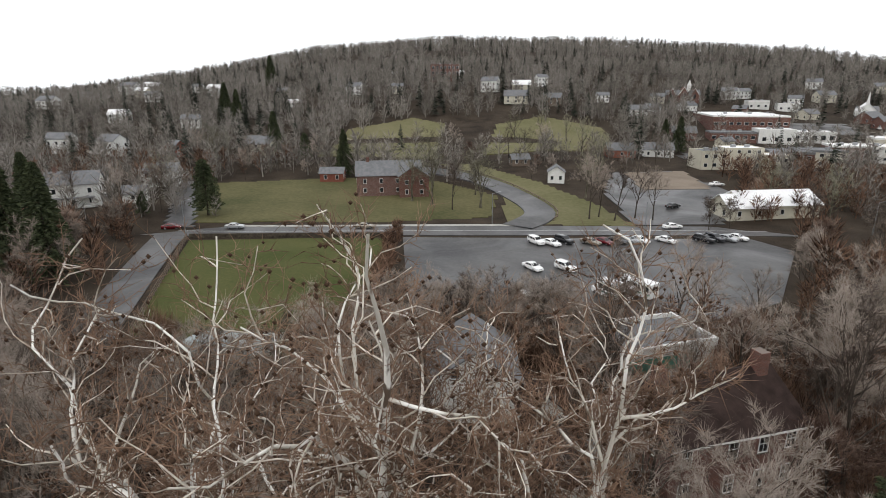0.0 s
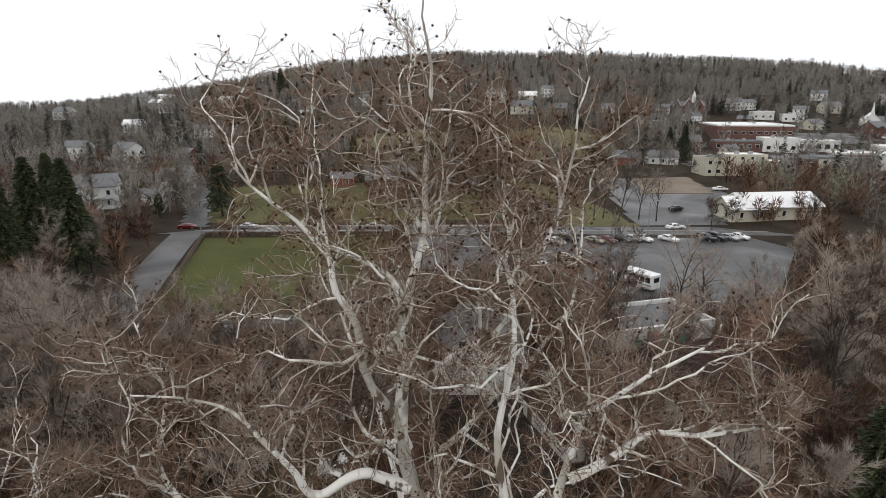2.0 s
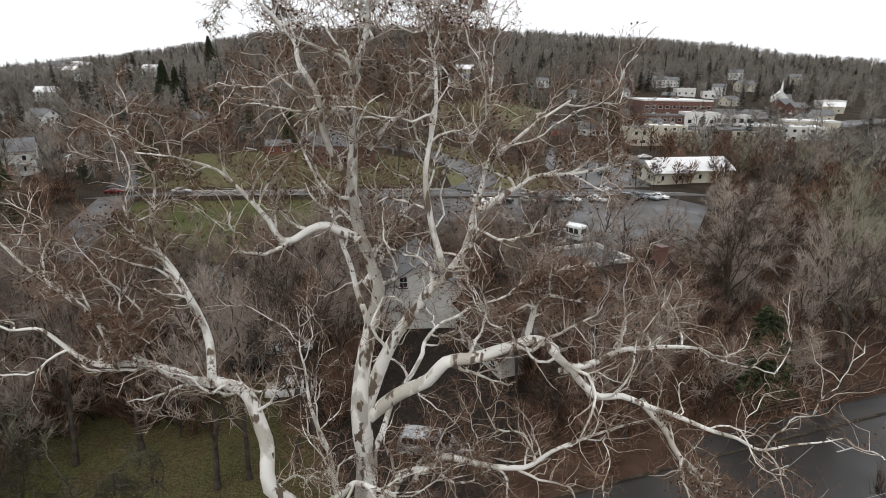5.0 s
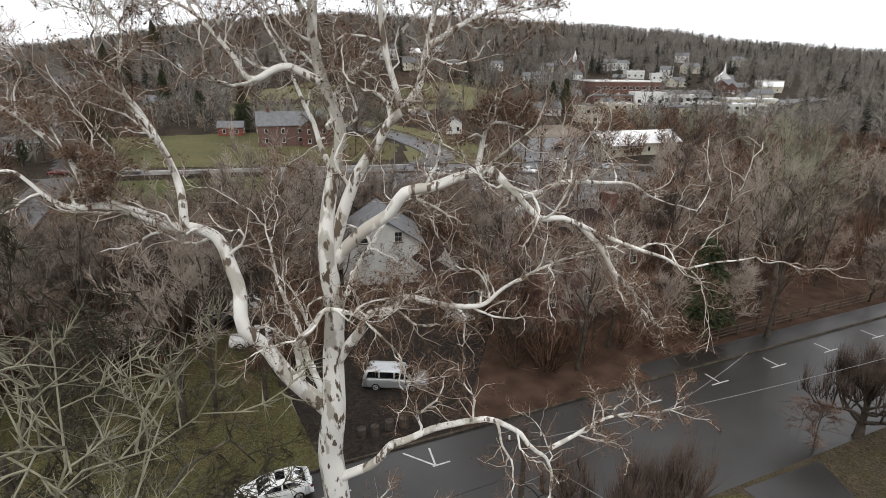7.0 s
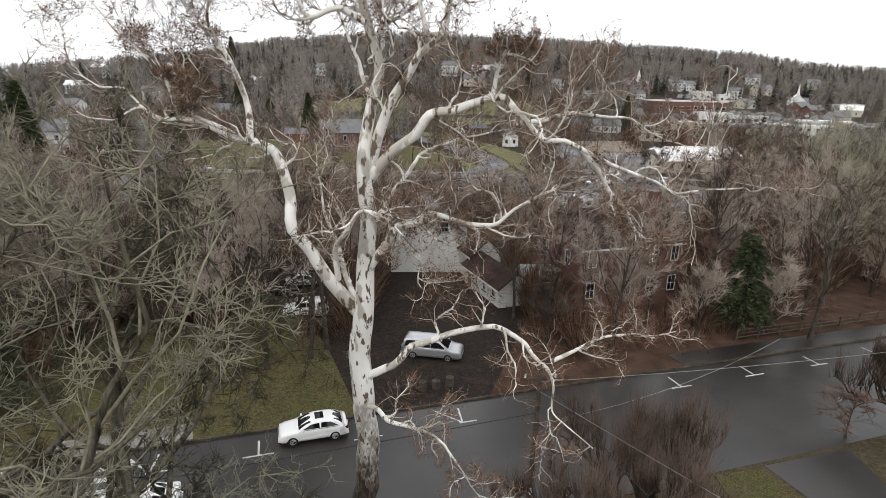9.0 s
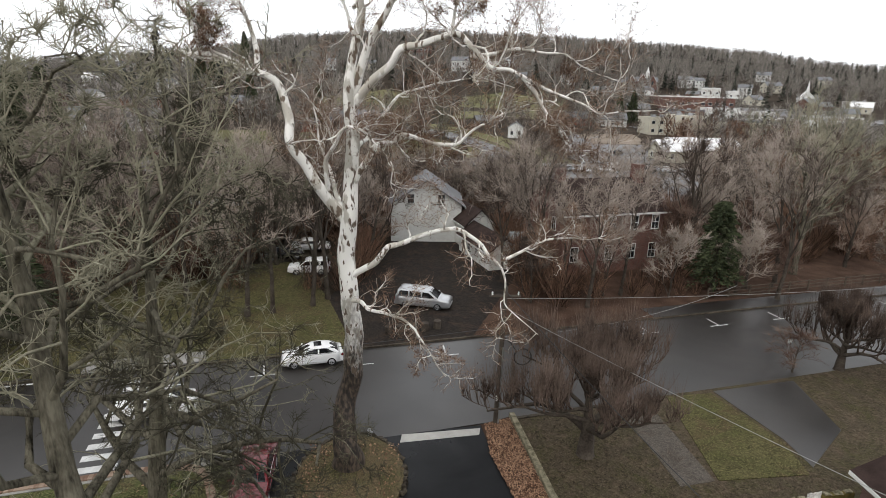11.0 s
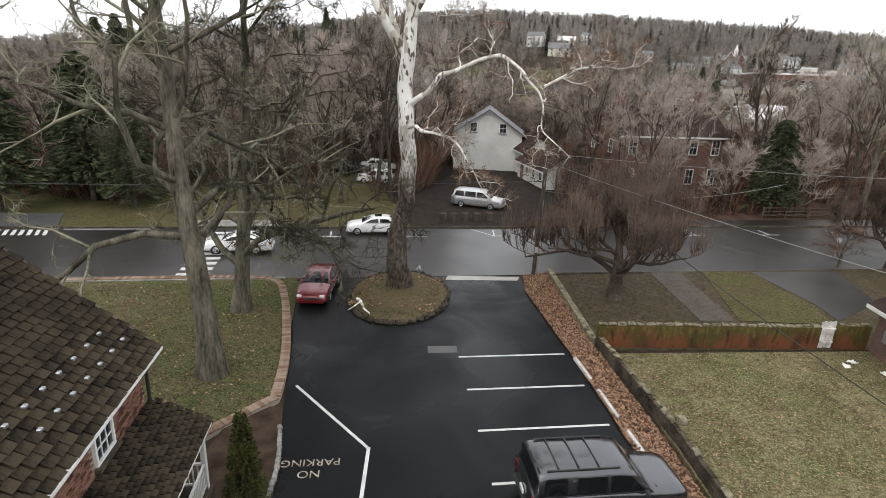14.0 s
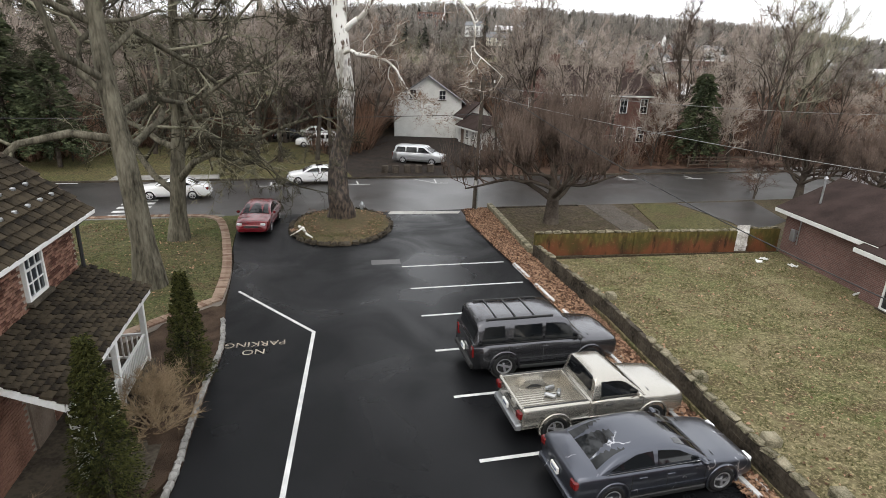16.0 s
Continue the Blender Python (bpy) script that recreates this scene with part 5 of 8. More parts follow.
def gable_house(name, at, w, d, eave, ridge, wall, roof, label, over=0.4, category="house", trim="white", thick=0.14):
    """A gabled house: w across the gable (x), d along the ridge (y); the origin is the ground's centre."""
    ob = thing(name, label, category, at)
    bm = bmesh.new()
    pts = [(-w / 2, -0.2), (w / 2, -0.2), (w / 2, eave), (0, ridge), (-w / 2, eave)]
    a = [bm.verts.new((x, -d / 2, z)) for x, z in pts]; b = [bm.verts.new((x, d / 2, z)) for x, z in pts]
    bm.faces.new(a); bm.faces.new(b[::-1])
    for i in range(5):
        bm.faces.new((a[i], b[i], b[(i + 1) % 5], a[(i + 1) % 5]))
    part("wall", bm, M[wall], ob)
    k = (ridge - eave) / (w / 2)
    for s in (-1, 1):
        bm = bmesh.new()
        x1 = s * (w / 2 + over); z1 = eave - k * over
        q = [(0, -d / 2 - over, ridge), (x1, -d / 2 - over, z1), (x1, d / 2 + over, z1), (0, d / 2 + over, ridge)]
        lo = [bm.verts.new((x, y, z + 0.02)) for x, y, z in q]; hi_ = [bm.verts.new((x, y, z + 0.02 + thick)) for x, y, z in q]
        bm.faces.new(lo); bm.faces.new(hi_[::-1])
        for i in range(4):
            bm.faces.new((lo[i], lo[(i + 1) % 4], hi_[(i + 1) % 4], hi_[i]))
        part("roof", bm, M[roof], ob)
        if trim:
            part("fascia", box(min(x1, x1 + s * 0.03), -d / 2 - over, z1 - 0.06, max(x1, x1 + s * 0.03), d / 2 + over, z1 + 0.13), M[trim], ob, "white gutter board")
    return ob


def wall_window(ob, side, along, z, w, h, half, cols=2, rows=2):
    """A window on side '+x', '-x', '+y' or '-y' of a house, along metres from the middle of that wall."""
    m = {"+x": pose(half + 0.01, along, z, 0, 0, -90), "-x": pose(-half - 0.01, along, z, 0, 0, 90), "+y": pose(along, half + 0.01, z), "-y": pose(along, -half - 0.01, z, 0, 0, 180)}[side]
    return window(ob, m, w, h, cols, rows)


# white garage with its low wing
gar = gable_house("garage", pose(-1.2, 82.6, 0), 9.0, 9.5, 4.9, 7.9, "whitewall", "slate", "white two-storey garage with a gabled roof", over=0.5)
for x in (-2.0, 1.9):
    wall_window(gar, "-y", x, 5.0, 0.95, 1.25, 4.75)
part("garage_door", box(-3.2, -4.82, 0.0, -0.6, -4.76, 2.3), M["whitewall"], gar)
addition = gable_house("garage_addition", pose(4.6, 77.6, 0, 0, 0, 16), 3.8, 6.0, 3.2, 4.9, "whitewall", "shingle_far", "small white gabled addition joined to the garage", over=0.35, category="outbuilding")
part("door", box(-1.0, -3.06, 0, 0.0, -3.01, 2.0), M["wood"], addition)
wing = gable_house("garage_wing", pose(5.9, 70.4, 0, 0, 0, 18), 3.6, 8.6, 2.3, 3.6, "whitewall", "shingle_far", "low white wing with a brown roof, beside the drive", over=0.4, category="outbuilding")
for y in (-3.0, -0.9, 1.2):
    wall_window(wing, "-x", y, 0.9, 0.8, 1.0, 1.8)
part("door", box(-1.86, 2.4, 0, -1.81, 3.3, 2.0), M["wood"], wing)
shed = gable_house("white_shed", pose(11.2, 69.4, 0, 0, 0, 90), 4.4, 5.4, 2.3, 3.5, "whitewall", "metalroof", "small white shed with a pale roof", over=0.3, category="outbuilding")
wall_window(shed, "-x", 0.6, 0.8, 0.7, 0.9, 2.2)

# red brick house across the street
bh = gable_house("brick_house", pose(17.9, 70.3, 0, 0, 0, 90 + 15), 9.0, 12.4, 6.9, 9.7, "brickwork", "shingle_far", "two-storey red brick house with a brown roof", over=0.45)
for y in (4.8, 0.5, -2.4, -5.1):
    wall_window(bh, "-x", y, 4.75, 1.0, 1.65, 4.5); wall_window(bh, "-x", y, 1.5, 1.0, 1.7, 4.5)
for x in (-2.2, 2.2):
    wall_window(bh, "+y", x, 4.6, 0.95, 1.5, 6.2); wall_window(bh, "-y", x, 4.6, 0.95, 1.5, 6.2)
part("chimney", box(-0.9, -5.6, 6.0, 0.3, -4.6, 11.4, 0.04), M["brickwork"], bh, "red brick chimney")
part("chimney", box(-0.5, 4.2, 6.0, 0.5, 5.1, 11.0, 0.04), M["brickwork"], bh, "red brick chimney")

# single-storey brick house beyond the walled lawn
nb = gable_house("neighbour_house", pose(20.9, 26.4, 0), 5.4, 6.2, 2.55, 3.95, "brickwork_dark", "shingle_far", "single-storey brick house with a brown shingle roof", over=0.42)
nb2 = gable_house("neighbour_annex", pose(20.9, 13.9, 0), 6.2, 18.6, 2.3, 3.65, "brickwork_dark", "shingle_far", "low brick annex with a brown shingle roof and white gutter", over=0.42)
for y, h_ in ((7.3, 1.95), (3.4, 1.4), (-0.6, 1.4)):
    wall_window(nb2, "-x", y, 0.15 if h_ > 1.5 else 0.6, 1.7 if h_ > 1.5 else 1.2, h_, 3.1, 2, 1)
part("vent_pipe", rod((-2.0, 1.9, 2.6), (-2.0, 1.9, 4.3), 0.05), M["steel"], nb, "galvanised roof vent pipe")
part("vent_cap", rod((-2.0, 1.9, 4.3), (-2.0, 1.9, 4.42), 0.11, 0.05), M["steel"], nb)
part("vent_pipe", rod((-2.2, 8.0, 2.4), (-2.2, 8.0, 3.9), 0.06), M["white"], nb2, "pale roof vent pipe")
mb = part("meter_box", box(-2.86, 2.0, 1.0, -2.7, 2.35, 1.6, 0.02), M["steel"], nb, "grey electric meter box")
part("conduit", rod((-2.75, 1.85, 0.9), (-2.75, 1.85, 2.4), 0.03), M["steel"], nb, "grey cable conduit")
bm = rod((-2.76, -2.9, 0.25), (-2.76, -2.9, 2.4), 0.045); rod((-2.76, -2.9, 0.25), (-3.1, -2.9, 0.12), 0.045, bm=bm)
part("downpipe", bm, M["white"], nb, "white downpipe")

# ---- the old brick house with its porch ----
HOUSE = Matrix.Translation((-9.85, 15.8, 0)) @ Matrix.Rotation(math.atan2(LOTN.y, LOTN.x), 4, "Z")
old = thing("old_brick_house", "old two-storey red brick house with mossy wooden shingles and white porch", "house", HOUSE)
wallE = part("wall", box(-0.3, -14, -0.2, -0.02, 0, 5.2), M["mortar"], old)
part("wall", box(-8, -14, -0.2, -7.7, 0, 5.2), M["mortar"], old)
for y0, y1, lab in ((-0.3, -0.02, "wall"), (-14, -13.7, "wall")):
    bm = bmesh.new()
    pr_ = [(-7.7, -0.2), (-0.3, -0.2), (-0.3, 5.2), (-4, 8.55), (-7.7, 5.2)]
    a = [bm.verts.new((x, y0, z)) for x, z in pr_]; b = [bm.verts.new((x, y1, z)) for x, z in pr_]
    bm.faces.new(a); bm.faces.new(b[::-1])
    for i in range(5):
        bm.faces.new((a[i], b[i], b[(i + 1) % 5], a[(i + 1) % 5]))
    part(lab, bm, M["brickwork"], old)
# bricks of the wall over the porch, with the window openings left free
WIN = [(-2.35, 3.62, 0.92, 1.35), (-5.6, 3.62, 0.92, 1.35), (-8.9, 3.62, 0.92, 1.35)]
brick_meshes = [block_mesh("brick", 0.05, 0.196, 0.056, M["brick"], i, 0.003) for i in range(4)]
spots = []
for r in range(70):
    z = 0.04 + 0.0745 * r
    if z > 5.14: break
    for c in range(63):
        y = -0.12 - c * 0.22 - (0.11 if r % 2 else 0)
        if any(abs(y - wy) < ww / 2 + 0.1 and wz - 0.12 < z < wz + wh + 0.04 for wy, wz, ww, wh in WIN): continue
        if (y > -5.6 and 2.55 < z < 3.4) or (-3.85 < y < -2.65 and z < 2.55): continue
        spots.append((-(z > 3.3) * 10 + abs(y), Matrix.Translation((-0.018, y, z))))
spots.sort(key=lambda s: s[0])
pieces("brick", brick_meshes, [s[1] for s in spots], wallE)
for wy, wz, ww, wh in WIN:
    window(old, pose(0.015, wy, wz, 0, 0, -90), ww, wh, 3, 4)
window(old, pose(0.015, -7.6, 0.9, 0, 0, -90), 0.95, 1.5, 3, 4)
window(old, pose(-2.4, 0.03, 3.4), 0.9, 1.35, 3, 4)


def shingled(name, parent, corner, along, upward, n_along, courses, width, expose, limit, seed, label):
    """A slope of split shingles: corner at the eave, rows laid upwards, each piece tilted over the one below."""
    rng = np.random.default_rng(seed)
    along, upward = Vector(along).normalized(), Vector(upward).normalized()
    nrm = along.cross(upward)
    rot = Matrix((along, upward, nrm)).transposed().to_4x4()
    ms = [block_mesh("shingle", width * f, expose * 1.5, 0.05, M["shingle"], i + seed, 0.006) for i, f in enumerate((0.86, 0.82, 0.89, 0.84, 0.87))]
    spots = []
    for c in range(courses):
        for k in range(n_along + 1):
            p = Vector(corner) + along * (width * (n_along - k - (0.5 if c % 2 else 0.0))) + upward * (expose * (c + 0.5)) + nrm * (0.03 + rng.uniform(0, 0.008))
            if width * (k + (0.5 if c % 2 else 0)) > width * n_along + 0.01: continue
            spots.append(Matrix.Translation(p) @ rot @ Matrix.Rotation(radians(-9.0 + rng.normal(0, 0.9)), 4, "X") @ Matrix.Rotation(radians(rng.normal(0, 0.8)), 4, "Z"))
    pieces("shingle", ms, spots, parent, limit)


slope = Vector((-4.35, 0, 3.62))
deck = part("roof", mesh_of("roof", [(0.35, 0.45, 4.9), (0.35, -14.4, 4.9), (-4, -14.4, 8.52), (-4, 0.45, 8.52), (-8.35, -14.4, 4.9), (-8.35, 0.45, 4.9),
                                     (0.30, 0.45, 4.78), (0.30, -14.4, 4.78), (-4, -14.4, 8.38), (-4, 0.45, 8.38), (-8.3, -14.4, 4.78), (-8.3, 0.45, 4.78)],
                             [(0, 3, 2, 1), (3, 5, 4, 2), (6, 7, 8, 9), (9, 8, 10, 11), (0, 6, 9, 3), (3, 9, 11, 5), (0, 1, 7, 6), (1, 2, 8, 7), (2, 4, 10, 8), (4, 5, 11, 10)], M["shingle_far"]), None, old, "mossy brown wooden shingle roof")
shingled("roof", deck, (0.36, -14.2, 4.9), (0, 1, 0), slope, 44, 23, 0.33, 0.245, 300, 5, "")
part("gutter", box(0.33, -14.4, 4.80, 0.45, 0.46, 4.92, 0.02), M["white"], old, "white metal gutter")
part("rake_board", mesh_of("rake_board", [(0.34, 0.46, 4.76), (0.34, 0.50, 4.76), (0.34, 0.50, 4.93), (0.34, 0.46, 4.93), (-4, 0.46, 8.36), (-4, 0.50, 8.36), (-4, 0.50, 8.53), (-4, 0.46, 8.53)],
                           [(0, 1, 2, 3), (4, 7, 6, 5), (0, 4, 5, 1), (1, 5, 6, 2), (2, 6, 7, 3), (3, 7, 4, 0)], M["wood"]), None, old)
bm = bmesh.new()
rod((0.10, 0.06, 0.1), (0.10, 0.06, 4.6), 0.05, bm=bm); rod((0.10, 0.06, 4.6), (0.36, 0.2, 4.82), 0.05, bm=bm)
part("downpipe", bm, M["trimblack"], old, "dark downpipe at the corner")
for i in range(14):
    k, row = i // 2, i % 2
    p = Vector((0.36, -0.25 - k * 0.62 - row * 0.3, 4.95)) + slope.normalized() * (0.75 + 0.5 * row)
    g = part("snow_guard", box(-0.05, -0.06, 0, 0.05, 0.06, 0.09, 0.02), M["steel"], old); g.matrix_local = Matrix.Translation(p)
# porch
porch = part("porch", box(-0.0, -5.5, -0.1, 1.5, 0.15, 0.5), M["stone"], old, "white-railed porch on a stone base")
pd = part("porch_roof", mesh_of("porch_roof", [(1.55, 0.25, 2.66), (1.55, -5.5, 2.66), (0.0, -5.5, 3.42), (0.0, 0.25, 3.42), (1.52, 0.25, 2.54), (1.52, -5.5, 2.54), (0.0, -5.5, 3.30), (0.0, 0.25, 3.30)],
                                [(0, 3, 2, 1), (4, 5, 6, 7), (0, 1, 5, 4), (1, 2, 6, 5), (2, 3, 7, 6), (3, 0, 4, 7)], M["shingle_far"]), None, old, "shingled lean-to porch roof")
shingled("porch_roof", pd, (1.57, -5.45, 2.66), (0, 1, 0), (-1.55, 0, 0.76), 23, 12, 0.245, 0.142, 300, 9, "")
part("eave_board", box(1.53, -5.5, 2.50, 1.57, 0.25, 2.65), M["white"], porch)
part("end_board", mesh_of("end_board", [(1.53, -5.54, 2.5), (0, -5.54, 3.26), (0, -5.54, 3.41), (1.53, -5.54, 2.65), (1.53, -5.5, 2.5), (0, -5.5, 3.26), (0, -5.5, 3.41), (1.53, -5.5, 2.65)],
                          [(0, 1, 2, 3), (4, 7, 6, 5), (0, 4, 5, 1), (1, 5, 6, 2), (2, 6, 7, 3), (3, 7, 4, 0)], M["white"]), None, porch)
for y in (0.02, -2.3, -4.85):
    part("post", box(1.26, y - 0.07, 0.5, 1.40, y + 0.07, 2.58, 0.01), M["white"], porch, "white square post")
def rail(x0, y0, x1, y1):
    d = Vector((x1 - x0, y1 - y0)); n = max(2, int(d.length / 0.125)); lx, ly = (0.03, 0.0) if abs(d.x) < 0.01 else (0.0, 0.03)
    for z in (0.62, 1.32):
        part("handrail", box(min(x0, x1) - lx, min(y0, y1) - ly, z, max(x0, x1) + lx, max(y0, y1) + ly, z + 0.06), M["white"], porch)
    for i in range(1, n):
        p = Vector((x0, y0)) + d * i / n
        part("baluster", box(p.x - 0.018, p.y - 0.018, 0.68, p.x + 0.018, p.y + 0.018, 1.32), M["white"], porch)
rail(1.33, -0.05, 1.33, -2.23); rail(1.33, -2.37, 1.33, -3.3); rail(1.33, -4.0, 1.33, -4.78); rail(0.03, 0.02, 1.26, 0.02)
part("door", box(0.0, -3.7, 0.5, 0.05, -2.8, 2.5), M["wood"], old, "dark wooden front door")
for i in range(3):
    part("step", box(1.5 + i * 0.3, -4.9, -0.1, 1.8 + i * 0.3, -3.4, 0.36 - i * 0.14, 0.01), M["stone"], porch, "dark worn stone step")

# ---- garden wall ----
wall_line = [Vector(p) for p in ((4.75, 28.0), (6.35, 20.7), (7.25, 13.4), (7.85, 8.5), (8.9, 0.5), (9.6, -8.0))]
gw = thing("garden_wall", "low dark stone wall with rough capstones, stained by moss", "wall", pose(0, 0, 0))
part("core", strip(wall_line, -0.085, 0.085, -0.1, 0.60), M["stone"], gw)
rngw = np.random.default_rng(12)
sm = [block_mesh("stone", 0.43, 0.19, 0.20, M["stone"], i, 0.011, 0.015) for i in range(6)]
cm = [block_mesh("coping", 0.36, 0.21, 0.07, M["mosswall"], 20 + i, 0.020, 0.02) for i in range(5)]
spots, caps = [], []
for a, b in zip(wall_line, wall_line[1:]):
    d = b - a; ang = math.atan2(d.y, d.x)
    for i in range(int(d.length / 0.44)):
        p = a + d * (i + 0.5) / int(d.length / 0.44)
        for c in range(3):
            q = p + d.normalized() * (0.2 if c % 2 else 0)
            spots.append(pose(q.x, q.y, 0.1 + 0.21 * c, rngw.normal(0, 2), rngw.normal(0, 2), math.degrees(ang) + rngw.normal(0, 2)))
        if rngw.uniform() < 0.8:
            caps.append(pose(p.x, p.y, 0.69 + rngw.uniform(-0.02, 0.02), rngw.normal(0, 3), rngw.normal(0, 3), math.degrees(ang) + rngw.normal(0, 4)))
pieces("stone", sm, spots, gw); pieces("coping", cm, caps, gw)
for p in ((6.5, 21.3), (7.25, 15.5), (7.65, 12.7), (8.05, 10.9)):
    part("pier_cap", box(p[0] - 0.19, p[1] - 0.19, 0.58, p[0] + 0.19, p[1] + 0.19, 0.84, 0.05), M["mosswall"], gw, "lichened square pier cap")

cw = thing("rendered_wall", "rust-stained rendered garden wall with a mossy stone coping", "wall", pose(0, 0, 0))
c0, c1_, c2_, c3_ = Vector((4.7, 27.95)), Vector((15.7, 29.55)), Vector((16.5, 29.67)), Vector((18.2, 29.9))
part("panel", strip([c0, Vector((9.9, 28.7))], -0.12, 0.12, -0.1, 1.18), M["stucco"], cw)
part("panel", strip([Vector((10.2, 28.75)), c1_], -0.12, 0.12, -0.1, 1.2), M["stucco"], cw)
part("pilaster", strip([Vector((9.9, 28.7)), Vector((10.2, 28.75))], -0.17, 0.17, -0.1, 1.22), M["stucco"], cw)
part("panel", strip([c2_, c3_], -0.12, 0.12, -0.1, 1.3), M["stucco"], cw)
spots = []
for a, b in ((c0, c1_), (c2_, c3_)):
    d = b - a
    for i in range(int(d.length / 0.46)):
        p = a + d * (i + 0.5) / int(d.length / 0.46)
        spots.append(pose(p.x, p.y, (1.25 if a is c0 else 1.35) + rngw.uniform(-0.015, 0.02), rngw.normal(0, 3), rngw.normal(0, 3), math.degrees(math.atan2(d.y, d.x)) + rngw.normal(0, 3)))
pieces("coping", cm, spots, cw)
gate = thing("garden_gate", "weathered white wooden garden gate in the wall", "gate", pose(c1_.x, c1_.y, 0.05, 0, 0, math.degrees(math.atan2(0.12, 0.8))))
for i in range(6):
    part("board", box(0.03 + i * 0.125, -0.02, 0.02, 0.145 + i * 0.125, 0.02, 1.42 + 0.03 * (i % 2)), M["gate_paint"], gate)
part("rail", box(0.02, -0.06, 0.3, 0.78, -0.02, 0.4), M["gate_paint"], gate); part("rail", box(0.02, -0.06, 1.0, 0.78, -0.02, 1.1), M["gate_paint"], gate)
tagged(part("mossy_edging", strip([Vector((3.45, 38.0)), Vector((4.65, 28.2))], -0.16, 0.16, -0.1, 0.34), M["mosswall"], None), "low mossy stone edging beside the leaves", "edging")

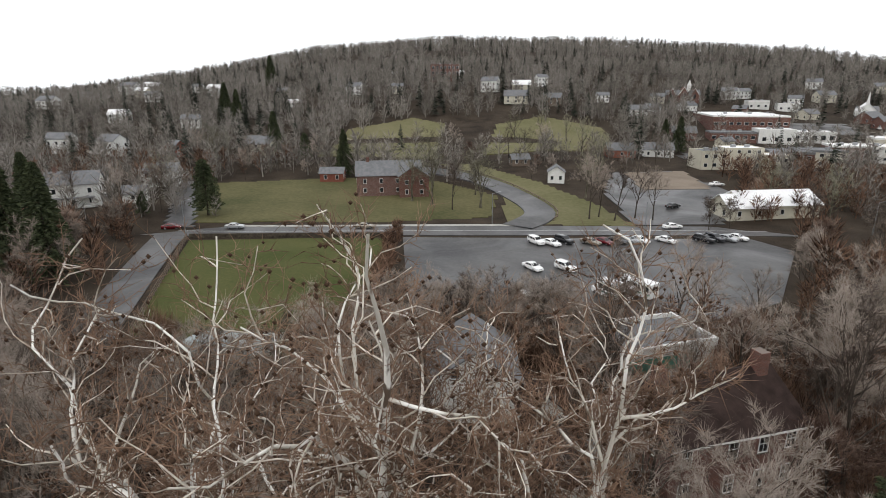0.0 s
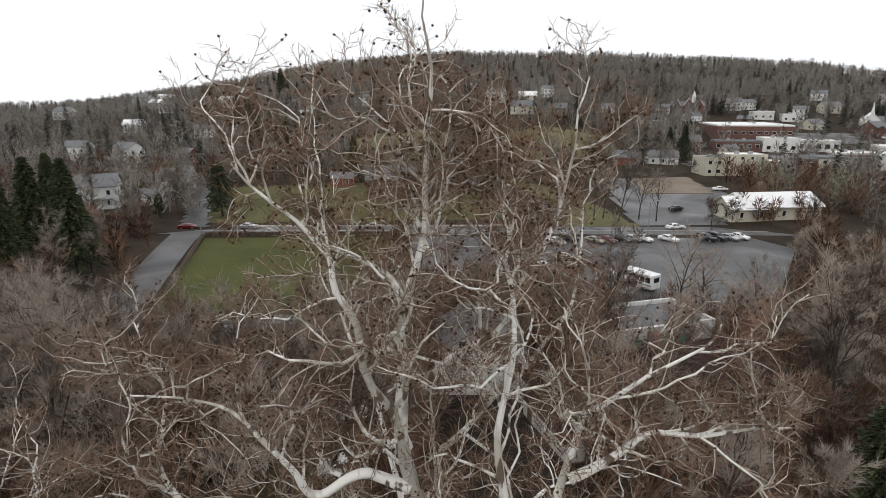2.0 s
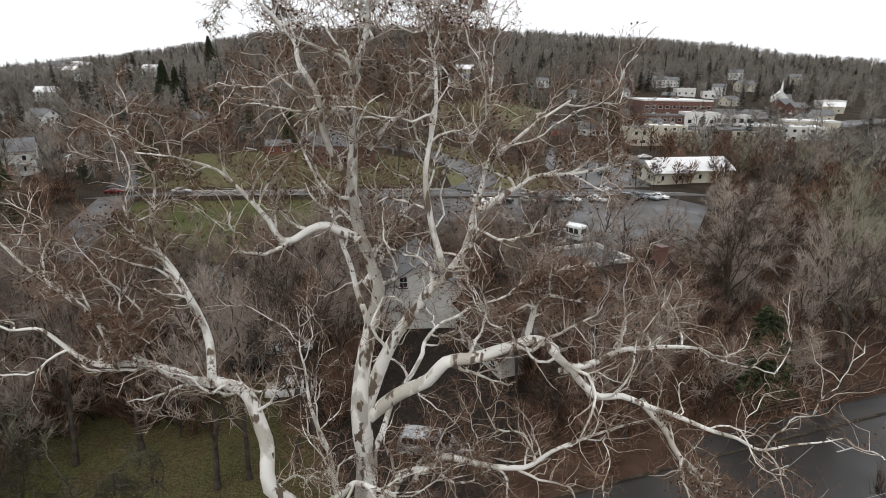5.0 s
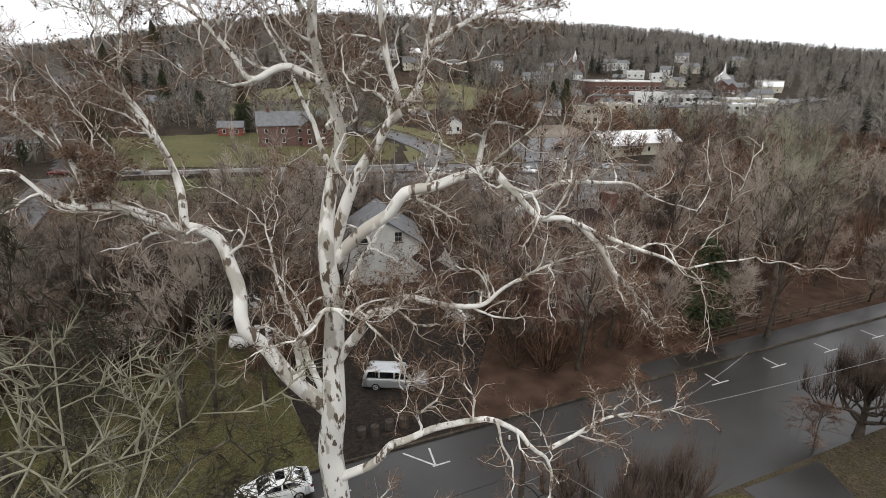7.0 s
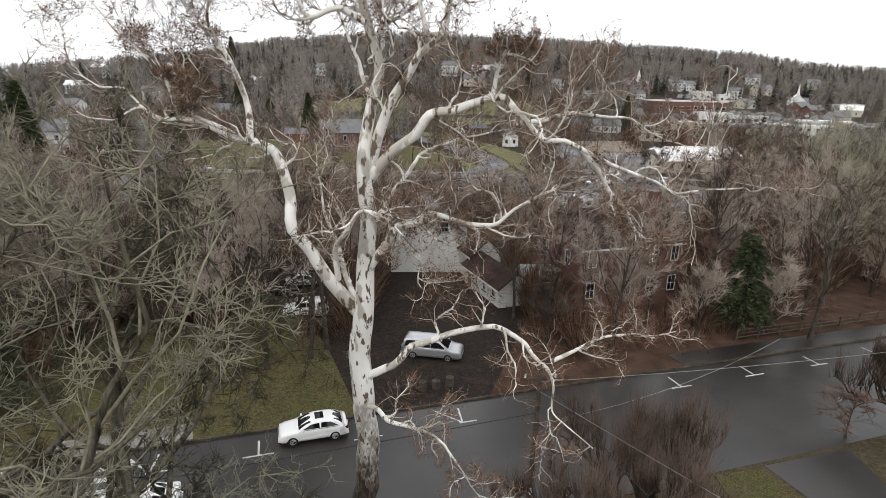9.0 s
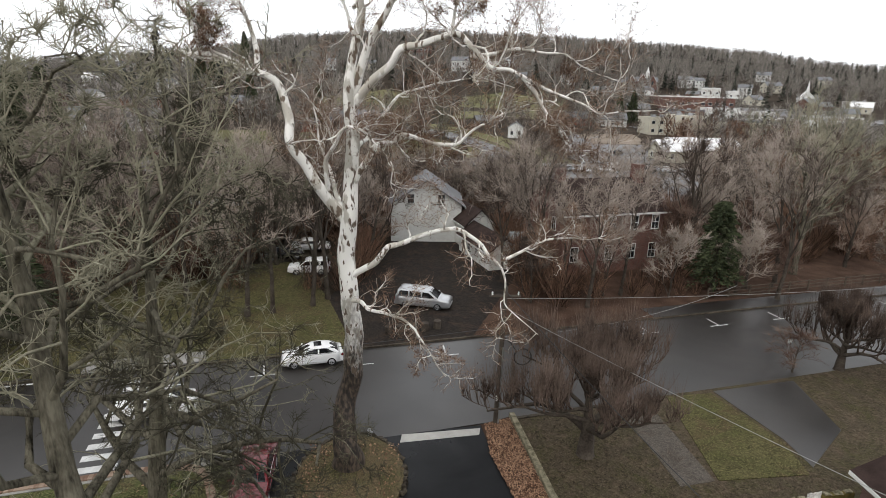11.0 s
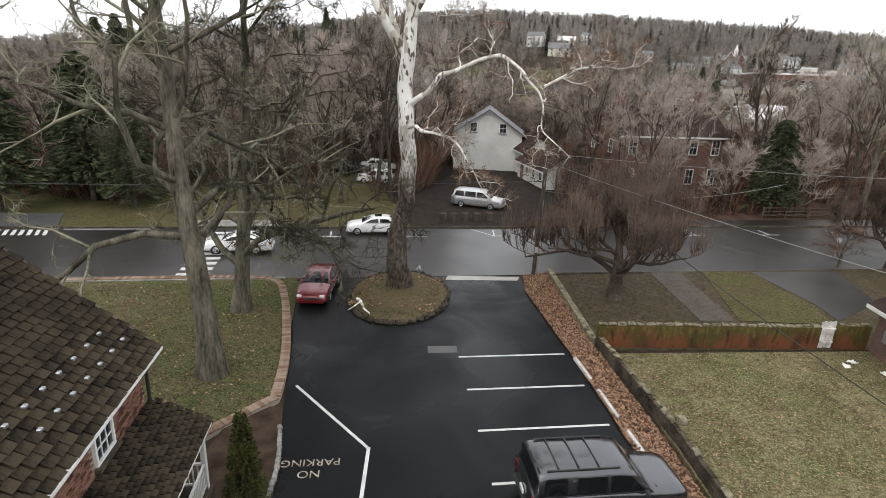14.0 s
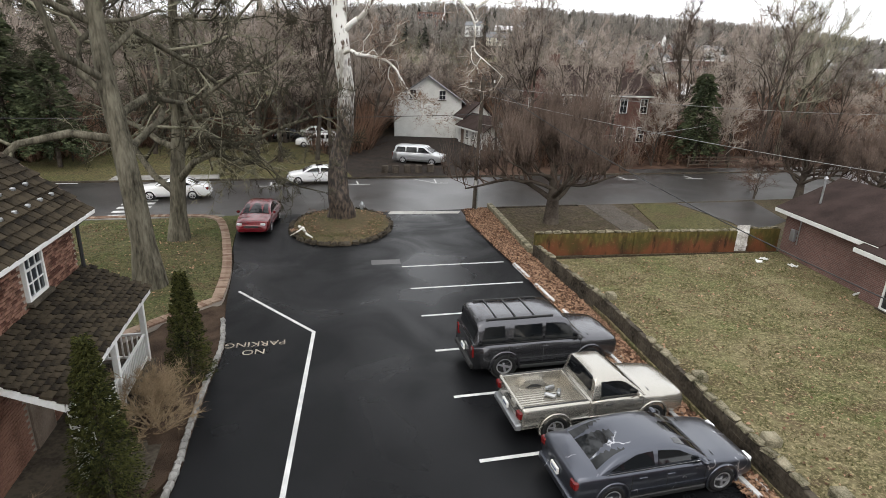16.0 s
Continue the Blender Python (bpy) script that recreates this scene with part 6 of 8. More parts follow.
# ---- the sycamore ----
def sycamore():
    rng = np.random.default_rng(8)
    ob = thing("sycamore", "huge leafless sycamore with peeling white bark on the traffic island", "tree", pose(-5.6, 33.4, 0.1))
    O = np.array([-5.6, 33.4, 0.1])
    def L(pts, r0, r1, sides=10):
        P = np.array(pts, float) - O
        # finer points with a little wander
        t = np.linspace(0, len(P) - 1, (len(P) - 1) * 4 + 1)
        Q = np.stack([np.interp(t, np.arange(len(P)), P[:, i]) for i in range(3)], -1)
        for _ in range(2): Q[1:-1] = (Q[:-2] + 2 * Q[1:-1] + Q[2:]) / 4
        # joints about every metre change its direction; small crooks between them
        for _ in range(2): Q = np.insert(Q, range(1, len(Q)), (Q[1:] + Q[:-1]) / 2, axis=0)[:]
        m = len(Q); s = np.concatenate([[0], np.cumsum(np.linalg.norm(np.diff(Q, axis=0), axis=1))])
        for wave, amp in ((1.9, 0.20), (0.8, 0.085)):
            knots = np.arange(0, s[-1] + wave, wave); off = rng.normal(0, amp, (len(knots), 3)); off[0] = 0
            Q = Q + np.stack([np.interp(s, knots, off[:, i]) for i in range(3)], -1) * np.minimum(1, s / 1.5)[:, None]
        Q[1:-1] = (Q[:-2] + 2 * Q[1:-1] + Q[2:]) / 4
        Q = Q[np.unique(np.r_[np.arange(0, m, 2), m - 1])]
        return Q, 0.016 + r0 * 0.60 * (1 - np.linspace(0, 1, len(Q))) ** 1.15, sides
    stem = L([(-5.8, 33.4, -0.2), (-5.75, 33.4, 3), (-5.6, 33.4, 9), (-5.4, 33.5, 14), (-5.2, 33.5, 18.5), (-5.15, 33.4, 23), (-4.9, 33.0, 27), (-4.7, 33, 29), (-4.55, 32.8, 32.0)], 0.82, 0.06, 14)
    stem[1][:] = np.interp(stem[0][:, 2], (0, 1.2, 4, 8, 12, 14, 18, 19.2, 23, 26, 29, 31.5), (0.92, 0.64, 0.50, 0.44, 0.40, 0.34, 0.27, 0.21, 0.15, 0.10, 0.048, 0.012))
    left = [
        L([(-5.6, 33.3, 13.2), (-6.9, 33.1, 14.9), (-7.8, 32.9, 17.1), (-8.4, 33.2, 18.7), (-9.45, 33.2, 19.5), (-11.1, 33.2, 20.0), (-11.65, 33.2, 19.8), (-13.1, 33.2, 20.7), (-14.4, 33.1, 21.4)], 0.42, 0.07),
        L([(-9.1, 33.3, 19.3), (-9.1, 33.6, 21.1), (-9.65, 33.8, 22.2), (-10.35, 34.2, 23.0), (-10.3, 34.6, 24.0), (-10.9, 35, 26.0)], 0.18, 0.05, 8),
        L([(-9.6, 33.3, 19.6), (-10.8, 33.3, 20.4), (-10.6, 33.2, 21.5), (-11.05, 33.1, 21.7)], 0.12, 0.05, 7),
        L([(-11.3, 33.2, 20.0), (-11.4, 33.2, 21.0), (-12.2, 33.0, 22.0), (-13.2, 33.0, 22.6), (-13.9, 33.0, 24.6)], 0.13, 0.04, 7),
        L([(-5.2, 33.3, 23.2), (-6.0, 33.2, 23.6), (-7.1, 33.1, 23.5), (-7.6, 33.0, 24.2), (-8.2, 33.0, 24.8), (-10.1, 33.0, 25.1)], 0.18, 0.05, 8),
    ]
    right = [
        L([(-5.2, 33.4, 18.4), (-4.9, 33.0, 19.6), (-4.4, 32.7, 20.8), (-3.4, 32.5, 22.4), (-2.4, 32.4, 24.1), (-1.5, 32.3, 25.6), (-0.6, 32.3, 26.9)], 0.34, 0.06),
        L([(-2.4, 32.4, 24.1), (-1.7, 32.3, 24.5), (0.0, 32.2, 24.9), (1.0, 32.2, 25.2)], 0.14, 0.05, 7),
        L([(-5.2, 33.3, 18.1), (-4.1, 32.6, 19.6), (-3.0, 32.3, 20.8), (-1.25, 32.1, 20.95), (-0.5, 31.8, 20.1), (1.0, 31.6, 19.8), (3.1, 31.4, 18.6), (4.7, 31.3, 18.0), (7.0, 31.2, 18.2)], 0.30, 0.05),
        L([(-1.2, 32.1, 20.9), (-1.0, 32.1, 21.9), (-0.6, 32.0, 22.4), (0.3, 32.0, 22.4)], 0.12, 0.04, 7),
        L([(1.6, 31.5, 19.5), (3.4, 31.0, 17.3), (4.3, 30.8, 16.2)], 0.13, 0.03, 7),
        L([(-0.4, 31.8, 20.2), (1.6, 32.2, 20.4), (3.6, 32.4, 20.3), (5.2, 32.4, 19.6)], 0.13, 0.03, 7),
    ]
    low = [
        L([(-5.4, 33.4, 14.6), (-4.6, 33.0, 15.7), (-3.9, 32.7, 16.7), (-2.2, 32.5, 16.8), (-0.65, 32.4, 16.85), (-0.2, 32.3, 17.5), (1.9, 32.0, 18.1), (3.2, 31.9, 18.3)], 0.25, 0.04, 8),
        L([(-6.3, 33.0, 14.6), (-6.25, 32.2, 16.4), (-5.25, 31.7, 17.4), (-4.4, 31.5, 17.3), (-3.85, 31.3, 16.4), (-3.3, 31.2, 14.9)], 0.16, 0.05, 7),
        L([(-3.9, 32.8, 16.4), (-3.7, 33.5, 16.85), (-2.4, 33.5, 16.95), (-1.2, 33.5, 16.3)], 0.11, 0.04, 7),
        L([(-5.5, 33.3, 10.4), (-4.6, 32.9, 11.6), (-3.5, 32.6, 12.5), (-0.8, 32.3, 13.4), (1.0, 32.1, 12.7), (1.5, 32.0, 11.5), (1.55, 31.9, 9.6), (3.0, 31.6, 8.4)], 0.25, 0.04, 8),
        L([(1.4, 32.0, 11.8), (3.0, 31.8, 12.7), (5.8, 31.6, 12.9)], 0.11, 0.03, 7),
        L([(-5.5, 33.2, 9.4), (-4.24, 31.8, 9.8), (-3.0, 31.5, 8.9), (-1.75, 31.3, 7.8), (-1.05, 31.2, 6.7)], 0.15, 0.04, 7),
    ]
    behind = [
        L([(-5.6, 33.6, 12.4), (-6.4, 35.6, 14.6), (-7.4, 37.8, 16.8), (-8.2, 39.2, 19.4)], 0.20, 0.05, 8),
        L([(-3.2, 32.4, 22.6), (-3.6, 32.3, 25), (-3.2, 32.8, 27.4), (-3.3, 33.2, 29.4)], 0.12, 0.04, 7),
        L([(-5.2, 33.4, 24.0), (-6.2, 33.4, 26.8), (-7.4, 33.4, 28.2), (-8.2, 33.4, 29.4)], 0.12, 0.04, 7),
        L([(-5.1, 33.4, 22.0), (-3.8, 34.8, 23.6), (-2.2, 36.2, 25.6), (-1.0, 37, 28.4)], 0.13, 0.05, 8),
        L([(-4.9, 33.2, 25.4), (-3.9, 33.0, 27.0), (-2.9, 33.2, 28.4), (-2.4, 33.6, 29.6)], 0.10, 0.04, 7),
        L([(-5.0, 33.4, 20.4), (-5.6, 35.2, 22.4), (-6.8, 36.6, 24.6), (-7.4, 37.6, 27.4)], 0.13, 0.05, 8),
        L([(-5.3, 33.5, 16.0), (-4.4, 35.8, 17.8), (-2.6, 37.6, 19.0), (-0.2, 38.6, 19.6), (2.4, 39, 19.0)], 0.15, 0.04, 8),
    ]
    limbs = left + right + low + behind
    part("trunk", tubes([stem], "trunk", M["syc_trunk"]), None, ob)
    def zigzag(line, count, ratio, start, rmin, rmax, longest, joint, kink, up, sides, out):
        """Crooked side branches that change direction at every joint, kept inside the crown's dome."""
        pts, rad = line[0], line[1]
        L_ = np.linalg.norm(np.diff(pts, axis=0), axis=1).sum()
        for c in range(count):
            f = start + (1 - start) * (c + rng.uniform()) / count
            x = f * (len(pts) - 1); i = min(int(x), len(pts) - 2); w = x - i
            p = pts[i] * (1 - w) + pts[i + 1] * w
            r = min(rmax, max(rmin, (rad[i] * (1 - w) + rad[i + 1] * w) * rng.uniform(0.4, 0.66)))
            d = side_dir(rng, pts[i + 1] - pts[i], rng.uniform(0.5, 1.2), up)
            ln = min(longest, L_ * ratio * rng.uniform(0.6, 1.3) * (1.15 - 0.5 * f)) * rng.uniform(0.75, 1.0)
            sub = grow(rng, p, d, ln, r, max(3, int(ln / joint)), kink, up * 0.4)
            e = sub[0][-1]; q = math.hypot(e[0] - 0.6, e[1] + 0.3)
            if np.linalg.norm(e - p) < 0.66 * ln or e[2] > 31.7 - 0.055 * max(0.0, q - 1.0) ** 2 or e[1] < -6.5: continue
            out.append((sub[0], np.maximum(sub[1], rmin * 0.45), sides))
    big, mid, small = [], [], []
    for l in limbs:
        part("limb", tubes([l], "limb", M["syc"]), None, ob)
        zigzag(l, 11, 0.42, 0.18, 0.022, 0.05, 3.0, 0.24, 0.38, 0.12, 6, big)
        if l[0][-1][2] > 15.5: zigzag(l, 3, 0.8, 0.35, 0.024, 0.036, 4.6, 0.26, 0.36, 0.5, 6, big)
    zigzag((stem[0][len(stem[0]) * 6 // 10:], stem[1][len(stem[0]) * 6 // 10:]), 34, 0.5, 0.0, 0.02, 0.05, 2.6, 0.26, 0.36, 0.12, 6, big)
    for b in big:
        part("branch", tubes([b], "branch", M["syc"]), None, ob)
        zigzag(b, 11, 0.52, 0.10, 0.011, 0.02, 1.5, 0.2, 0.40, 0.10, 4, mid)
    for b in mid:
        zigzag(b, 7, 0.62, 0.05, 0.006, 0.009, 0.8, 0.2, 0.42, 0.12, 3, small)
    tagged(part("branchlet", tubes(mid, "branchlet", M["syc_fine"]), None, ob), "crooked pale branchlets", kind="stuff")
    tagged(part("twig", cones(rng, small, 4, 0.24, 0.0048, 0.8, 0.12, "twig", M["syc_twig"], extra=small, bent=False), None, ob), "fine brown twigs of the crown", kind="stuff")
    lv = [[], small]
    # seed balls on the outer twigs
    V, F = [], []
    base = np.array([(1, 0, 0), (-1, 0, 0), (0, 1, 0), (0, -1, 0), (0, 0, 1), (0, 0, -1)]) * 0.028
    for b in lv[1]:
        if rng.uniform() < 0.34:
            c = b[0][-1] + rng.normal(0, 0.02, 3); k = len(V)
            V += list(base + c); F += [(k + p, k + q, k + r) for p, q, r in ((0, 2, 4), (2, 1, 4), (1, 3, 4), (3, 0, 4), (2, 0, 5), (1, 2, 5), (3, 1, 5), (0, 3, 5))]
    tagged(part("seed_ball", tri_mesh(np.array(V), F, "seed_ball", M["seedball"]), None, ob), "brown seed balls hanging from the twigs", kind="stuff")


sycamore()

# ---- the car park ----
def mark(name, bm, label, category="marking"):
    return tagged(part(name, bm, M["paint"], None), label, category, kind="structure")


def line_mark(p, q, w, label="white painted parking line", z=0.012):
    a, b = Vector(p), Vector(q); n = Vector((-(b - a).y, (b - a).x)).normalized() * w / 2
    bm = bmesh.new()
    bm.faces.new([bm.verts.new((*v, z)) for v in (a - n, b - n, b + n, a + n)])
    r = bmesh.ops.extrude_face_region(bm, geom=bm.faces[:])
    bmesh.ops.translate(bm, vec=(0, 0, -0.006), verts=[v for v in r["geom"] if isinstance(v, bmesh.types.BMVert)])
    return mark("parking_line", bm, label)


for i in range(9):
    a = Vector((-1.78, 25.9)) + Vector((0.19, -0.982)) * 2.7 * i
    line_mark(a, a + LOTN * 5.0, 0.11)
line_mark((-8.15, 22.5), (-4.45, 19.1), 0.11); line_mark((-4.45, 19.15), (-3.1, 8.0), 0.12); line_mark((-3.1, 8.0), (-2.2, -6), 0.12)
# concrete wheel stops
for i in range(9):
    c = Vector((3.75, 25.65)) + Vector((0.215, -0.977)) * 2.7 * i
    ws = thing("wheel_stop", "white-painted concrete wheel stop at the edge of the leaves", "wheel stop", pose(c.x, c.y, 0.0, 0, 0, math.degrees(math.atan2(-0.977, 0.215))), "wheel stops")
    bm = loft([[(x, -0.09, 0), (x, 0.09, 0), (x, 0.06, 0.12), (x, -0.06, 0.12)] for x in (-0.95, 0.95)])
    part("bar", bm, M["paint"], ws)
    if i >= 2:
        line_mark(c + LOTN * 0.35 - LOT * 0.9, c + LOTN * 0.35 + LOT * 0.9, 0.1, z=0.058)


def lettering(text, at, size, label):
    """Words painted flat on the ground."""
    cu = bpy.data.curves.new("lettering", "FONT")
    cu.body, cu.size, cu.align_x, cu.align_y, cu.extrude = text, size, "CENTER", "CENTER", 0.003
    ob = new("painted_words", cu); ob.matrix_world = at
    cu.materials.append(M["paint_tan"])
    return tagged(ob, label, "marking", kind="structure")


M["paint_tan"] = mat("faded_paint", (0.42, 0.36, 0.28), 0.7, var=(0.14, 0.12, 0.1), scale=3.0, fine=10, coords="World")
lettering("PARKING", pose(-6.15, 18.15, 0.010, 0, 0, 180 + 12), 0.46, "faded words painted on the car park asphalt")
lettering("NO", pose(-6.05, 17.62, 0.010, 0, 0, 180 + 12), 0.46, "faded words painted on the car park asphalt")
tagged(part("asphalt_patch", prism([(-3.3, 26.7), (-1.95, 26.95), (-1.85, 26.3), (-3.2, 26.05)], -0.02, 0.011), M["asphalt_old"], None), "small grey repair patch in the asphalt", "patch", kind="structure")

# island round the sycamore
bm = bmesh.new()
rings = []
for f, z in ((1.0, -0.05), (0.98, 0.14), (0.85, 0.26), (0.55, 0.34), (0.2, 0.40)):
    rings.append([(-5.6 + math.cos(a) * 2.75 * f * (1 + 0.04 * math.sin(3 * a)), 32.5 + math.sin(a) * 3.7 * f * (1 + 0.03 * math.cos(4 * a)), z) for a in [i * 2 * math.pi / 28 for i in range(28)]])
structure("island", loft(rings), M["island_turf"], "grassy mound of a traffic island with leaf litter", "island")
rng = np.random.default_rng(41)
rocks = [block_mesh("rock", 0.34, 0.24, 0.22, M["stone"], 60 + i, 0.03, 0.04) for i in range(5)]
isl = thing("rock_edging", "ring of rough grey stones around the island", "stones", pose(-5.6, 32.5, 0))
spots = []
for i in range(46):
    a = i * 2 * math.pi / 46 + rng.normal(0, 0.02)
    spots.append(pose(math.cos(a) * 2.78, math.sin(a) * 3.72, 0.07, rng.normal(0, 8), rng.normal(0, 8), math.degrees(a) + 90 + rng.normal(0, 15)))
pieces("rock", rocks, spots, isl)
hyd = thing("hydrant", "small grey fire hydrant behind the island", "hydrant", pose(-4.9, 36.0, 0.0))
part("barrel", rod((0, 0, 0), (0, 0, 0.5), 0.11, 0.1, 10), M["steel"], hyd); part("bonnet", rod((0, 0, 0.5), (0, 0, 0.66), 0.13, 0.05, 10), M["steel"], hyd)
part("outlet", rod((-0.18, 0, 0.4), (0.18, 0, 0.4), 0.05, 0.05, 8), M["steel"], hyd)
fb = tubes([(np.array([(-7.6, 30.6, 0.45), (-7.3, 30.2, 0.5), (-7.0, 29.6, 0.35), (-6.6, 29.2, 0.3)]), np.array([0.09, 0.08, 0.06, 0.03]), 6), (np.array([(-7.3, 30.2, 0.5), (-7.6, 29.8, 0.35), (-7.8, 29.4, 0.3)]), np.array([0.05, 0.04, 0.02]), 5)], "fallen_branch", M["syc"])
tagged(new("fallen_branch", fb), "pale fallen sycamore branch on the island", "branch")

# brick edging of the left lawn and cobbles of the bed
be = thing("brick_edging", "low weathered brick edging round the lawn", "edging", pose(0, 0, 0))
edge = smooth_line([(-30, 29.7), (-20.7, 32.1), (-15.5, 33.3), (-13.2, 33.2), (-11.9, 31.2), (-10.4, 27.5), (-9.3, 24.3), (-8.6, 21.4)], 8) + [Vector((-9.9, 19.4)), Vector((-10.6, 18.2))]
part("core", strip(edge, -0.2, 0.2, -0.1, 0.10), M["mortar"], be)
bms = [block_mesh("brick", 0.19, 0.40, 0.07, M["brick_pale"] if "brick_pale" in M else M["brick"], i, 0.006) for i in range(4)]
spots, acc = [], 0.0
for a, b in zip(edge, edge[1:]):
    d = b - a
    while acc < d.length:
        p = a + d.normalized() * acc
        spots.append((-p.y, pose(p.x, p.y, 0.14 + rng.normal(0, 0.004), rng.normal(0, 1.5), 0, math.degrees(math.atan2(d.y, d.x)) + rng.normal(0, 2)))); acc += 0.205
    acc -= d.length
pieces("brick", bms, [s[1] for s in spots][::-1], be)
cob = thing("cobble_edging", "pale cobbles edging the mulch bed", "edging", pose(0, 0, 0))
cb = [block_mesh("cobble", 0.24, 0.15, 0.16, M["kerb"], 80 + i, 0.012, 0.03) for i in range(4)]
spots, acc = [], 0.0
for a, b in zip(lot_left[3:28], lot_left[4:29]):
    d = b - a
    while acc < d.length:
        p = a + d.normalized() * acc
        spots.append(pose(p.x - 0.08, p.y, 0.06, rng.normal(0, 4), rng.normal(0, 4), math.degrees(math.atan2(d.y, d.x)) + rng.normal(0, 5))); acc += 0.26
    acc -= d.length
pieces("cobble", cb, spots, cob)
structure("kerb_west", strip([st(-60, 0), st(-13.2, 0)], -0.3, 0.0, -0.3, 0.12), M["kerb"], "pale concrete kerb in front of the lawn", "kerb")
structure("kerb_east", strip([st(3.8, 0), st(10.0, 0)], -0.2, 0.0, -0.3, 0.12), M["stone"], "dark stone kerb in front of the bare yard", "kerb")

# vehicles in the car park
ANG = 12.4
vehicle("suv", "dark grey sport utility vehicle with roof rails, parked", pose(2.95, 17.65, 0, 0, 0, ANG), "car_grey", L=4.75, W=1.96, H=1.82, belt=1.12, hood=1.06, trunk=1.14, clear=0.27, cab=(-2.35, -2.12, 0.42, 1.22), wr=0.38, wb=2.78, style="suv", rails=True, near=True, category="car")
truck = vehicle("pickup_truck", "champagne-coloured compact pickup truck with an open bed, parked", pose(3.85, 14.6, 0, 0, 0, ANG + 1), "car_champagne", L=4.7, W=1.74, H=1.60, belt=1.04, hood=0.98, trunk=1.0, clear=0.30, cab=(-0.42, -0.30, 0.42, 1.12), wr=0.35, wb=2.75, style="pickup", near=True, category="pickup truck")
for i, (x, y, a) in enumerate(((-1.0, 0.35, 20), (-0.85, 0.1, 60), (-1.15, 0.0, -30))):
    o = tagged(part("metal_scrap", box(-0.16, -0.05, -0.05, 0.16, 0.05, 0.06, 0.03), M["steel"], None), "loose grey metal scrap in the pickup bed", "scrap", "scrap in the pickup")
    o.matrix_world = pose(3.85, 14.6, 0, 0, 0, ANG + 1) @ pose(x, y, 0.74, 10, 8, a)
vehicle("sedan", "dark navy sedan with peeling clear coat, parked", pose(4.55, 12.3, 0, 0, 0, ANG + 1), "car_navy_worn", L=4.5, W=1.74, H=1.36, belt=0.92, hood=0.84, trunk=0.94, clear=0.20, cab=(-1.78, -0.92, 0.12, 1.0), wr=0.32, wb=2.72, style="sedan", near=True)
vehicle("sedan", "dark red sedan, parked", pose(5.4, 9.15, 0, 0, 0, ANG), "car_red", L=4.6, W=1.76, H=1.40, belt=0.95, hood=0.87, trunk=0.96, cab=(-1.75, -0.95, 0.15, 1.05), wr=0.31, wb=2.65, near=True)
vehicle("sedan", "dark red sedan waiting at the car park entrance", pose(-10.2, 32.2, 0, 0, 0, -84), "car_red", L=4.6, W=1.76, H=1.42, belt=0.95, hood=0.87, trunk=0.96, cab=(-1.75, -0.95, 0.15, 1.05), wr=0.31, wb=2.65)

# street vehicles
SA = math.degrees(STREET)
vehicle("sedan", "white hatchback coupe with a dark sunroof, parked at the far kerb", pose(*st(-7.6, 10.0), 0, 0, 0, SA + 180), "car_white", L=4.2, W=1.74, H=1.40, belt=0.95, hood=0.87, trunk=0.98, clear=0.2, cab=(-1.85, -1.15, 0.1, 0.95), wr=0.31, wb=2.55, style="sedan", sunroof=True)
vehicle("sedan", "white coupe standing on the street", pose(*st(-17.0, 5.6), 0, 0, 0, SA + 180), "car_white", L=4.6, W=1.8, H=1.36, belt=0.93, hood=0.85, trunk=0.95, cab=(-1.7, -0.9, 0.1, 1.0), wr=0.32, wb=2.6)
vehicle("minivan", "silver minivan parked on the drive", pose(-1.7, 55.6, 0.1, 0, 0, -14), "car_silver", L=5.0, W=1.95, H=1.72, belt=1.08, hood=0.98, trunk=1.08, clear=0.22, cab=(-2.4, -2.1, 0.55, 1.5), wr=0.33, wb=2.9, style="van", category="minivan")
vehicle("suv", "white hatchback parked on the far lawn", pose(-13.6, 64.5, 0.12, 0, 0, 185), "car_white", L=4.3, W=1.75, H=1.6, belt=1.0, hood=0.95, trunk=1.0, cab=(-2.05, -1.8, 0.2, 1.0), wr=0.32, wb=2.5, style="suv")
vehicle("sedan", "dark sedan parked among the trees", pose(-17.5, 69.5, 0.12, 0, 0, 20), "car_black", L=4.5, cab=(-1.7, -0.95, 0.15, 1.0))
vehicle("sedan", "white sedan parked among the trees", pose(-15.0, 73.0, 0.12, 0, 0, 10), "car_white", L=4.5, cab=(-1.7, -0.95, 0.15, 1.0))

# street markings
def tee(u, v, flip=0):
    p = Vector(st(u, v))
    line_mark(p - SU * 0.9, p + SU * 0.9, 0.12, "white parking bay mark on the street"); line_mark(p + SV * 0.06, p + SV * 1.5, 0.12, "white parking bay mark on the street")
for u in (-10.9, -4.3, 19.6, 26.6, 33.4, 40.2, 47.0):
    tee(u, 8.8)
for u in (-16.8, 2.0):
    p = Vector(st(u, 8.8))
    line_mark(p - SU * 0.2, p + SU * 1.0, 0.12, "white parking bay mark on the street"); line_mark(p, p + SV * 1.7 + SU * 0.25, 0.12, "white parking bay mark on the street"); line_mark(p, p + SV * 1.9 - SU * 1.5, 0.12, "white parking bay mark on the street")
for i in range(10):
    p = Vector(st(-18.8, 0.9 + i * 1.0))
    line_mark(p - SU * 0.95, p + SU * 0.95, 0.5, "white bar of the crosswalk")
line_mark(st(-30.6, 11.0), st(-24.5, 11.0), 0.14, "white edge line along the kerb")
for i in range(10):
    p = Vector(st(-36.2 + i * 0.53, 10.15))
    line_mark(p + SU * 0.25 - SV * 0.72, p - SU * 0.25 + SV * 0.72, 0.26, "white bar of the crosswalk over the side lane")
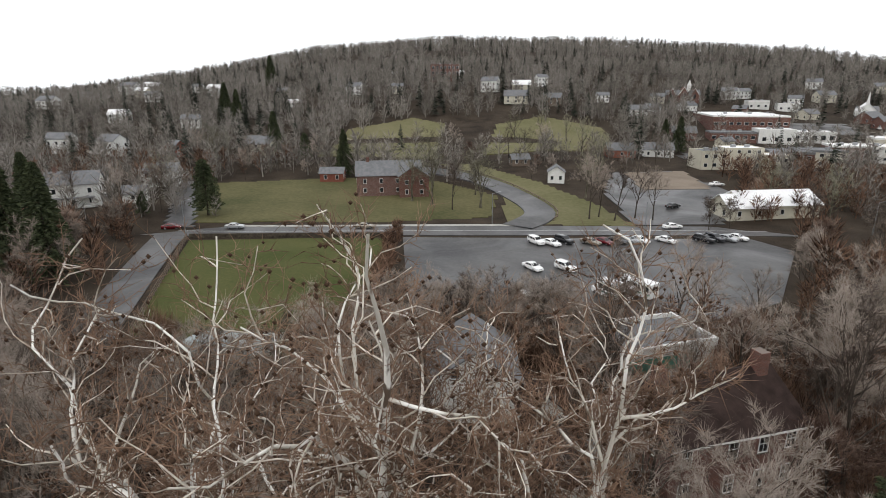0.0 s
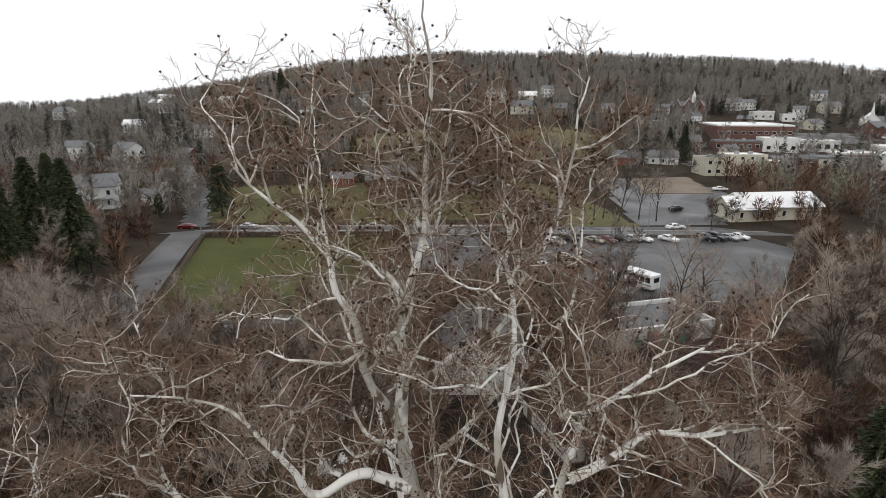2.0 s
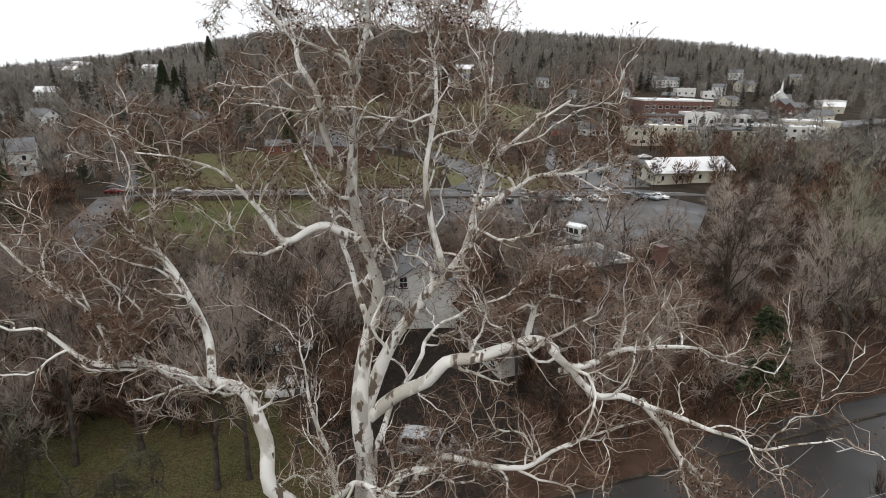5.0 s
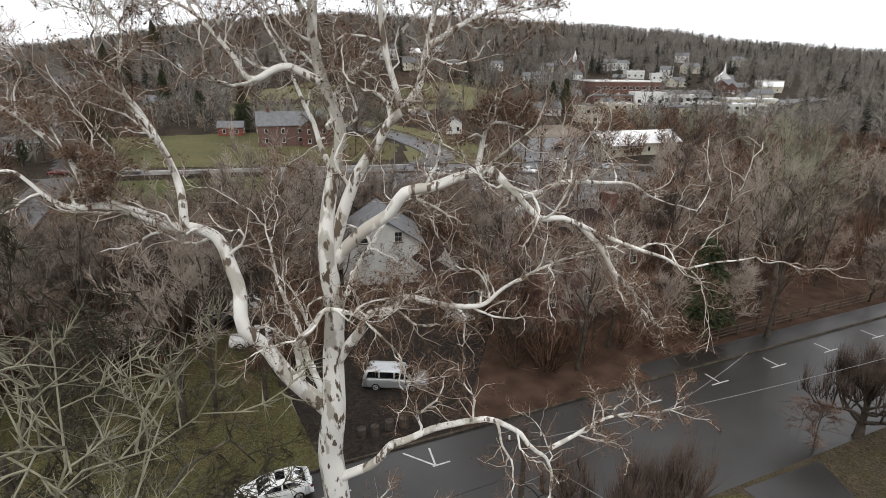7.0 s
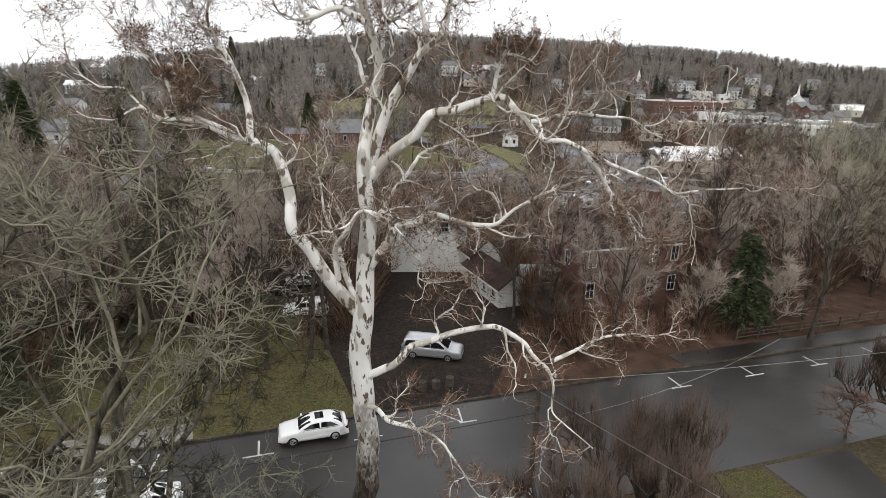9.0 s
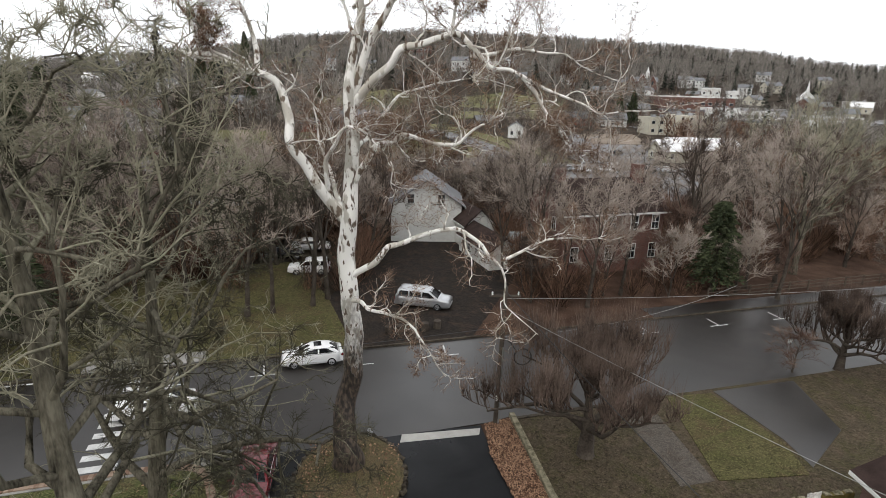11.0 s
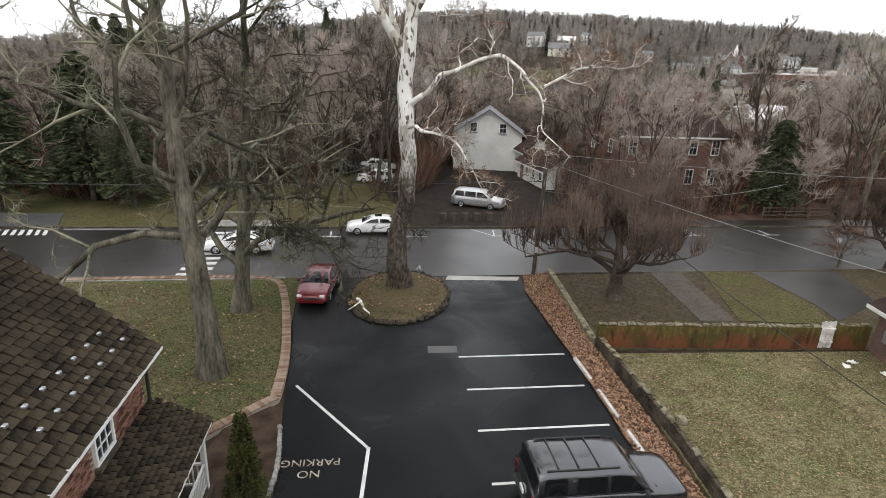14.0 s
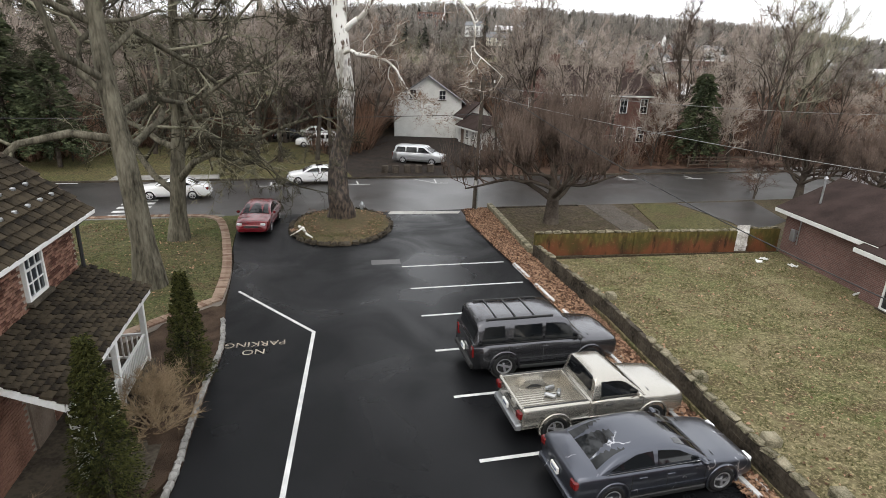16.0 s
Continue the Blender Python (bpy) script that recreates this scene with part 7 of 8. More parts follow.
structure("side_lane", prism([st(-36.6, 11.3), st(-31.2, 11.3), st(-32.6, 15.4), st(-37.4, 15.4)], -0.2, 0.15), M["asphalt_far"], "worn asphalt mouth of the side lane", "lane")
structure("sidewalk", prism([st(-22.6, 11.36), st(-14.8, 11.36), st(-15.0, 13.2), st(-22.6, 13.2)], -0.2, 0.14), M["kerb"], "worn concrete landing at the crosswalk", "sidewalk")

# split-rail fence
def fence(u0, u1, v, label):
    f = thing("rail_fence", label, "fence", pose(0, 0, 0))
    n = int((u1 - u0) / 2.4)
    for i in range(n + 1):
        x, y = st(u0 + (u1 - u0) * i / n, v)
        part("post", box(x - 0.07, y - 0.07, -0.1, x + 0.07, y + 0.07, 1.25, 0.02), M["fence_wood"], f)
        if i < n:
            x2, y2 = st(u0 + (u1 - u0) * (i + 1) / n, v)
            for z in (0.4, 0.75, 1.1):
                part("rail", rod((x, y, z), (x2, y2, z + 0.03), 0.06, 0.05, 6), M["fence_wood"], f)
fence(30, 75, 14.2, "weathered split-rail wooden fence along the street")
structure("path_north", prism([st(22, 11.36), st(80, 11.36), st(80, 13.4), st(22, 13.4)], -0.2, 0.13), M["asphalt_old"], "dark footpath beside the street", "footpath")
logs = (( -1.5, 13.3), (-0.6, 13.2), (0.5, 13.4), (1.5, 13.3), (2.6, 13.5))
for u, v in logs:
    x, y = st(u, v)
    tagged(part("tree_stump", rod((x, y, 0.05), (x, y, 0.75), 0.34, 0.3, 10), M["bark"], None), "short dark cut log standing by the kerb", "log", "logs by the kerb")

# utility pole with its cables
pole = thing("utility_pole", "dark leaning wooden utility pole with cables and a coil", "pole", pose(2.4, 37.4, 0))
part("mast", rod((0, 0, -0.3), (0.15, 0.05, 8.6), 0.17, 0.11, 12), M["pole"], pole)
part("crossarm", box(-0.75, -0.05, 8.0, 1.0, 0.06, 8.12, 0.01), M["pole"], pole)
for x in (-0.6, 0.1, 0.85):
    part("insulator", rod((x, 0, 8.12), (x, 0, 8.3), 0.05, 0.04, 8), M["white"], pole)
part("sign_plate", box(-0.1, -0.19, 1.6, 0.1, -0.17, 2.0), M["white"], pole)
part("conduit", rod((0.12, -0.13, 0), (0.16, -0.1, 5.0), 0.035, n=6), M["steel"], pole)


def sagging(p, q, sag, r, name="cable", material="wire", n=18):
    p, q = np.array(p, float), np.array(q, float)
    t = np.linspace(0, 1, n)[:, None]
    pts = p + (q - p) * t - np.array([0, 0, 1.0]) * (4 * sag * t * (1 - t))
    return tubes([(pts, np.full(n, r), 5)], name, M[material])


ang = np.linspace(0, 2 * np.pi, 25)
coil = np.stack([1.35 + 0.5 * np.cos(ang), 0.1 + 0 * ang, 4.3 + 0.5 * np.sin(ang)], -1)
part("cable_coil", tubes([(coil, np.full(25, 0.045), 6), (np.array([(0.15, 0, 5.6), (0.6, 0.05, 5.2), (0.95, 0.1, 4.7)]), np.full(3, 0.03), 5)], "cable_coil", M["wire"]), None, pole, "coiled black cable loop")
for p, q, s, r, mt, lab in (((2.5, 37.4, 7.9), (60, 50, 7.4), 1.0, 0.013, "palewire", "pale overhead cable along the street"), ((2.5, 37.4, 7.4), (17.6, 20.0, 5.6), 0.25, 0.012, "palewire", "pale overhead cable to the neighbouring house"),
                            ((2.5, 37.4, 8.4), (17.75, 4.8, 1.9), 1.3, 0.02, "wire", "black service cable sagging over the lawn to the annex"), ((2.5, 37.4, 6.2), (-60, 24, 6.6), 0.8, 0.02, "wire", "black overhead cable along the street"),
                            ((2.5, 37.4, 5.6), (22, 47.5, 5.2), 0.8, 0.014, "palewire", "pale sagging cable across the street")):
    tagged(new("overhead_cable", sagging(p, q, s, r, "overhead_cable", mt)), lab, "cable", "overhead cables")

# arborvitae, shrub and fallen leaves
ARB = [conifer_mesh(61, 3.4, 0.66, 330, M["arbor"], droop=-0.35, flakes=90, flake=0.06, power=0.95, base=0.01, rag=(0.86, 1.05)), conifer_mesh(62, 3.9, 0.74, 350, M["arbor"], droop=-0.35, flakes=95, flake=0.06, power=0.95, base=0.01, rag=(0.84, 1.06))]
for m, x, y, H in ((ARB[0], -7.2, 15.75, 3.3), (ARB[1], -6.85, 11.05, 3.7)):
    o = thing("arborvitae", "narrow dark green arborvitae in the mulch bed", "shrub", pose(x, y, 0.05), "arborvitae")
    part("trunk", rod((0, 0, -0.1), (0, 0, H * 0.8), 0.06, 0.02, 6), M["bark"], o); part("foliage", m, None, o)
SHRUB = bare_tree_meshes(91, 2.0, 0.05, 26, (4, 3), spread=0.95, fork=0.02, rmin=0.006, bark="straw", twig="straw", limb_len=0.85, per=6, twig_len=0.3, width=0.005, trunk_frac=0.4)
for x, y, s in ((-7.3, 13.6, 0.95), (-7.6, 14.6, 0.6), (-8.3, 9.4, 0.7), (-8.9, 8.6, 0.8)):
    bare_tree(SHRUB, pose(x, y, 0.04, 0, 0, x * 50), (s, s), "leafless tan shrub in the mulch bed", "bed shrubs", "shrub", "bare_shrub")


def leaf_scatter(name, zone, count, seed, label, zf, size=0.09):
    """Curled dry leaves lying over a plan zone."""
    rng = np.random.default_rng(seed)
    x0, x1 = min(p[0] for p in zone), max(p[0] for p in zone); y0, y1 = min(p[1] for p in zone), max(p[1] for p in zone)
    V, F = [], []
    n = 0
    while n < count:
        x, y = rng.uniform(x0, x1), rng.uniform(y0, y1)
        if not inside(x, y, zone): continue
        s = size * rng.uniform(0.5, 1.2); a = rng.uniform(0, 6.283); z = zf + rng.uniform(0.0, 0.05)
        u = np.array([math.cos(a), math.sin(a), rng.normal(0, 0.35)]) * s; w = np.array([-math.sin(a), math.cos(a), rng.normal(0, 0.35)]) * s * 0.6
        c = np.array([x, y, z]); b = len(V)
        V += [c - u, c + w + (0, 0, 0.02), c + u, c - w + (0, 0, 0.02)]; F += [(b, b + 1, b + 2), (b, b + 2, b + 3)]; n += 1
    tagged(new(name, tri_mesh(np.array(V), F, name, M["leaf"])), label, "leaves", kind="stuff")


leaf_scatter("fallen_leaves", [(1.7, 34.5), (1.7, 37.2), (3.3, 37.8), (4.6, 28.2), (6.0, 20.8), (7.0, 13.2), (8.4, 5.0), (7.9, 5.0), (6.2, 13.2), (4.75, 19.8), (3.6, 26.0)], 19000, 3, "drift of dry brown oak leaves along the wall", 0.055, 0.062)
leaf_scatter("scattered_leaves", [(5.5, 27.0), (17.5, 29.0), (17, 6), (8.5, 6), (6.7, 20)], 1500, 4, "scattered dry leaves on the walled lawn", 0.105, 0.06)
leaf_scatter("lawn_leaves", [(-24, 30), (-13.5, 33), (-9, 21), (-14, 16), (-24, 16)], 1400, 6, "dry leaves on the lawn under the trees", 0.085, 0.07)
leaf_scatter("island_leaves", [(-8.0, 30), (-3.2, 30), (-3.2, 35), (-8, 35)], 900, 7, "dry leaves on the island", 0.3, 0.07)


def grass_tufts(name, zone, count, seed, label, z, height):
    """Short ragged blades standing in a lawn."""
    rng = np.random.default_rng(seed)
    x0, x1 = min(p[0] for p in zone), max(p[0] for p in zone); y0, y1 = min(p[1] for p in zone), max(p[1] for p in zone)
    P = [(x, y) for x, y in zip(rng.uniform(x0, x1, count * 2), rng.uniform(y0, y1, count * 2)) if inside(x, y, zone) and noise.noise(Vector((x * 0.7, y * 0.7, seed))) > rng.uniform(-0.5, 0.3)][:count]
    n = len(P); k = 5
    base = np.repeat(np.array([(x, y, z) for x, y in P]), k, axis=0) + np.concatenate([rng.normal(0, 0.05, (n * k, 2)), np.zeros((n * k, 1))], 1)
    a = rng.uniform(0, 6.283, n * k); h = height * rng.uniform(0.4, 1.2, n * k)
    side = np.stack([np.cos(a), np.sin(a), 0 * a], -1) * 0.012
    tip = base + np.stack([rng.normal(0, 0.5, n * k) * h, rng.normal(0, 0.5, n * k) * h, h], -1)
    V = np.stack([base - side, base + side, tip], 1).reshape(-1, 3)
    tagged(new(name, tri_mesh(V, np.arange(n * k * 3).reshape(-1, 3), name, M["grass_blade"])), label, "grass", kind="stuff")


M["grass_blade"] = mat("grass_blades", (0.058, 0.070, 0.023), 0.9, var=(0.20, 0.17, 0.092), scale=0.4, fine=8, island=0.8, coords="World", spec=0.1)
grass_tufts("grass_tufts", [(5.3, 27.0), (17.8, 29.2), (17.6, 3), (8.7, 4.0), (7.4, 12.5), (6.4, 20.5)], 9000, 21, "ragged dry and green grass blades on the walled lawn", 0.10, 0.06)
grass_tufts("grass_tufts", [(-24, 30.5), (-13.5, 32.5), (-11.3, 30), (-9.3, 24), (-9.2, 20.5), (-14, 16.5), (-24, 16)], 5000, 22, "ragged grass blades on the lawn under the trees", 0.08, 0.06)
grass_tufts("grass_tufts", [(-7.8, 30), (-5.6, 29.2), (-3.4, 30), (-3.2, 34), (-7.9, 34)], 900, 23, "ragged grass blades on the island", 0.30, 0.08)


# litter by the gate
for i, (x, y, a) in enumerate(((16.62, 28.15, 20), (16.1, 27.7, 70), (17.5, 27.2, 130))):
    bm = bmesh.new()
    g = [[bm.verts.new((-0.2 + 0.1 * p, -0.15 + 0.1 * q, 0.03 + 0.05 * math.sin(p * 2.1 + q * 1.7 + i))) for q in range(4)] for p in range(5)]
    for p in range(4):
        for q in range(3): bm.faces.new((g[p][q], g[p + 1][q], g[p + 1][q + 1], g[p][q + 1]))
    r = bmesh.ops.extrude_face_region(bm, geom=bm.faces[:])
    bmesh.ops.translate(bm, vec=(0, 0, -0.012), verts=[v for v in r["geom"] if isinstance(v, bmesh.types.BMVert)])
    o = tagged(part("paper_sheet", bm, M["white"], None), "crumpled white paper sheet lying on the lawn", "paper", "litter on the lawn"); o.matrix_world = pose(x, y, 0.11, 0, 0, a)
sg = thing("street_sign", "small white sign on a thin steel post by the street", "sign", pose(25.8, 45.8, 0.05, 0, 0, 14))
part("post", rod((0, 0, -0.1), (0, 0, 1.5), 0.03, n=8), M["steel"], sg); part("plate", box(-0.22, -0.05, 1.2, 0.22, -0.03, 1.55, 0.005), M["white"], sg)

# ---- the valley seen from above the tree ----
structure("field", prism([(-63, 150), (-30, 152), (-17, 151), (-15, 100), (-22, 88), (-46, 88)], -0.5, 0.10), M["field"], "green mown playing field", "field")
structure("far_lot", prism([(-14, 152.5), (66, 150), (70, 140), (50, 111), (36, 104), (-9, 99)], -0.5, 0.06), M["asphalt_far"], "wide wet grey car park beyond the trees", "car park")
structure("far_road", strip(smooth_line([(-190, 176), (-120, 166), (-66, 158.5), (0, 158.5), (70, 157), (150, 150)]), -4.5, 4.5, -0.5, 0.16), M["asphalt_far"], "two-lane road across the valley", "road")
structure("far_sidewalk", strip(smooth_line([(-190, 181.6), (-120, 171.6), (-66, 164.1), (0, 164.1), (20, 163.8)]), -0.8, 0.8, -0.5, 0.2), M["concrete"], "pale footpath along the valley road", "footpath")
mark("centre_line", strip(smooth_line([(-190, 176), (-120, 166), (-66, 158.5), (0, 158.5), (70, 157), (150, 150)]), -0.12, 0.12, 0.1, 0.175), "pale line down the middle of the road")
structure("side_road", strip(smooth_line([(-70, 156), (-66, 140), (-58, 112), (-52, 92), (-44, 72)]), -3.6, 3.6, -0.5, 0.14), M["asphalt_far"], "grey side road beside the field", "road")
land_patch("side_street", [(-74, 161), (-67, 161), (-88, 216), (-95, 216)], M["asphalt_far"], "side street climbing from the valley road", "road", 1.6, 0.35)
land_patch("meadow_slope", [(-58, 262), (-8, 256), (-4, 330), (-22, 344), (-54, 320)], M["meadow"], "pale green hillside meadow", "meadow", 1.8, 0.3)
land_patch("meadow_slope", [(12, 262), (76, 284), (82, 336), (50, 346), (24, 330)], M["meadow"], "pale green hillside meadow", "meadow", 1.8, 0.3)
land_patch("far_lawn", [(-74, 166), (-20, 168), (8, 172), (12, 196), (-6, 216), (-40, 222), (-84, 214)], M["grass_far"], "wide lawn in front of the brick house", "lawn", 1.5, 0.2)
land_patch("bank", [(12, 166), (44, 162), (40, 186), (28, 214), (8, 246), (-6, 246), (14, 206)], M["meadow"], "grassy bank beside the hill road", "bank", 1.5, 0.16)
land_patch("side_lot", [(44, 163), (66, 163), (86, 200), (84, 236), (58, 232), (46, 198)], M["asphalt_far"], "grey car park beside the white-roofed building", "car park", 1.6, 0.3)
land_patch("gravel_lot", [(60, 204), (82, 204), (86, 236), (62, 232)], M["gravel"], "bare brown gravel lot", "lot", 1.4, 0.45)
hill_road = smooth_line([(14, 162), (22, 176), (17, 198), (6, 220), (-14, 236), (-40, 244)])
bm = bmesh.new()
prev = None
for i, p in enumerate(hill_road):
    d = (hill_road[min(i + 1, len(hill_road) - 1)] - hill_road[max(i - 1, 0)]).normalized(); n_ = Vector((-d.y, d.x)) * 4.2
    row = [bm.verts.new((*(p + n_ * s), hill(*(p + n_ * s)) + 0.45 + zz)) for s, zz in ((1, 0), (-1, 0), (-1.05, -1.0), (1.05, -1.0))]
    if prev:
        for k in range(4): bm.faces.new((prev[k], prev[(k + 1) % 4], row[(k + 1) % 4], row[k]))
    prev = row
structure("hill_road", bm, M["asphalt_far"], "grey road curving up the hill", "road")
gr = thing("guard_rail", "low guard rail along the hill road", "rail", pose(0, 0, 0))
for i in range(4, 26, 1):
    p, q = hill_road[i], hill_road[i + 1]; d = (q - p).normalized(); n_ = Vector((d.y, -d.x)) * 4.8
    a, b = p + n_, q + n_
    part("post", rod((*a, hill(*a)), (*a, hill(*a) + 1.0), 0.12, n=6), M["wood"], gr)
    part("rail", rod((*a, hill(*a) + 0.85), (*b, hill(*b) + 0.85), 0.16, n=6), M["wood"], gr)
ff = thing("field_fence", "dark post fence beside the playing field", "fence", pose(0, 0, 0))
for i in range(30):
    a = Vector((-64, 151)) + Vector((18.5, -61)) * i / 30; b = Vector((-64, 151)) + Vector((18.5, -61)) * (i + 1) / 30
    part("post", box(a.x - 0.08, a.y - 0.08, -0.1, a.x + 0.08, a.y + 0.08, 1.5), M["wood"], ff)
    for z in (0.5, 0.95, 1.4):
        part("rail", rod((*a, z), (*b, z), 0.06, n=5), M["wood"], ff)
wb = thing("low_wall", "low dark stone wall between the field and the road", "wall", pose(0, 0, 0))
part("wall", strip([(-64, 152.4), (-34, 153.2), (-14, 153.4)], -0.25, 0.25, -0.1, 1.0), M["stone"], wb)


def far_house(x, y, w, d, h, rot, wall, roof, label, name="house", ridge=None, cols=3, rows=2, chimney=False, porch=False, over=0.4):
    """A gabled house far off; w is the side that faces the camera, with the ridge along it."""
    z = hill(x, y)
    ob = gable_house(name, pose(x, y, z, 0, 0, rot + 90), d, w, h, h + (ridge or d * 0.34), wall, roof, label, over=over, trim=None)
    for s, wid, half in (("-x", w, d / 2), ("+y", d, w / 2), ("-y", d, w / 2)):
        n = cols if s == "-x" else 2
        for r in range(rows):
            for c in range(n):
                a = -wid / 2 + wid * (c + 0.5) / n
                m = {"-x": pose(-half - 0.02, a, 0, 0, 0, 90), "+y": pose(a, half + 0.02, 0), "-y": pose(a, -half - 0.02, 0, 0, 0, 180)}[s] @ pose(0, 0, 0.9 + r * (h - 0.6) / rows)
                f = part("window", box(-0.55, -0.02, 0, 0.55, 0.05, 1.5), M["white"], ob); f.matrix_local = m
                part("pane", box(-0.45, 0.051, 0.1, 0.45, 0.06, 1.4), M["glass"], f)
    if chimney:
        part("chimney", box(-0.5, w * 0.3, h, 0.5, w * 0.3 + 0.9, h + (ridge or d * 0.34) + 1.2), M["brickwork"], ob)
    if porch:
        part("porch", box(-d / 2 - 2.0, -w * 0.4, 0, -d / 2, w * 0.4, 0.4), M["white"], ob)
        part("porch_roof", box(-d / 2 - 2.2, -w * 0.42, 2.7, -d / 2, w * 0.42, 2.9), M[roof], ob)
        for i in range(4):
            yy = -w * 0.38 + i * w * 0.253
            part("post", box(-d / 2 - 2.0, yy - 0.1, 0.4, -d / 2 - 1.8, yy + 0.1, 2.7), M["white"], ob)
    return ob


def flat_block(x, y, w, d, h, rot, wall, roof, label, cols=6, rows=1, parapet="white", name="building", win=(1.6, 1.5), dz=0.0):
    """A flat-roofed building; w faces the camera."""
    ob = thing(name, label, "building", pose(x, y, hill(x, y) + dz, 0, 0, rot))
    part("wall", box(-w / 2, -d / 2, -3, w / 2, d / 2, h), M[wall], ob)
    part("roof", box(-w / 2 + 0.3, -d / 2 + 0.3, h, w / 2 - 0.3, d / 2 - 0.3, h + 0.12), M[roof], ob)
    for a in ((-w / 2 - 0.05, -d / 2 - 0.05, w / 2 + 0.05, -d / 2 + 0.3), (-w / 2 - 0.05, d / 2 - 0.3, w / 2 + 0.05, d / 2 + 0.05), (-w / 2 - 0.05, -d / 2 + 0.3, -w / 2 + 0.3, d / 2 - 0.3), (w / 2 - 0.3, -d / 2 + 0.3, w / 2 + 0.05, d / 2 - 0.3)):
        part("parapet", box(a[0], a[1], h - 0.5, a[2], a[3], h + 0.35), M[parapet], ob)
    for r in range(rows):
        for c in range(cols):
            a = -w / 2 + w * (c + 0.5) / cols
            f = part("window", box(a - win[0] / 2, -d / 2 - 0.06, 0.9 + r * (h / rows), a + win[0] / 2, -d / 2 + 0.01, 0.9 + r * (h / rows) + win[1]), M["white"], ob)
            part("pane", box(a - win[0] / 2 + 0.1, -d / 2 - 0.075, 1.0 + r * (h / rows), a + win[0] / 2 - 0.1, -d / 2 - 0.062, 0.8 + r * (h / rows) + win[1]), M["glass"], f)
    for c in range(2):
        part("roof_unit", box(-w * 0.2 + c * w * 0.35, -1, h + 0.12, -w * 0.2 + c * w * 0.35 + 1.6, 0.4, h + 1.2), M["steel"], ob)
    return ob


# buildings behind the garage
lb = thing("long_low_building", "long flat-roofed building with a white fascia and a green band", "building", pose(20.2, 90.4, 0, 0, 0, 17))
part("wall", box(-7.2, -4, -0.2, 7.2, 4, 3.9), M["whitewall"], lb)
part("roof", box(-6.9, -3.7, 3.9, 6.9, 3.7, 4.02), M["slate"], lb)
for a in ((-7.4, -4.2, 7.4, -3.8), (-7.4, 3.8, 7.4, 4.2), (-7.4, -3.8, -7.0, 3.8), (7.0, -3.8, 7.4, 3.8)):
    part("fascia", box(a[0], a[1], 3.5, a[2], a[3], 4.5), M["white"], lb)
part("green_band", box(-5.5, -4.06, 1.2, 4.0, -4.02, 3.0), M["greenpaint"], lb, "green painted band")
pav = thing("pavilion", "open shelter with a pale metal roof beside the field", "shelter", pose(-30.6, 89.8, 0, 0, 0, -2))
bm = bmesh.new()
for s in (-1, 1):
    q = [(-5.8, 0, 3.5), (-5.8, s * 4.3, 2.7), (5.8, s * 4.3, 2.7), (5.8, 0, 3.5)]
    lo = [bm.verts.new(v) for v in q]; up_ = [bm.verts.new((x, y, z + 0.1)) for x, y, z in q]
    bm.faces.new(lo); bm.faces.new(up_)
    for i in range(4): bm.faces.new((lo[i], lo[(i + 1) % 4], up_[(i + 1) % 4], up_[i]))
part("roof", bm, M["metalroof"], pav)
for x in (-5.4, -1.8, 1.8, 5.4):
    for y in (-3.9, 3.9):
        part("post", rod((x, y, -0.1), (x, y, 2.75), 0.09, n=8), M["steel"], pav)

# white-roofed building by the valley road
wr_ = far_house(83, 174, 21, 11.5, 3.6, 6, "cream", "membrane", "low building with a bright white roof", "white_roof_building", ridge=2.8, cols=5, rows=1, over=0.7)
far_house(74, 171.5, 11, 9, 3.4, 6, "cream", "membrane", "low wing with a bright white gabled roof", "white_roof_wing", ridge=2.6, cols=2, rows=1, over=0.7)
# houses on the slope
far_house(-110, 184, 13, 9, 6.5, 20, "white", "slate", "large white two-storey house with a porch", porch=True, chimney=True)
far_house(-96, 189, 6, 6, 2.6, 15, "white", "slate", "small white garage among lawns", "small_garage", cols=1, rows=1)
far_house(-99, 212, 11, 8, 4.6, 10, "white", "slate", "white house with a grey roof")
far_house(-22, 202, 20, 11, 6.2, 8, "brickwork_dark", "slate", "old brick house with a grey slate roof", chimney=True, cols=4)
far_house(-14, 198, 7, 9, 6.4, 98, "brickwork", "slate", "brick cross wing with a gabled front", "house_wing", cols=2)
far_house(-43, 218, 8, 5, 3.0, 0, "oldbrick", "slate", "low red outbuilding with white doors", "outbuilding", cols=2, rows=1)
far_house(34, 216, 6.5, 5.5, 3.6, 80, "white", "slate", "small white gabled cottage", "cottage", cols=2, rows=1)
far_house(72, 270, 12, 8, 3.2, 0, "oldbrick", "slate", "low dark brick bungalow on the slope", "bungalow", rows=1)
far_house(91, 277, 13, 8, 3.4, -8, "white", "slate", "white bungalow on the slope", "bungalow", rows=1)
far_house(25, 244, 7, 5, 2.6, 10, "wood", "slate", "dark wooden shed on the bank", "shed", cols=2, rows=1)
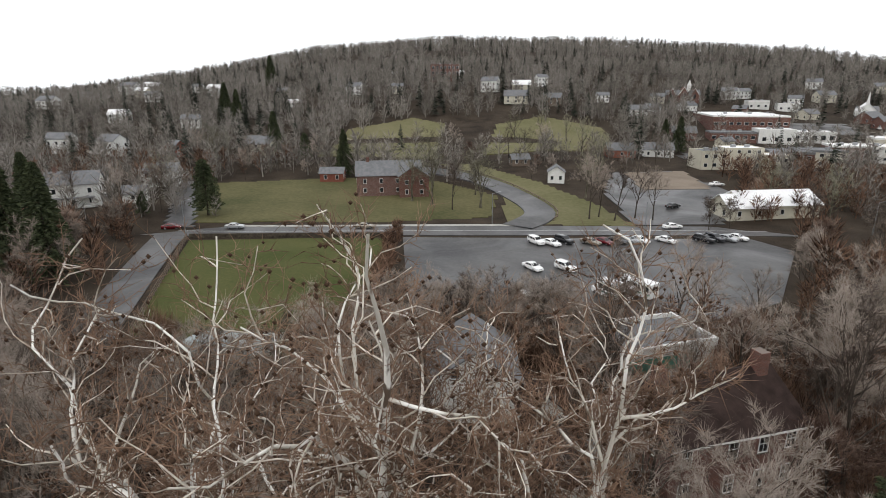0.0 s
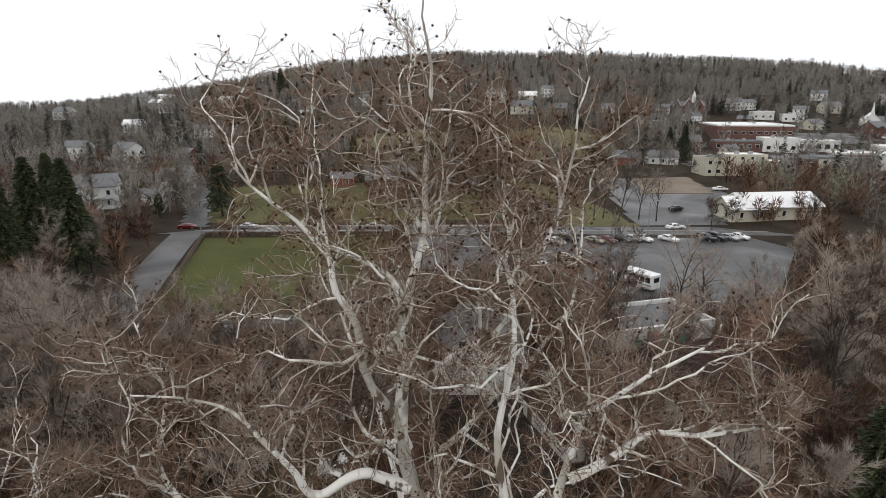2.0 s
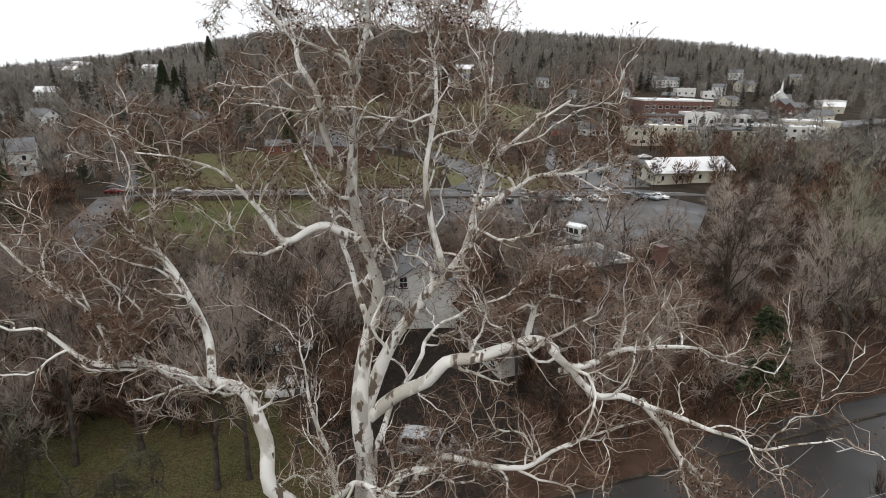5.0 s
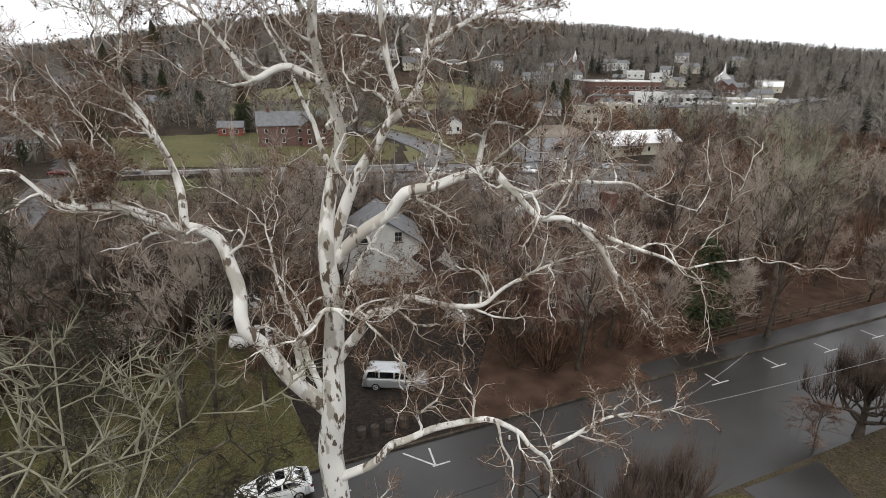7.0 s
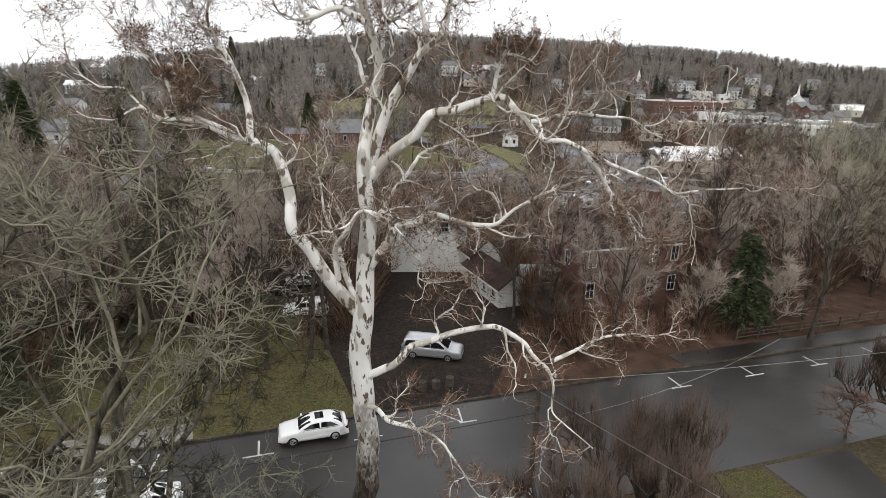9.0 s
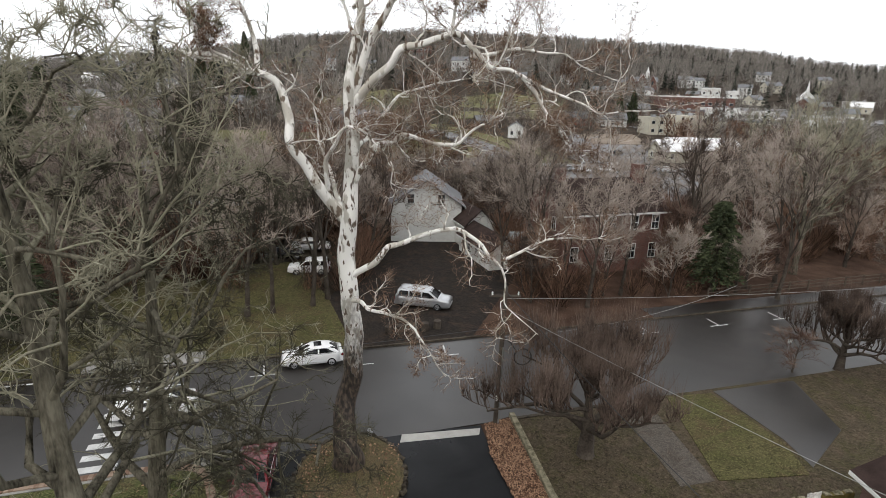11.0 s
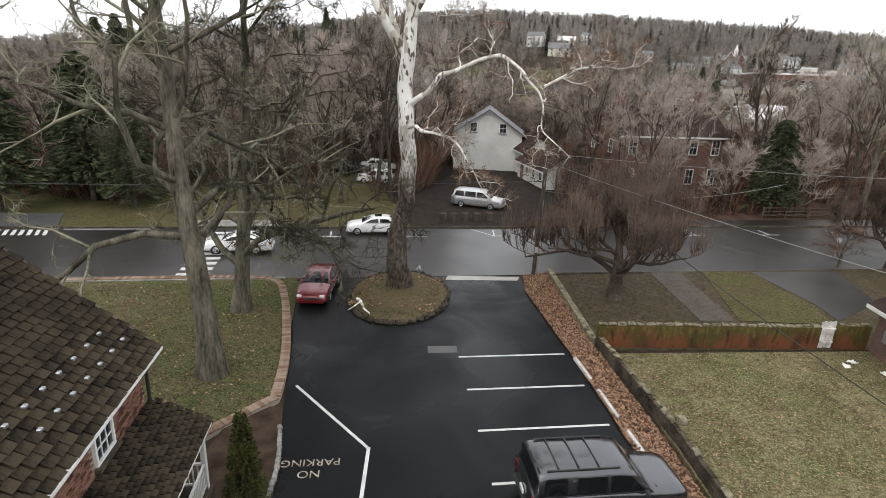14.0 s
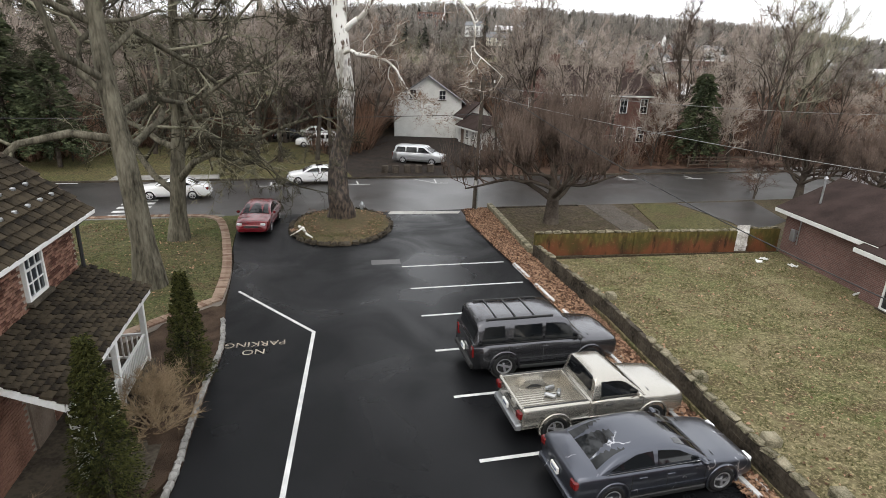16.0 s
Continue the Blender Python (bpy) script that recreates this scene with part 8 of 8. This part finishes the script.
for x, y, w, h, wall, roof in ((-176, 457, 14, 7, "white", "membrane"), (-198, 477, 10, 6, "white", "slate"), (-65, 416, 13, 7, "white", "slate"), (27, 417, 14, 9, "white", "slate"), (48, 416, 15, 6, "cream", "membrane"), (65, 438, 10, 8, "white", "slate"), (102, 411, 10, 6, "white", "slate"),
                               (-115, 421, 10, 6, "cream", "slate"), (-98, 381, 10, 3.4, "white", "membrane"), (-265, 502, 20, 8, "white", "slate"), (-308, 510, 14, 7, "white", "slate"), (-240, 490, 16, 7, "cream", "membrane"), (-36, 416, 10, 6, "cream", "slate"), (40, 381, 18, 6, "cream", "slate"), (62, 378, 14, 6, "wood", "slate"), (117, 382, 14, 6, "white", "slate"),
                               (279, 453, 16, 7, "cream", "slate"), (-123, 271, 11, 6, "oldbrick", "slate"), (-150, 272, 14, 8, "white", "slate"), (-175, 276, 13, 8, "white", "slate"), (-276, 417, 16, 7, "white", "slate"), (-84, 271, 16, 6, "cream", "slate"), (8, 520, 12, 6, "white", "membrane"), (-50, 540, 10, 5, "cream", "membrane"), (212, 462, 13, 8, "white", "slate"), (226, 468, 12, 7, "white", "slate"),
                               (130, 395, 12, 6, "white", "slate"), (150, 440, 12, 6, "cream", "slate"), (250, 440, 12, 7, "white", "slate"), (-210, 430, 12, 6, "white", "slate"), (-230, 455, 12, 6, "cream", "membrane"), (-140, 330, 12, 6, "white", "slate"), (-190, 350, 13, 6, "white", "membrane"), (300, 500, 14, 7, "white", "slate"), (340, 480, 14, 7, "cream", "slate")):
    far_house(x, y, w * 0.8, w * 0.55, h * 0.8, (x * 13) % 50 - 25, wall, roof, "white clapboard house on the wooded hillside" if wall == "white" else "pale house on the wooded hillside", rows=2 if h > 5 else 1)
# town centre
flat_block(169, 362, 38, 60, 5.6, -14, "brickwork", "membrane", "large brick building with a bright white flat roof", 10, 1, "white", "warehouse", (2.2, 1.6), 1.5)
flat_block(146, 322, 22, 14, 4.2, -14, "brickwork", "slate", "low brick building with a dark flat roof", 6, 1, "slate", "shop_block", (2.0, 1.8))
flat_block(166, 318, 17, 14, 6.5, -14, "white", "membrane", "white block with a pale roof", 3, 1, "white", "shop_block", (2.0, 2.0))
flat_block(187, 321, 20, 14, 4.8, -14, "white", "membrane", "row of white shopfronts with a pale roof", 5, 1, "white", "shop_block", (2.4, 2.4))
flat_block(100, 247, 11, 10, 6.8, 6, "cream", "slate", "cream two-storey block of flats", 3, 2, "cream", "flats")
flat_block(112, 248, 15, 11, 8.0, -4, "cream", "membrane", "cream three-storey block of flats", 4, 3, "cream", "flats", (1.3, 1.3))
flat_block(122, 240, 9, 10, 6.4, -10, "cream", "membrane", "cream block of flats at the corner", 2, 2, "cream", "flats")
flat_block(132, 248, 15, 14, 7.0, -18, "brickwork", "slate", "red brick shop building with a dark flat roof", 4, 2, "slate", "shop_block")
flat_block(150, 258, 18, 14, 6.5, -18, "cream", "slate", "pale shop building with a dark flat roof", 5, 2, "slate", "shop_block")
flat_block(166, 264, 14, 14, 7.5, -18, "brickwork", "membrane", "red brick shop building with a pale roof", 4, 2, "white", "shop_block")
flat_block(186, 268, 22, 16, 6.5, -20, "whitewall", "membrane", "white shop building with a flat roof", 6, 2, "white", "shop_block")
flat_block(212, 292, 24, 16, 6.0, -24, "cream", "membrane", "pale shop building with a flat roof", 6, 1, "white", "shop_block")
land_patch("town_street", [(100, 268), (200, 285), (300, 330), (296, 342), (196, 299), (100, 280)], M["asphalt_far"], "grey town street between the buildings", "street", 5.0, 0.3)
land_patch("town_lot", [(186, 330), (226, 336), (240, 372), (196, 372)], M["asphalt_far"], "grey car park in the town", "car park", 5.0, 0.3)
rng = np.random.default_rng(29)
taken = [(169, 356, 30), (146, 322, 16), (166, 318, 12), (187, 321, 14), (100, 247, 9), (112, 248, 10), (122, 240, 8), (132, 248, 11), (150, 258, 13), (166, 264, 11), (186, 268, 15), (212, 292, 16), (120, 320, 9), (172, 450, 24), (206, 352, 22)]
n_town = 0
for k in range(4000):
    if n_town >= 15: break
    b_, D_ = radians(rng.uniform(23, 41)), rng.uniform(262, 470)
    x, y = -4 + D_ * math.sin(b_), 28 + D_ * math.cos(b_)
    if any(math.hypot(x - p, y - q) < r + 10 for p, q, r in taken) or inside(x, y, [(98, 264), (200, 281), (302, 326), (298, 346), (196, 303), (98, 284)]): continue
    taken.append((x, y, 8)); w = rng.uniform(9, 18)
    wall = ("white", "cream", "brickwork", "whitewall")[int(rng.integers(4))]
    lab = {"white": "white", "cream": "cream", "brickwork": "red brick", "whitewall": "pale"}[wall]
    if rng.uniform() < 0.45: flat_block(x, y, w, w * 0.7, rng.uniform(3.5, 6), -20 + rng.normal(0, 8), wall, "membrane" if rng.uniform() < 0.6 else "slate", lab + " flat-roofed building among the town's trees", 3, 1, "white", "shop_block")
    else: far_house(x, y, w * 0.8, w * 0.55, rng.uniform(3.2, 5.5), rng.uniform(-40, 30), wall, "slate" if rng.uniform() < 0.8 else "membrane", lab + " gabled house among the town's trees", rows=1, cols=2)
    n_town += 1
far_house(120, 320, 12, 8, 4.2, -10, "brickwork", "slate", "small red brick house beside the town", rows=1)
sc = flat_block(-4, 484, 22, 14, 12, 4, "brickwork", "slate", "three-storey red brick school on the hillside", 7, 3, "brickwork", "school", (1.8, 2.2))
# red brick church with a white spire
ch = thing("brick_church", "red brick church with steep gables and a white spire", "church", pose(172, 450, hill(172, 450), 0, 0, -12) @ Matrix.Scale(0.62, 4))
part("nave", box(-18, -7, -3, 18, 7, 7), M["brickwork"], ch)
for x, w_, hh in ((-13, 8, 14), (0, 11, 16), (12, 9, 14)):
    bm = bmesh.new()
    a = [bm.verts.new((x + sx * w_ / 2 * k, -8.5, z)) for sx, k, z in ((-1, 1, -3), (1, 1, -3), (1, 1, 7), (0, 0, hh), (-1, 1, 7))]
    b = [bm.verts.new((v.co.x, 7, v.co.z)) for v in a]
    bm.faces.new(a); bm.faces.new(b[::-1])
    for i in range(5): bm.faces.new((a[i], b[i], b[(i + 1) % 5], a[(i + 1) % 5]))
    g = part("gable", bm, M["brickwork"], ch)
    part("arched_window", box(x - 1.2, -8.62, 2.5, x + 1.2, -8.52, 7.5, 0.05), M["glass"], g)
    for s in (-1, 1):
        part("verge", rod((x, -8.6, hh + 0.1), (x + s * (w_ / 2 + 0.4), -8.6, 6.8), 0.25, n=5), M["white"], g)
bm = bmesh.new()
q = [(-19, -7.6, 6.8), (19, -7.6, 6.8), (19, 0, 12.5), (-19, 0, 12.5), (19, 7.6, 6.8), (-19, 7.6, 6.8)]
vv = [bm.verts.new(p) for p in q]; bm.faces.new(vv[:4]); bm.faces.new((vv[3], vv[2], vv[4], vv[5])); bm.faces.new((vv[0], vv[3], vv[5])); bm.faces.new((vv[1], vv[4], vv[2]))
part("roof", bm, M["slate"], ch)
tw = part("tower", box(4.5, -2.0, 7, 8.5, 2.0, 19, 0.05), M["white"], ch, "white wooden bell tower")
part("spire", rod((6.5, 0, 19), (6.5, 0, 25), 1.7, 0.05, 8), M["white"], tw)
wc = far_house(262, 386, 14, 9, 6, 60, "white", "membrane", "small white church on the slope", "white_church", ridge=4.5)
part("steeple", rod((0, 5.5, 8), (0, 5.5, 17), 1.3, 0.1, 8), M["white"], wc)

# vehicles of the valley
VC = [("car_white", 16.2, 146.6), ("car_white", 19.4, 145.4), ("car_black", 22.6, 147.2), ("car_tan", 28.3, 146.2), ("car_red", 31.3, 146.4), ("car_black", 34.7, 147.2), ("car_silver", 37.2, 147.6), ("car_white", 39.8, 147.8), ("car_white", 45.6, 147.6),
      ("car_black", 54.2, 147.8), ("car_grey", 57.0, 148.6), ("car_silver", 59.9, 148.8), ("car_white", 62.6, 149.6), ("car_white", 12.6, 128.2), ("car_white", 18.8, 127.8), ("car_white", 9.2, 110.6), ("car_white", -2.9, 107.0)]
WORD = {"car_white": "white", "car_black": "black", "car_tan": "tan", "car_red": "dark red", "car_silver": "silver", "car_grey": "dark grey"}
first = {}
for i, (c, x, y) in enumerate(VC):
    suv = i in (0, 2, 9, 10, 14, 15, 16)
    key = (c, suv)
    at = pose(x, y, 0.07, 0, 0, -62 + (i * 37) % 16)
    if key in first:
        copy_thing(first[key], at)
    else:
        first[key] = vehicle("suv" if suv else "sedan", WORD[c] + (" sport utility vehicle" if suv else " sedan") + " parked on the wide car park", at, c, L=4.7, W=1.85, H=1.75 if suv else 1.45, belt=1.1 if suv else 0.95, hood=1.05 if suv else 0.88, trunk=1.1 if suv else 0.95,
                             cab=(-2.2, -1.95, 0.2, 1.0) if suv else (-1.75, -0.95, 0.15, 1.05), wr=0.34, style="suv" if suv else "sedan", group="cars on the wide car park")
for c, x, y, a in (("car_red", -72.0, 160.6, 8), ("car_silver", -56.5, 161.0, 4), ("car_tan", -24.0, 161.0, 0), ("car_black", 60, 180, 30), ("car_white", 52, 160, 10), ("car_white", 86, 209, 0), ("car_silver", 140, 280, 20), ("car_white", 150, 285, 20), ("car_black", 158, 284, 20), ("car_white", 175, 285, 70), ("car_red", 184, 290, 70), ("car_white", 196, 296, 70), ("car_silver", 205, 310, 60), ("car_white", 222, 312, 60), ("car_black", 230, 316, 60), ("car_white", 245, 350, 60), ("car_silver", 252, 356, 60)):
    key = (c, False) if (c, False) in first else (c, True)
    src = first.get(key) or first[("car_white", False)]
    o = copy_thing(src, pose(x, y, hill(x, y) + 0.4 if y > 165 else 0.18, 0, 0, a))
    o["label"] = "%s car %s" % (WORD[c], "on the valley road" if y < 165 else "parked in the town"); o["group"] = "cars in the valley"


def minibus(at):
    b = thing("minibus", "white minibus with dark windows on the wide car park", "bus", at, "minibuses")
    part("body", box(-3.6, -1.15, 0.45, 2.6, 1.15, 3.0, 0.12), M["car_white"], b)
    part("bonnet", box(2.5, -1.0, 0.45, 3.7, 1.0, 1.5, 0.15), M["car_white"], b)
    part("windscreen", mesh_of("windscreen", [(2.62, -1.0, 1.45), (2.62, 1.0, 1.45), (2.62, 0.95, 2.6), (2.62, -0.95, 2.6), (3.1, -0.95, 1.5), (3.1, 0.95, 1.5), (2.7, 0.9, 2.6), (2.7, -0.9, 2.6)], [(0, 1, 2, 3), (4, 7, 6, 5), (0, 4, 5, 1), (3, 2, 6, 7), (1, 5, 6, 2), (0, 3, 7, 4)], M["autoglass"]), None, b)
    for s in (-1, 1):
        for i in range(5):
            part("window", box(-3.2 + i * 1.1, s * 1.155 - 0.01, 1.6, -2.3 + i * 1.1, s * 1.155 + 0.01, 2.5), M["autoglass"], b)
        part("stripe", box(-3.5, s * 1.153 - 0.008, 1.1, 2.5, s * 1.153 + 0.008, 1.25), M["greenpaint"], b)
        wheel_parts(b, 2.7, s * 1.0, 0.4, 0.22, M["rim"]); wheel_parts(b, -2.2, s * 1.0, 0.4, 0.22, M["rim"])
    part("rear_window", box(-3.63, -0.7, 1.7, -3.6, 0.7, 2.5), M["autoglass"], b)
    return b


mb_ = minibus(pose(23.2, 112.6, 0.07, 0, 0, 124)); copy_thing(mb_, pose(27.6, 114.4, 0.07, 0, 0, 124))

# lamp posts and poles along the valley road
for x, y, h in ((-65.5, 153.8, 8.5), (43, 154, 8), (-98, 168, 7), (8, 166, 8), (96, 153, 8)):
    lp = thing("street_lamp", "grey street lamp post beside the valley road", "street lamp", pose(x, y, 0.0), "valley street lamps")
    part("pole", rod((0, 0, -0.2), (0, 0, h), 0.12, 0.08, 8), M["steel"], lp); part("arm", rod((0, 0, h - 0.1), (1.6, 0, h + 0.3), 0.05, 0.05, 6), M["steel"], lp); part("lamp_head", box(1.4, -0.15, h + 0.22, 2.1, 0.15, h + 0.4, 0.03), M["steel"], lp)
# single trees in the valley
rng = np.random.default_rng(66)
for x, y, m, s in ((34, 170, TALL[0], 1.1), (37, 172, TALL[1], 1.0), (40, 168, TALL[2], 1.05), (46, 170, TALL[0], 1.0), (50, 168, TALL[1], 0.95), (-2, 180, TALL[2], 1.0), (6, 182, SPREAD[0], 1.0), (-8, 186, SPREAD[1], 1.1), (-14, 190, SPREAD[0], 1.0), (60, 158, BRUSH[0], 1.2), (66, 160, BRUSH[2], 1.2), (90, 160, SPREAD[1], 0.9), (100, 150, SPREAD[0], 0.9), (96, 140, TALL[1], 1.0), (78, 148, TALL[2], 0.9), (84, 136, TALL[0], 1.0),
                   (70, 132, BRUSH[1], 1.3), (64, 126, BRUSH[0], 1.3), (58, 118, BRUSH[2], 1.3), (74, 122, TALL[1], 0.9), (30, 300, SPREAD[1], 0.8), (44, 310, SPREAD[0], 0.7), (56, 305, SPREAD[1], 0.7), (-82, 176, TALL[0], 0.9), (-88, 168, TALL[1], 1.0), (-106, 176, TALL[2], 1.0), (-80, 150, BRUSH[0], 1.4), (-84, 142, BRUSH[1], 1.4), (-78, 132, BRUSH[2], 1.3), (-72, 122, BRUSH[0], 1.3), (-92, 132, TALL[1], 1.0), (-70, 110, TALL[2], 0.9), (-66, 100, BRUSH[1], 1.3)):
    bare_tree(m, pose(x, y, max(0.0, hill(x, y)), 0, 0, rng.uniform(0, 360)), (s, s), "leafless tree standing in the valley", "valley trees")
rng = np.random.default_rng(67)
for i in range(60):
    x, y = rng.uniform(-110, 100), rng.uniform(166, 262)
    if any(inside(x, y, p) for p in OPEN_GROUND[:1]) and rng.uniform() < 0.85: continue
    if inside(x, y, [(44, 160), (66, 160), (90, 200), (86, 238), (58, 234)]) or min((Vector((x, y)) - p).length for p in hill_road) < 8: continue
    if -34 < x < -8 and 190 < y < 212: continue
    m = (TALL + BRUSH + SPREAD)[rng.integers(8)]; s = rng.uniform(0.7, 1.1)
    bare_tree(m, pose(x, y, hill(x, y), 0, 0, rng.uniform(0, 360)), (s, s), "leafless tree standing in the valley", "valley trees")


# ---- scrub of the valley floor ----
def scrub(name, zones, count, seed, label, lo_, hi_):
    """Leafless scrub and young trees over plan zones, too many to count."""
    rng = np.random.default_rng(seed)
    T = [far_template(seed + i, 150) for i in range(4)]
    Vs, Fs, b, n = [], [], 0, 0
    while n < count:
        z = zones[int(rng.integers(len(zones)))]
        x, y = rng.uniform(min(p[0] for p in z), max(p[0] for p in z)), rng.uniform(min(p[1] for p in z), max(p[1] for p in z))
        if not inside(x, y, z): continue
        V, F = T[int(rng.integers(4))]
        s = rng.uniform(lo_, hi_); t = rng.uniform(0, 6.283); c_, s_ = math.cos(t), math.sin(t)
        Vs.append(np.stack([(V[:, 0] * c_ - V[:, 1] * s_) * s + x, (V[:, 0] * s_ + V[:, 1] * c_) * s + y, V[:, 2] * s + max(0.0, hill(x, y))], -1)); Fs.append(F + b); b += len(V); n += 1
    tagged(new(name, tri_mesh(np.concatenate(Vs), np.concatenate(Fs), name, M["thicket"])), label, "scrub", kind="stuff")


scrub("valley_scrub", [[(74, 138), (56, 112), (44, 101), (130, 100), (150, 150), (72, 152)], [(66, 163), (74, 164), (98, 166), (150, 170), (140, 235), (128, 236), (96, 232), (90, 200)], [(-62, 104), (-68, 140), (-76, 156), (-150, 168), (-150, 104)], [(-150, 182), (-110, 194), (-70, 226), (-60, 258), (-170, 258)]], 470, 501, "leafless scrub and young trees across the valley", 0.35, 0.95)
scrub("lot_edge_scrub", [[(-14, 97), (-8, 90), (34, 98), (36, 103), (-9, 98)], [(-16.5, 101), (-14.6, 101), (-14.6, 150), (-16.5, 150)]], 70, 511, "leafless scrub along the edge of the car park", 0.3, 0.6)
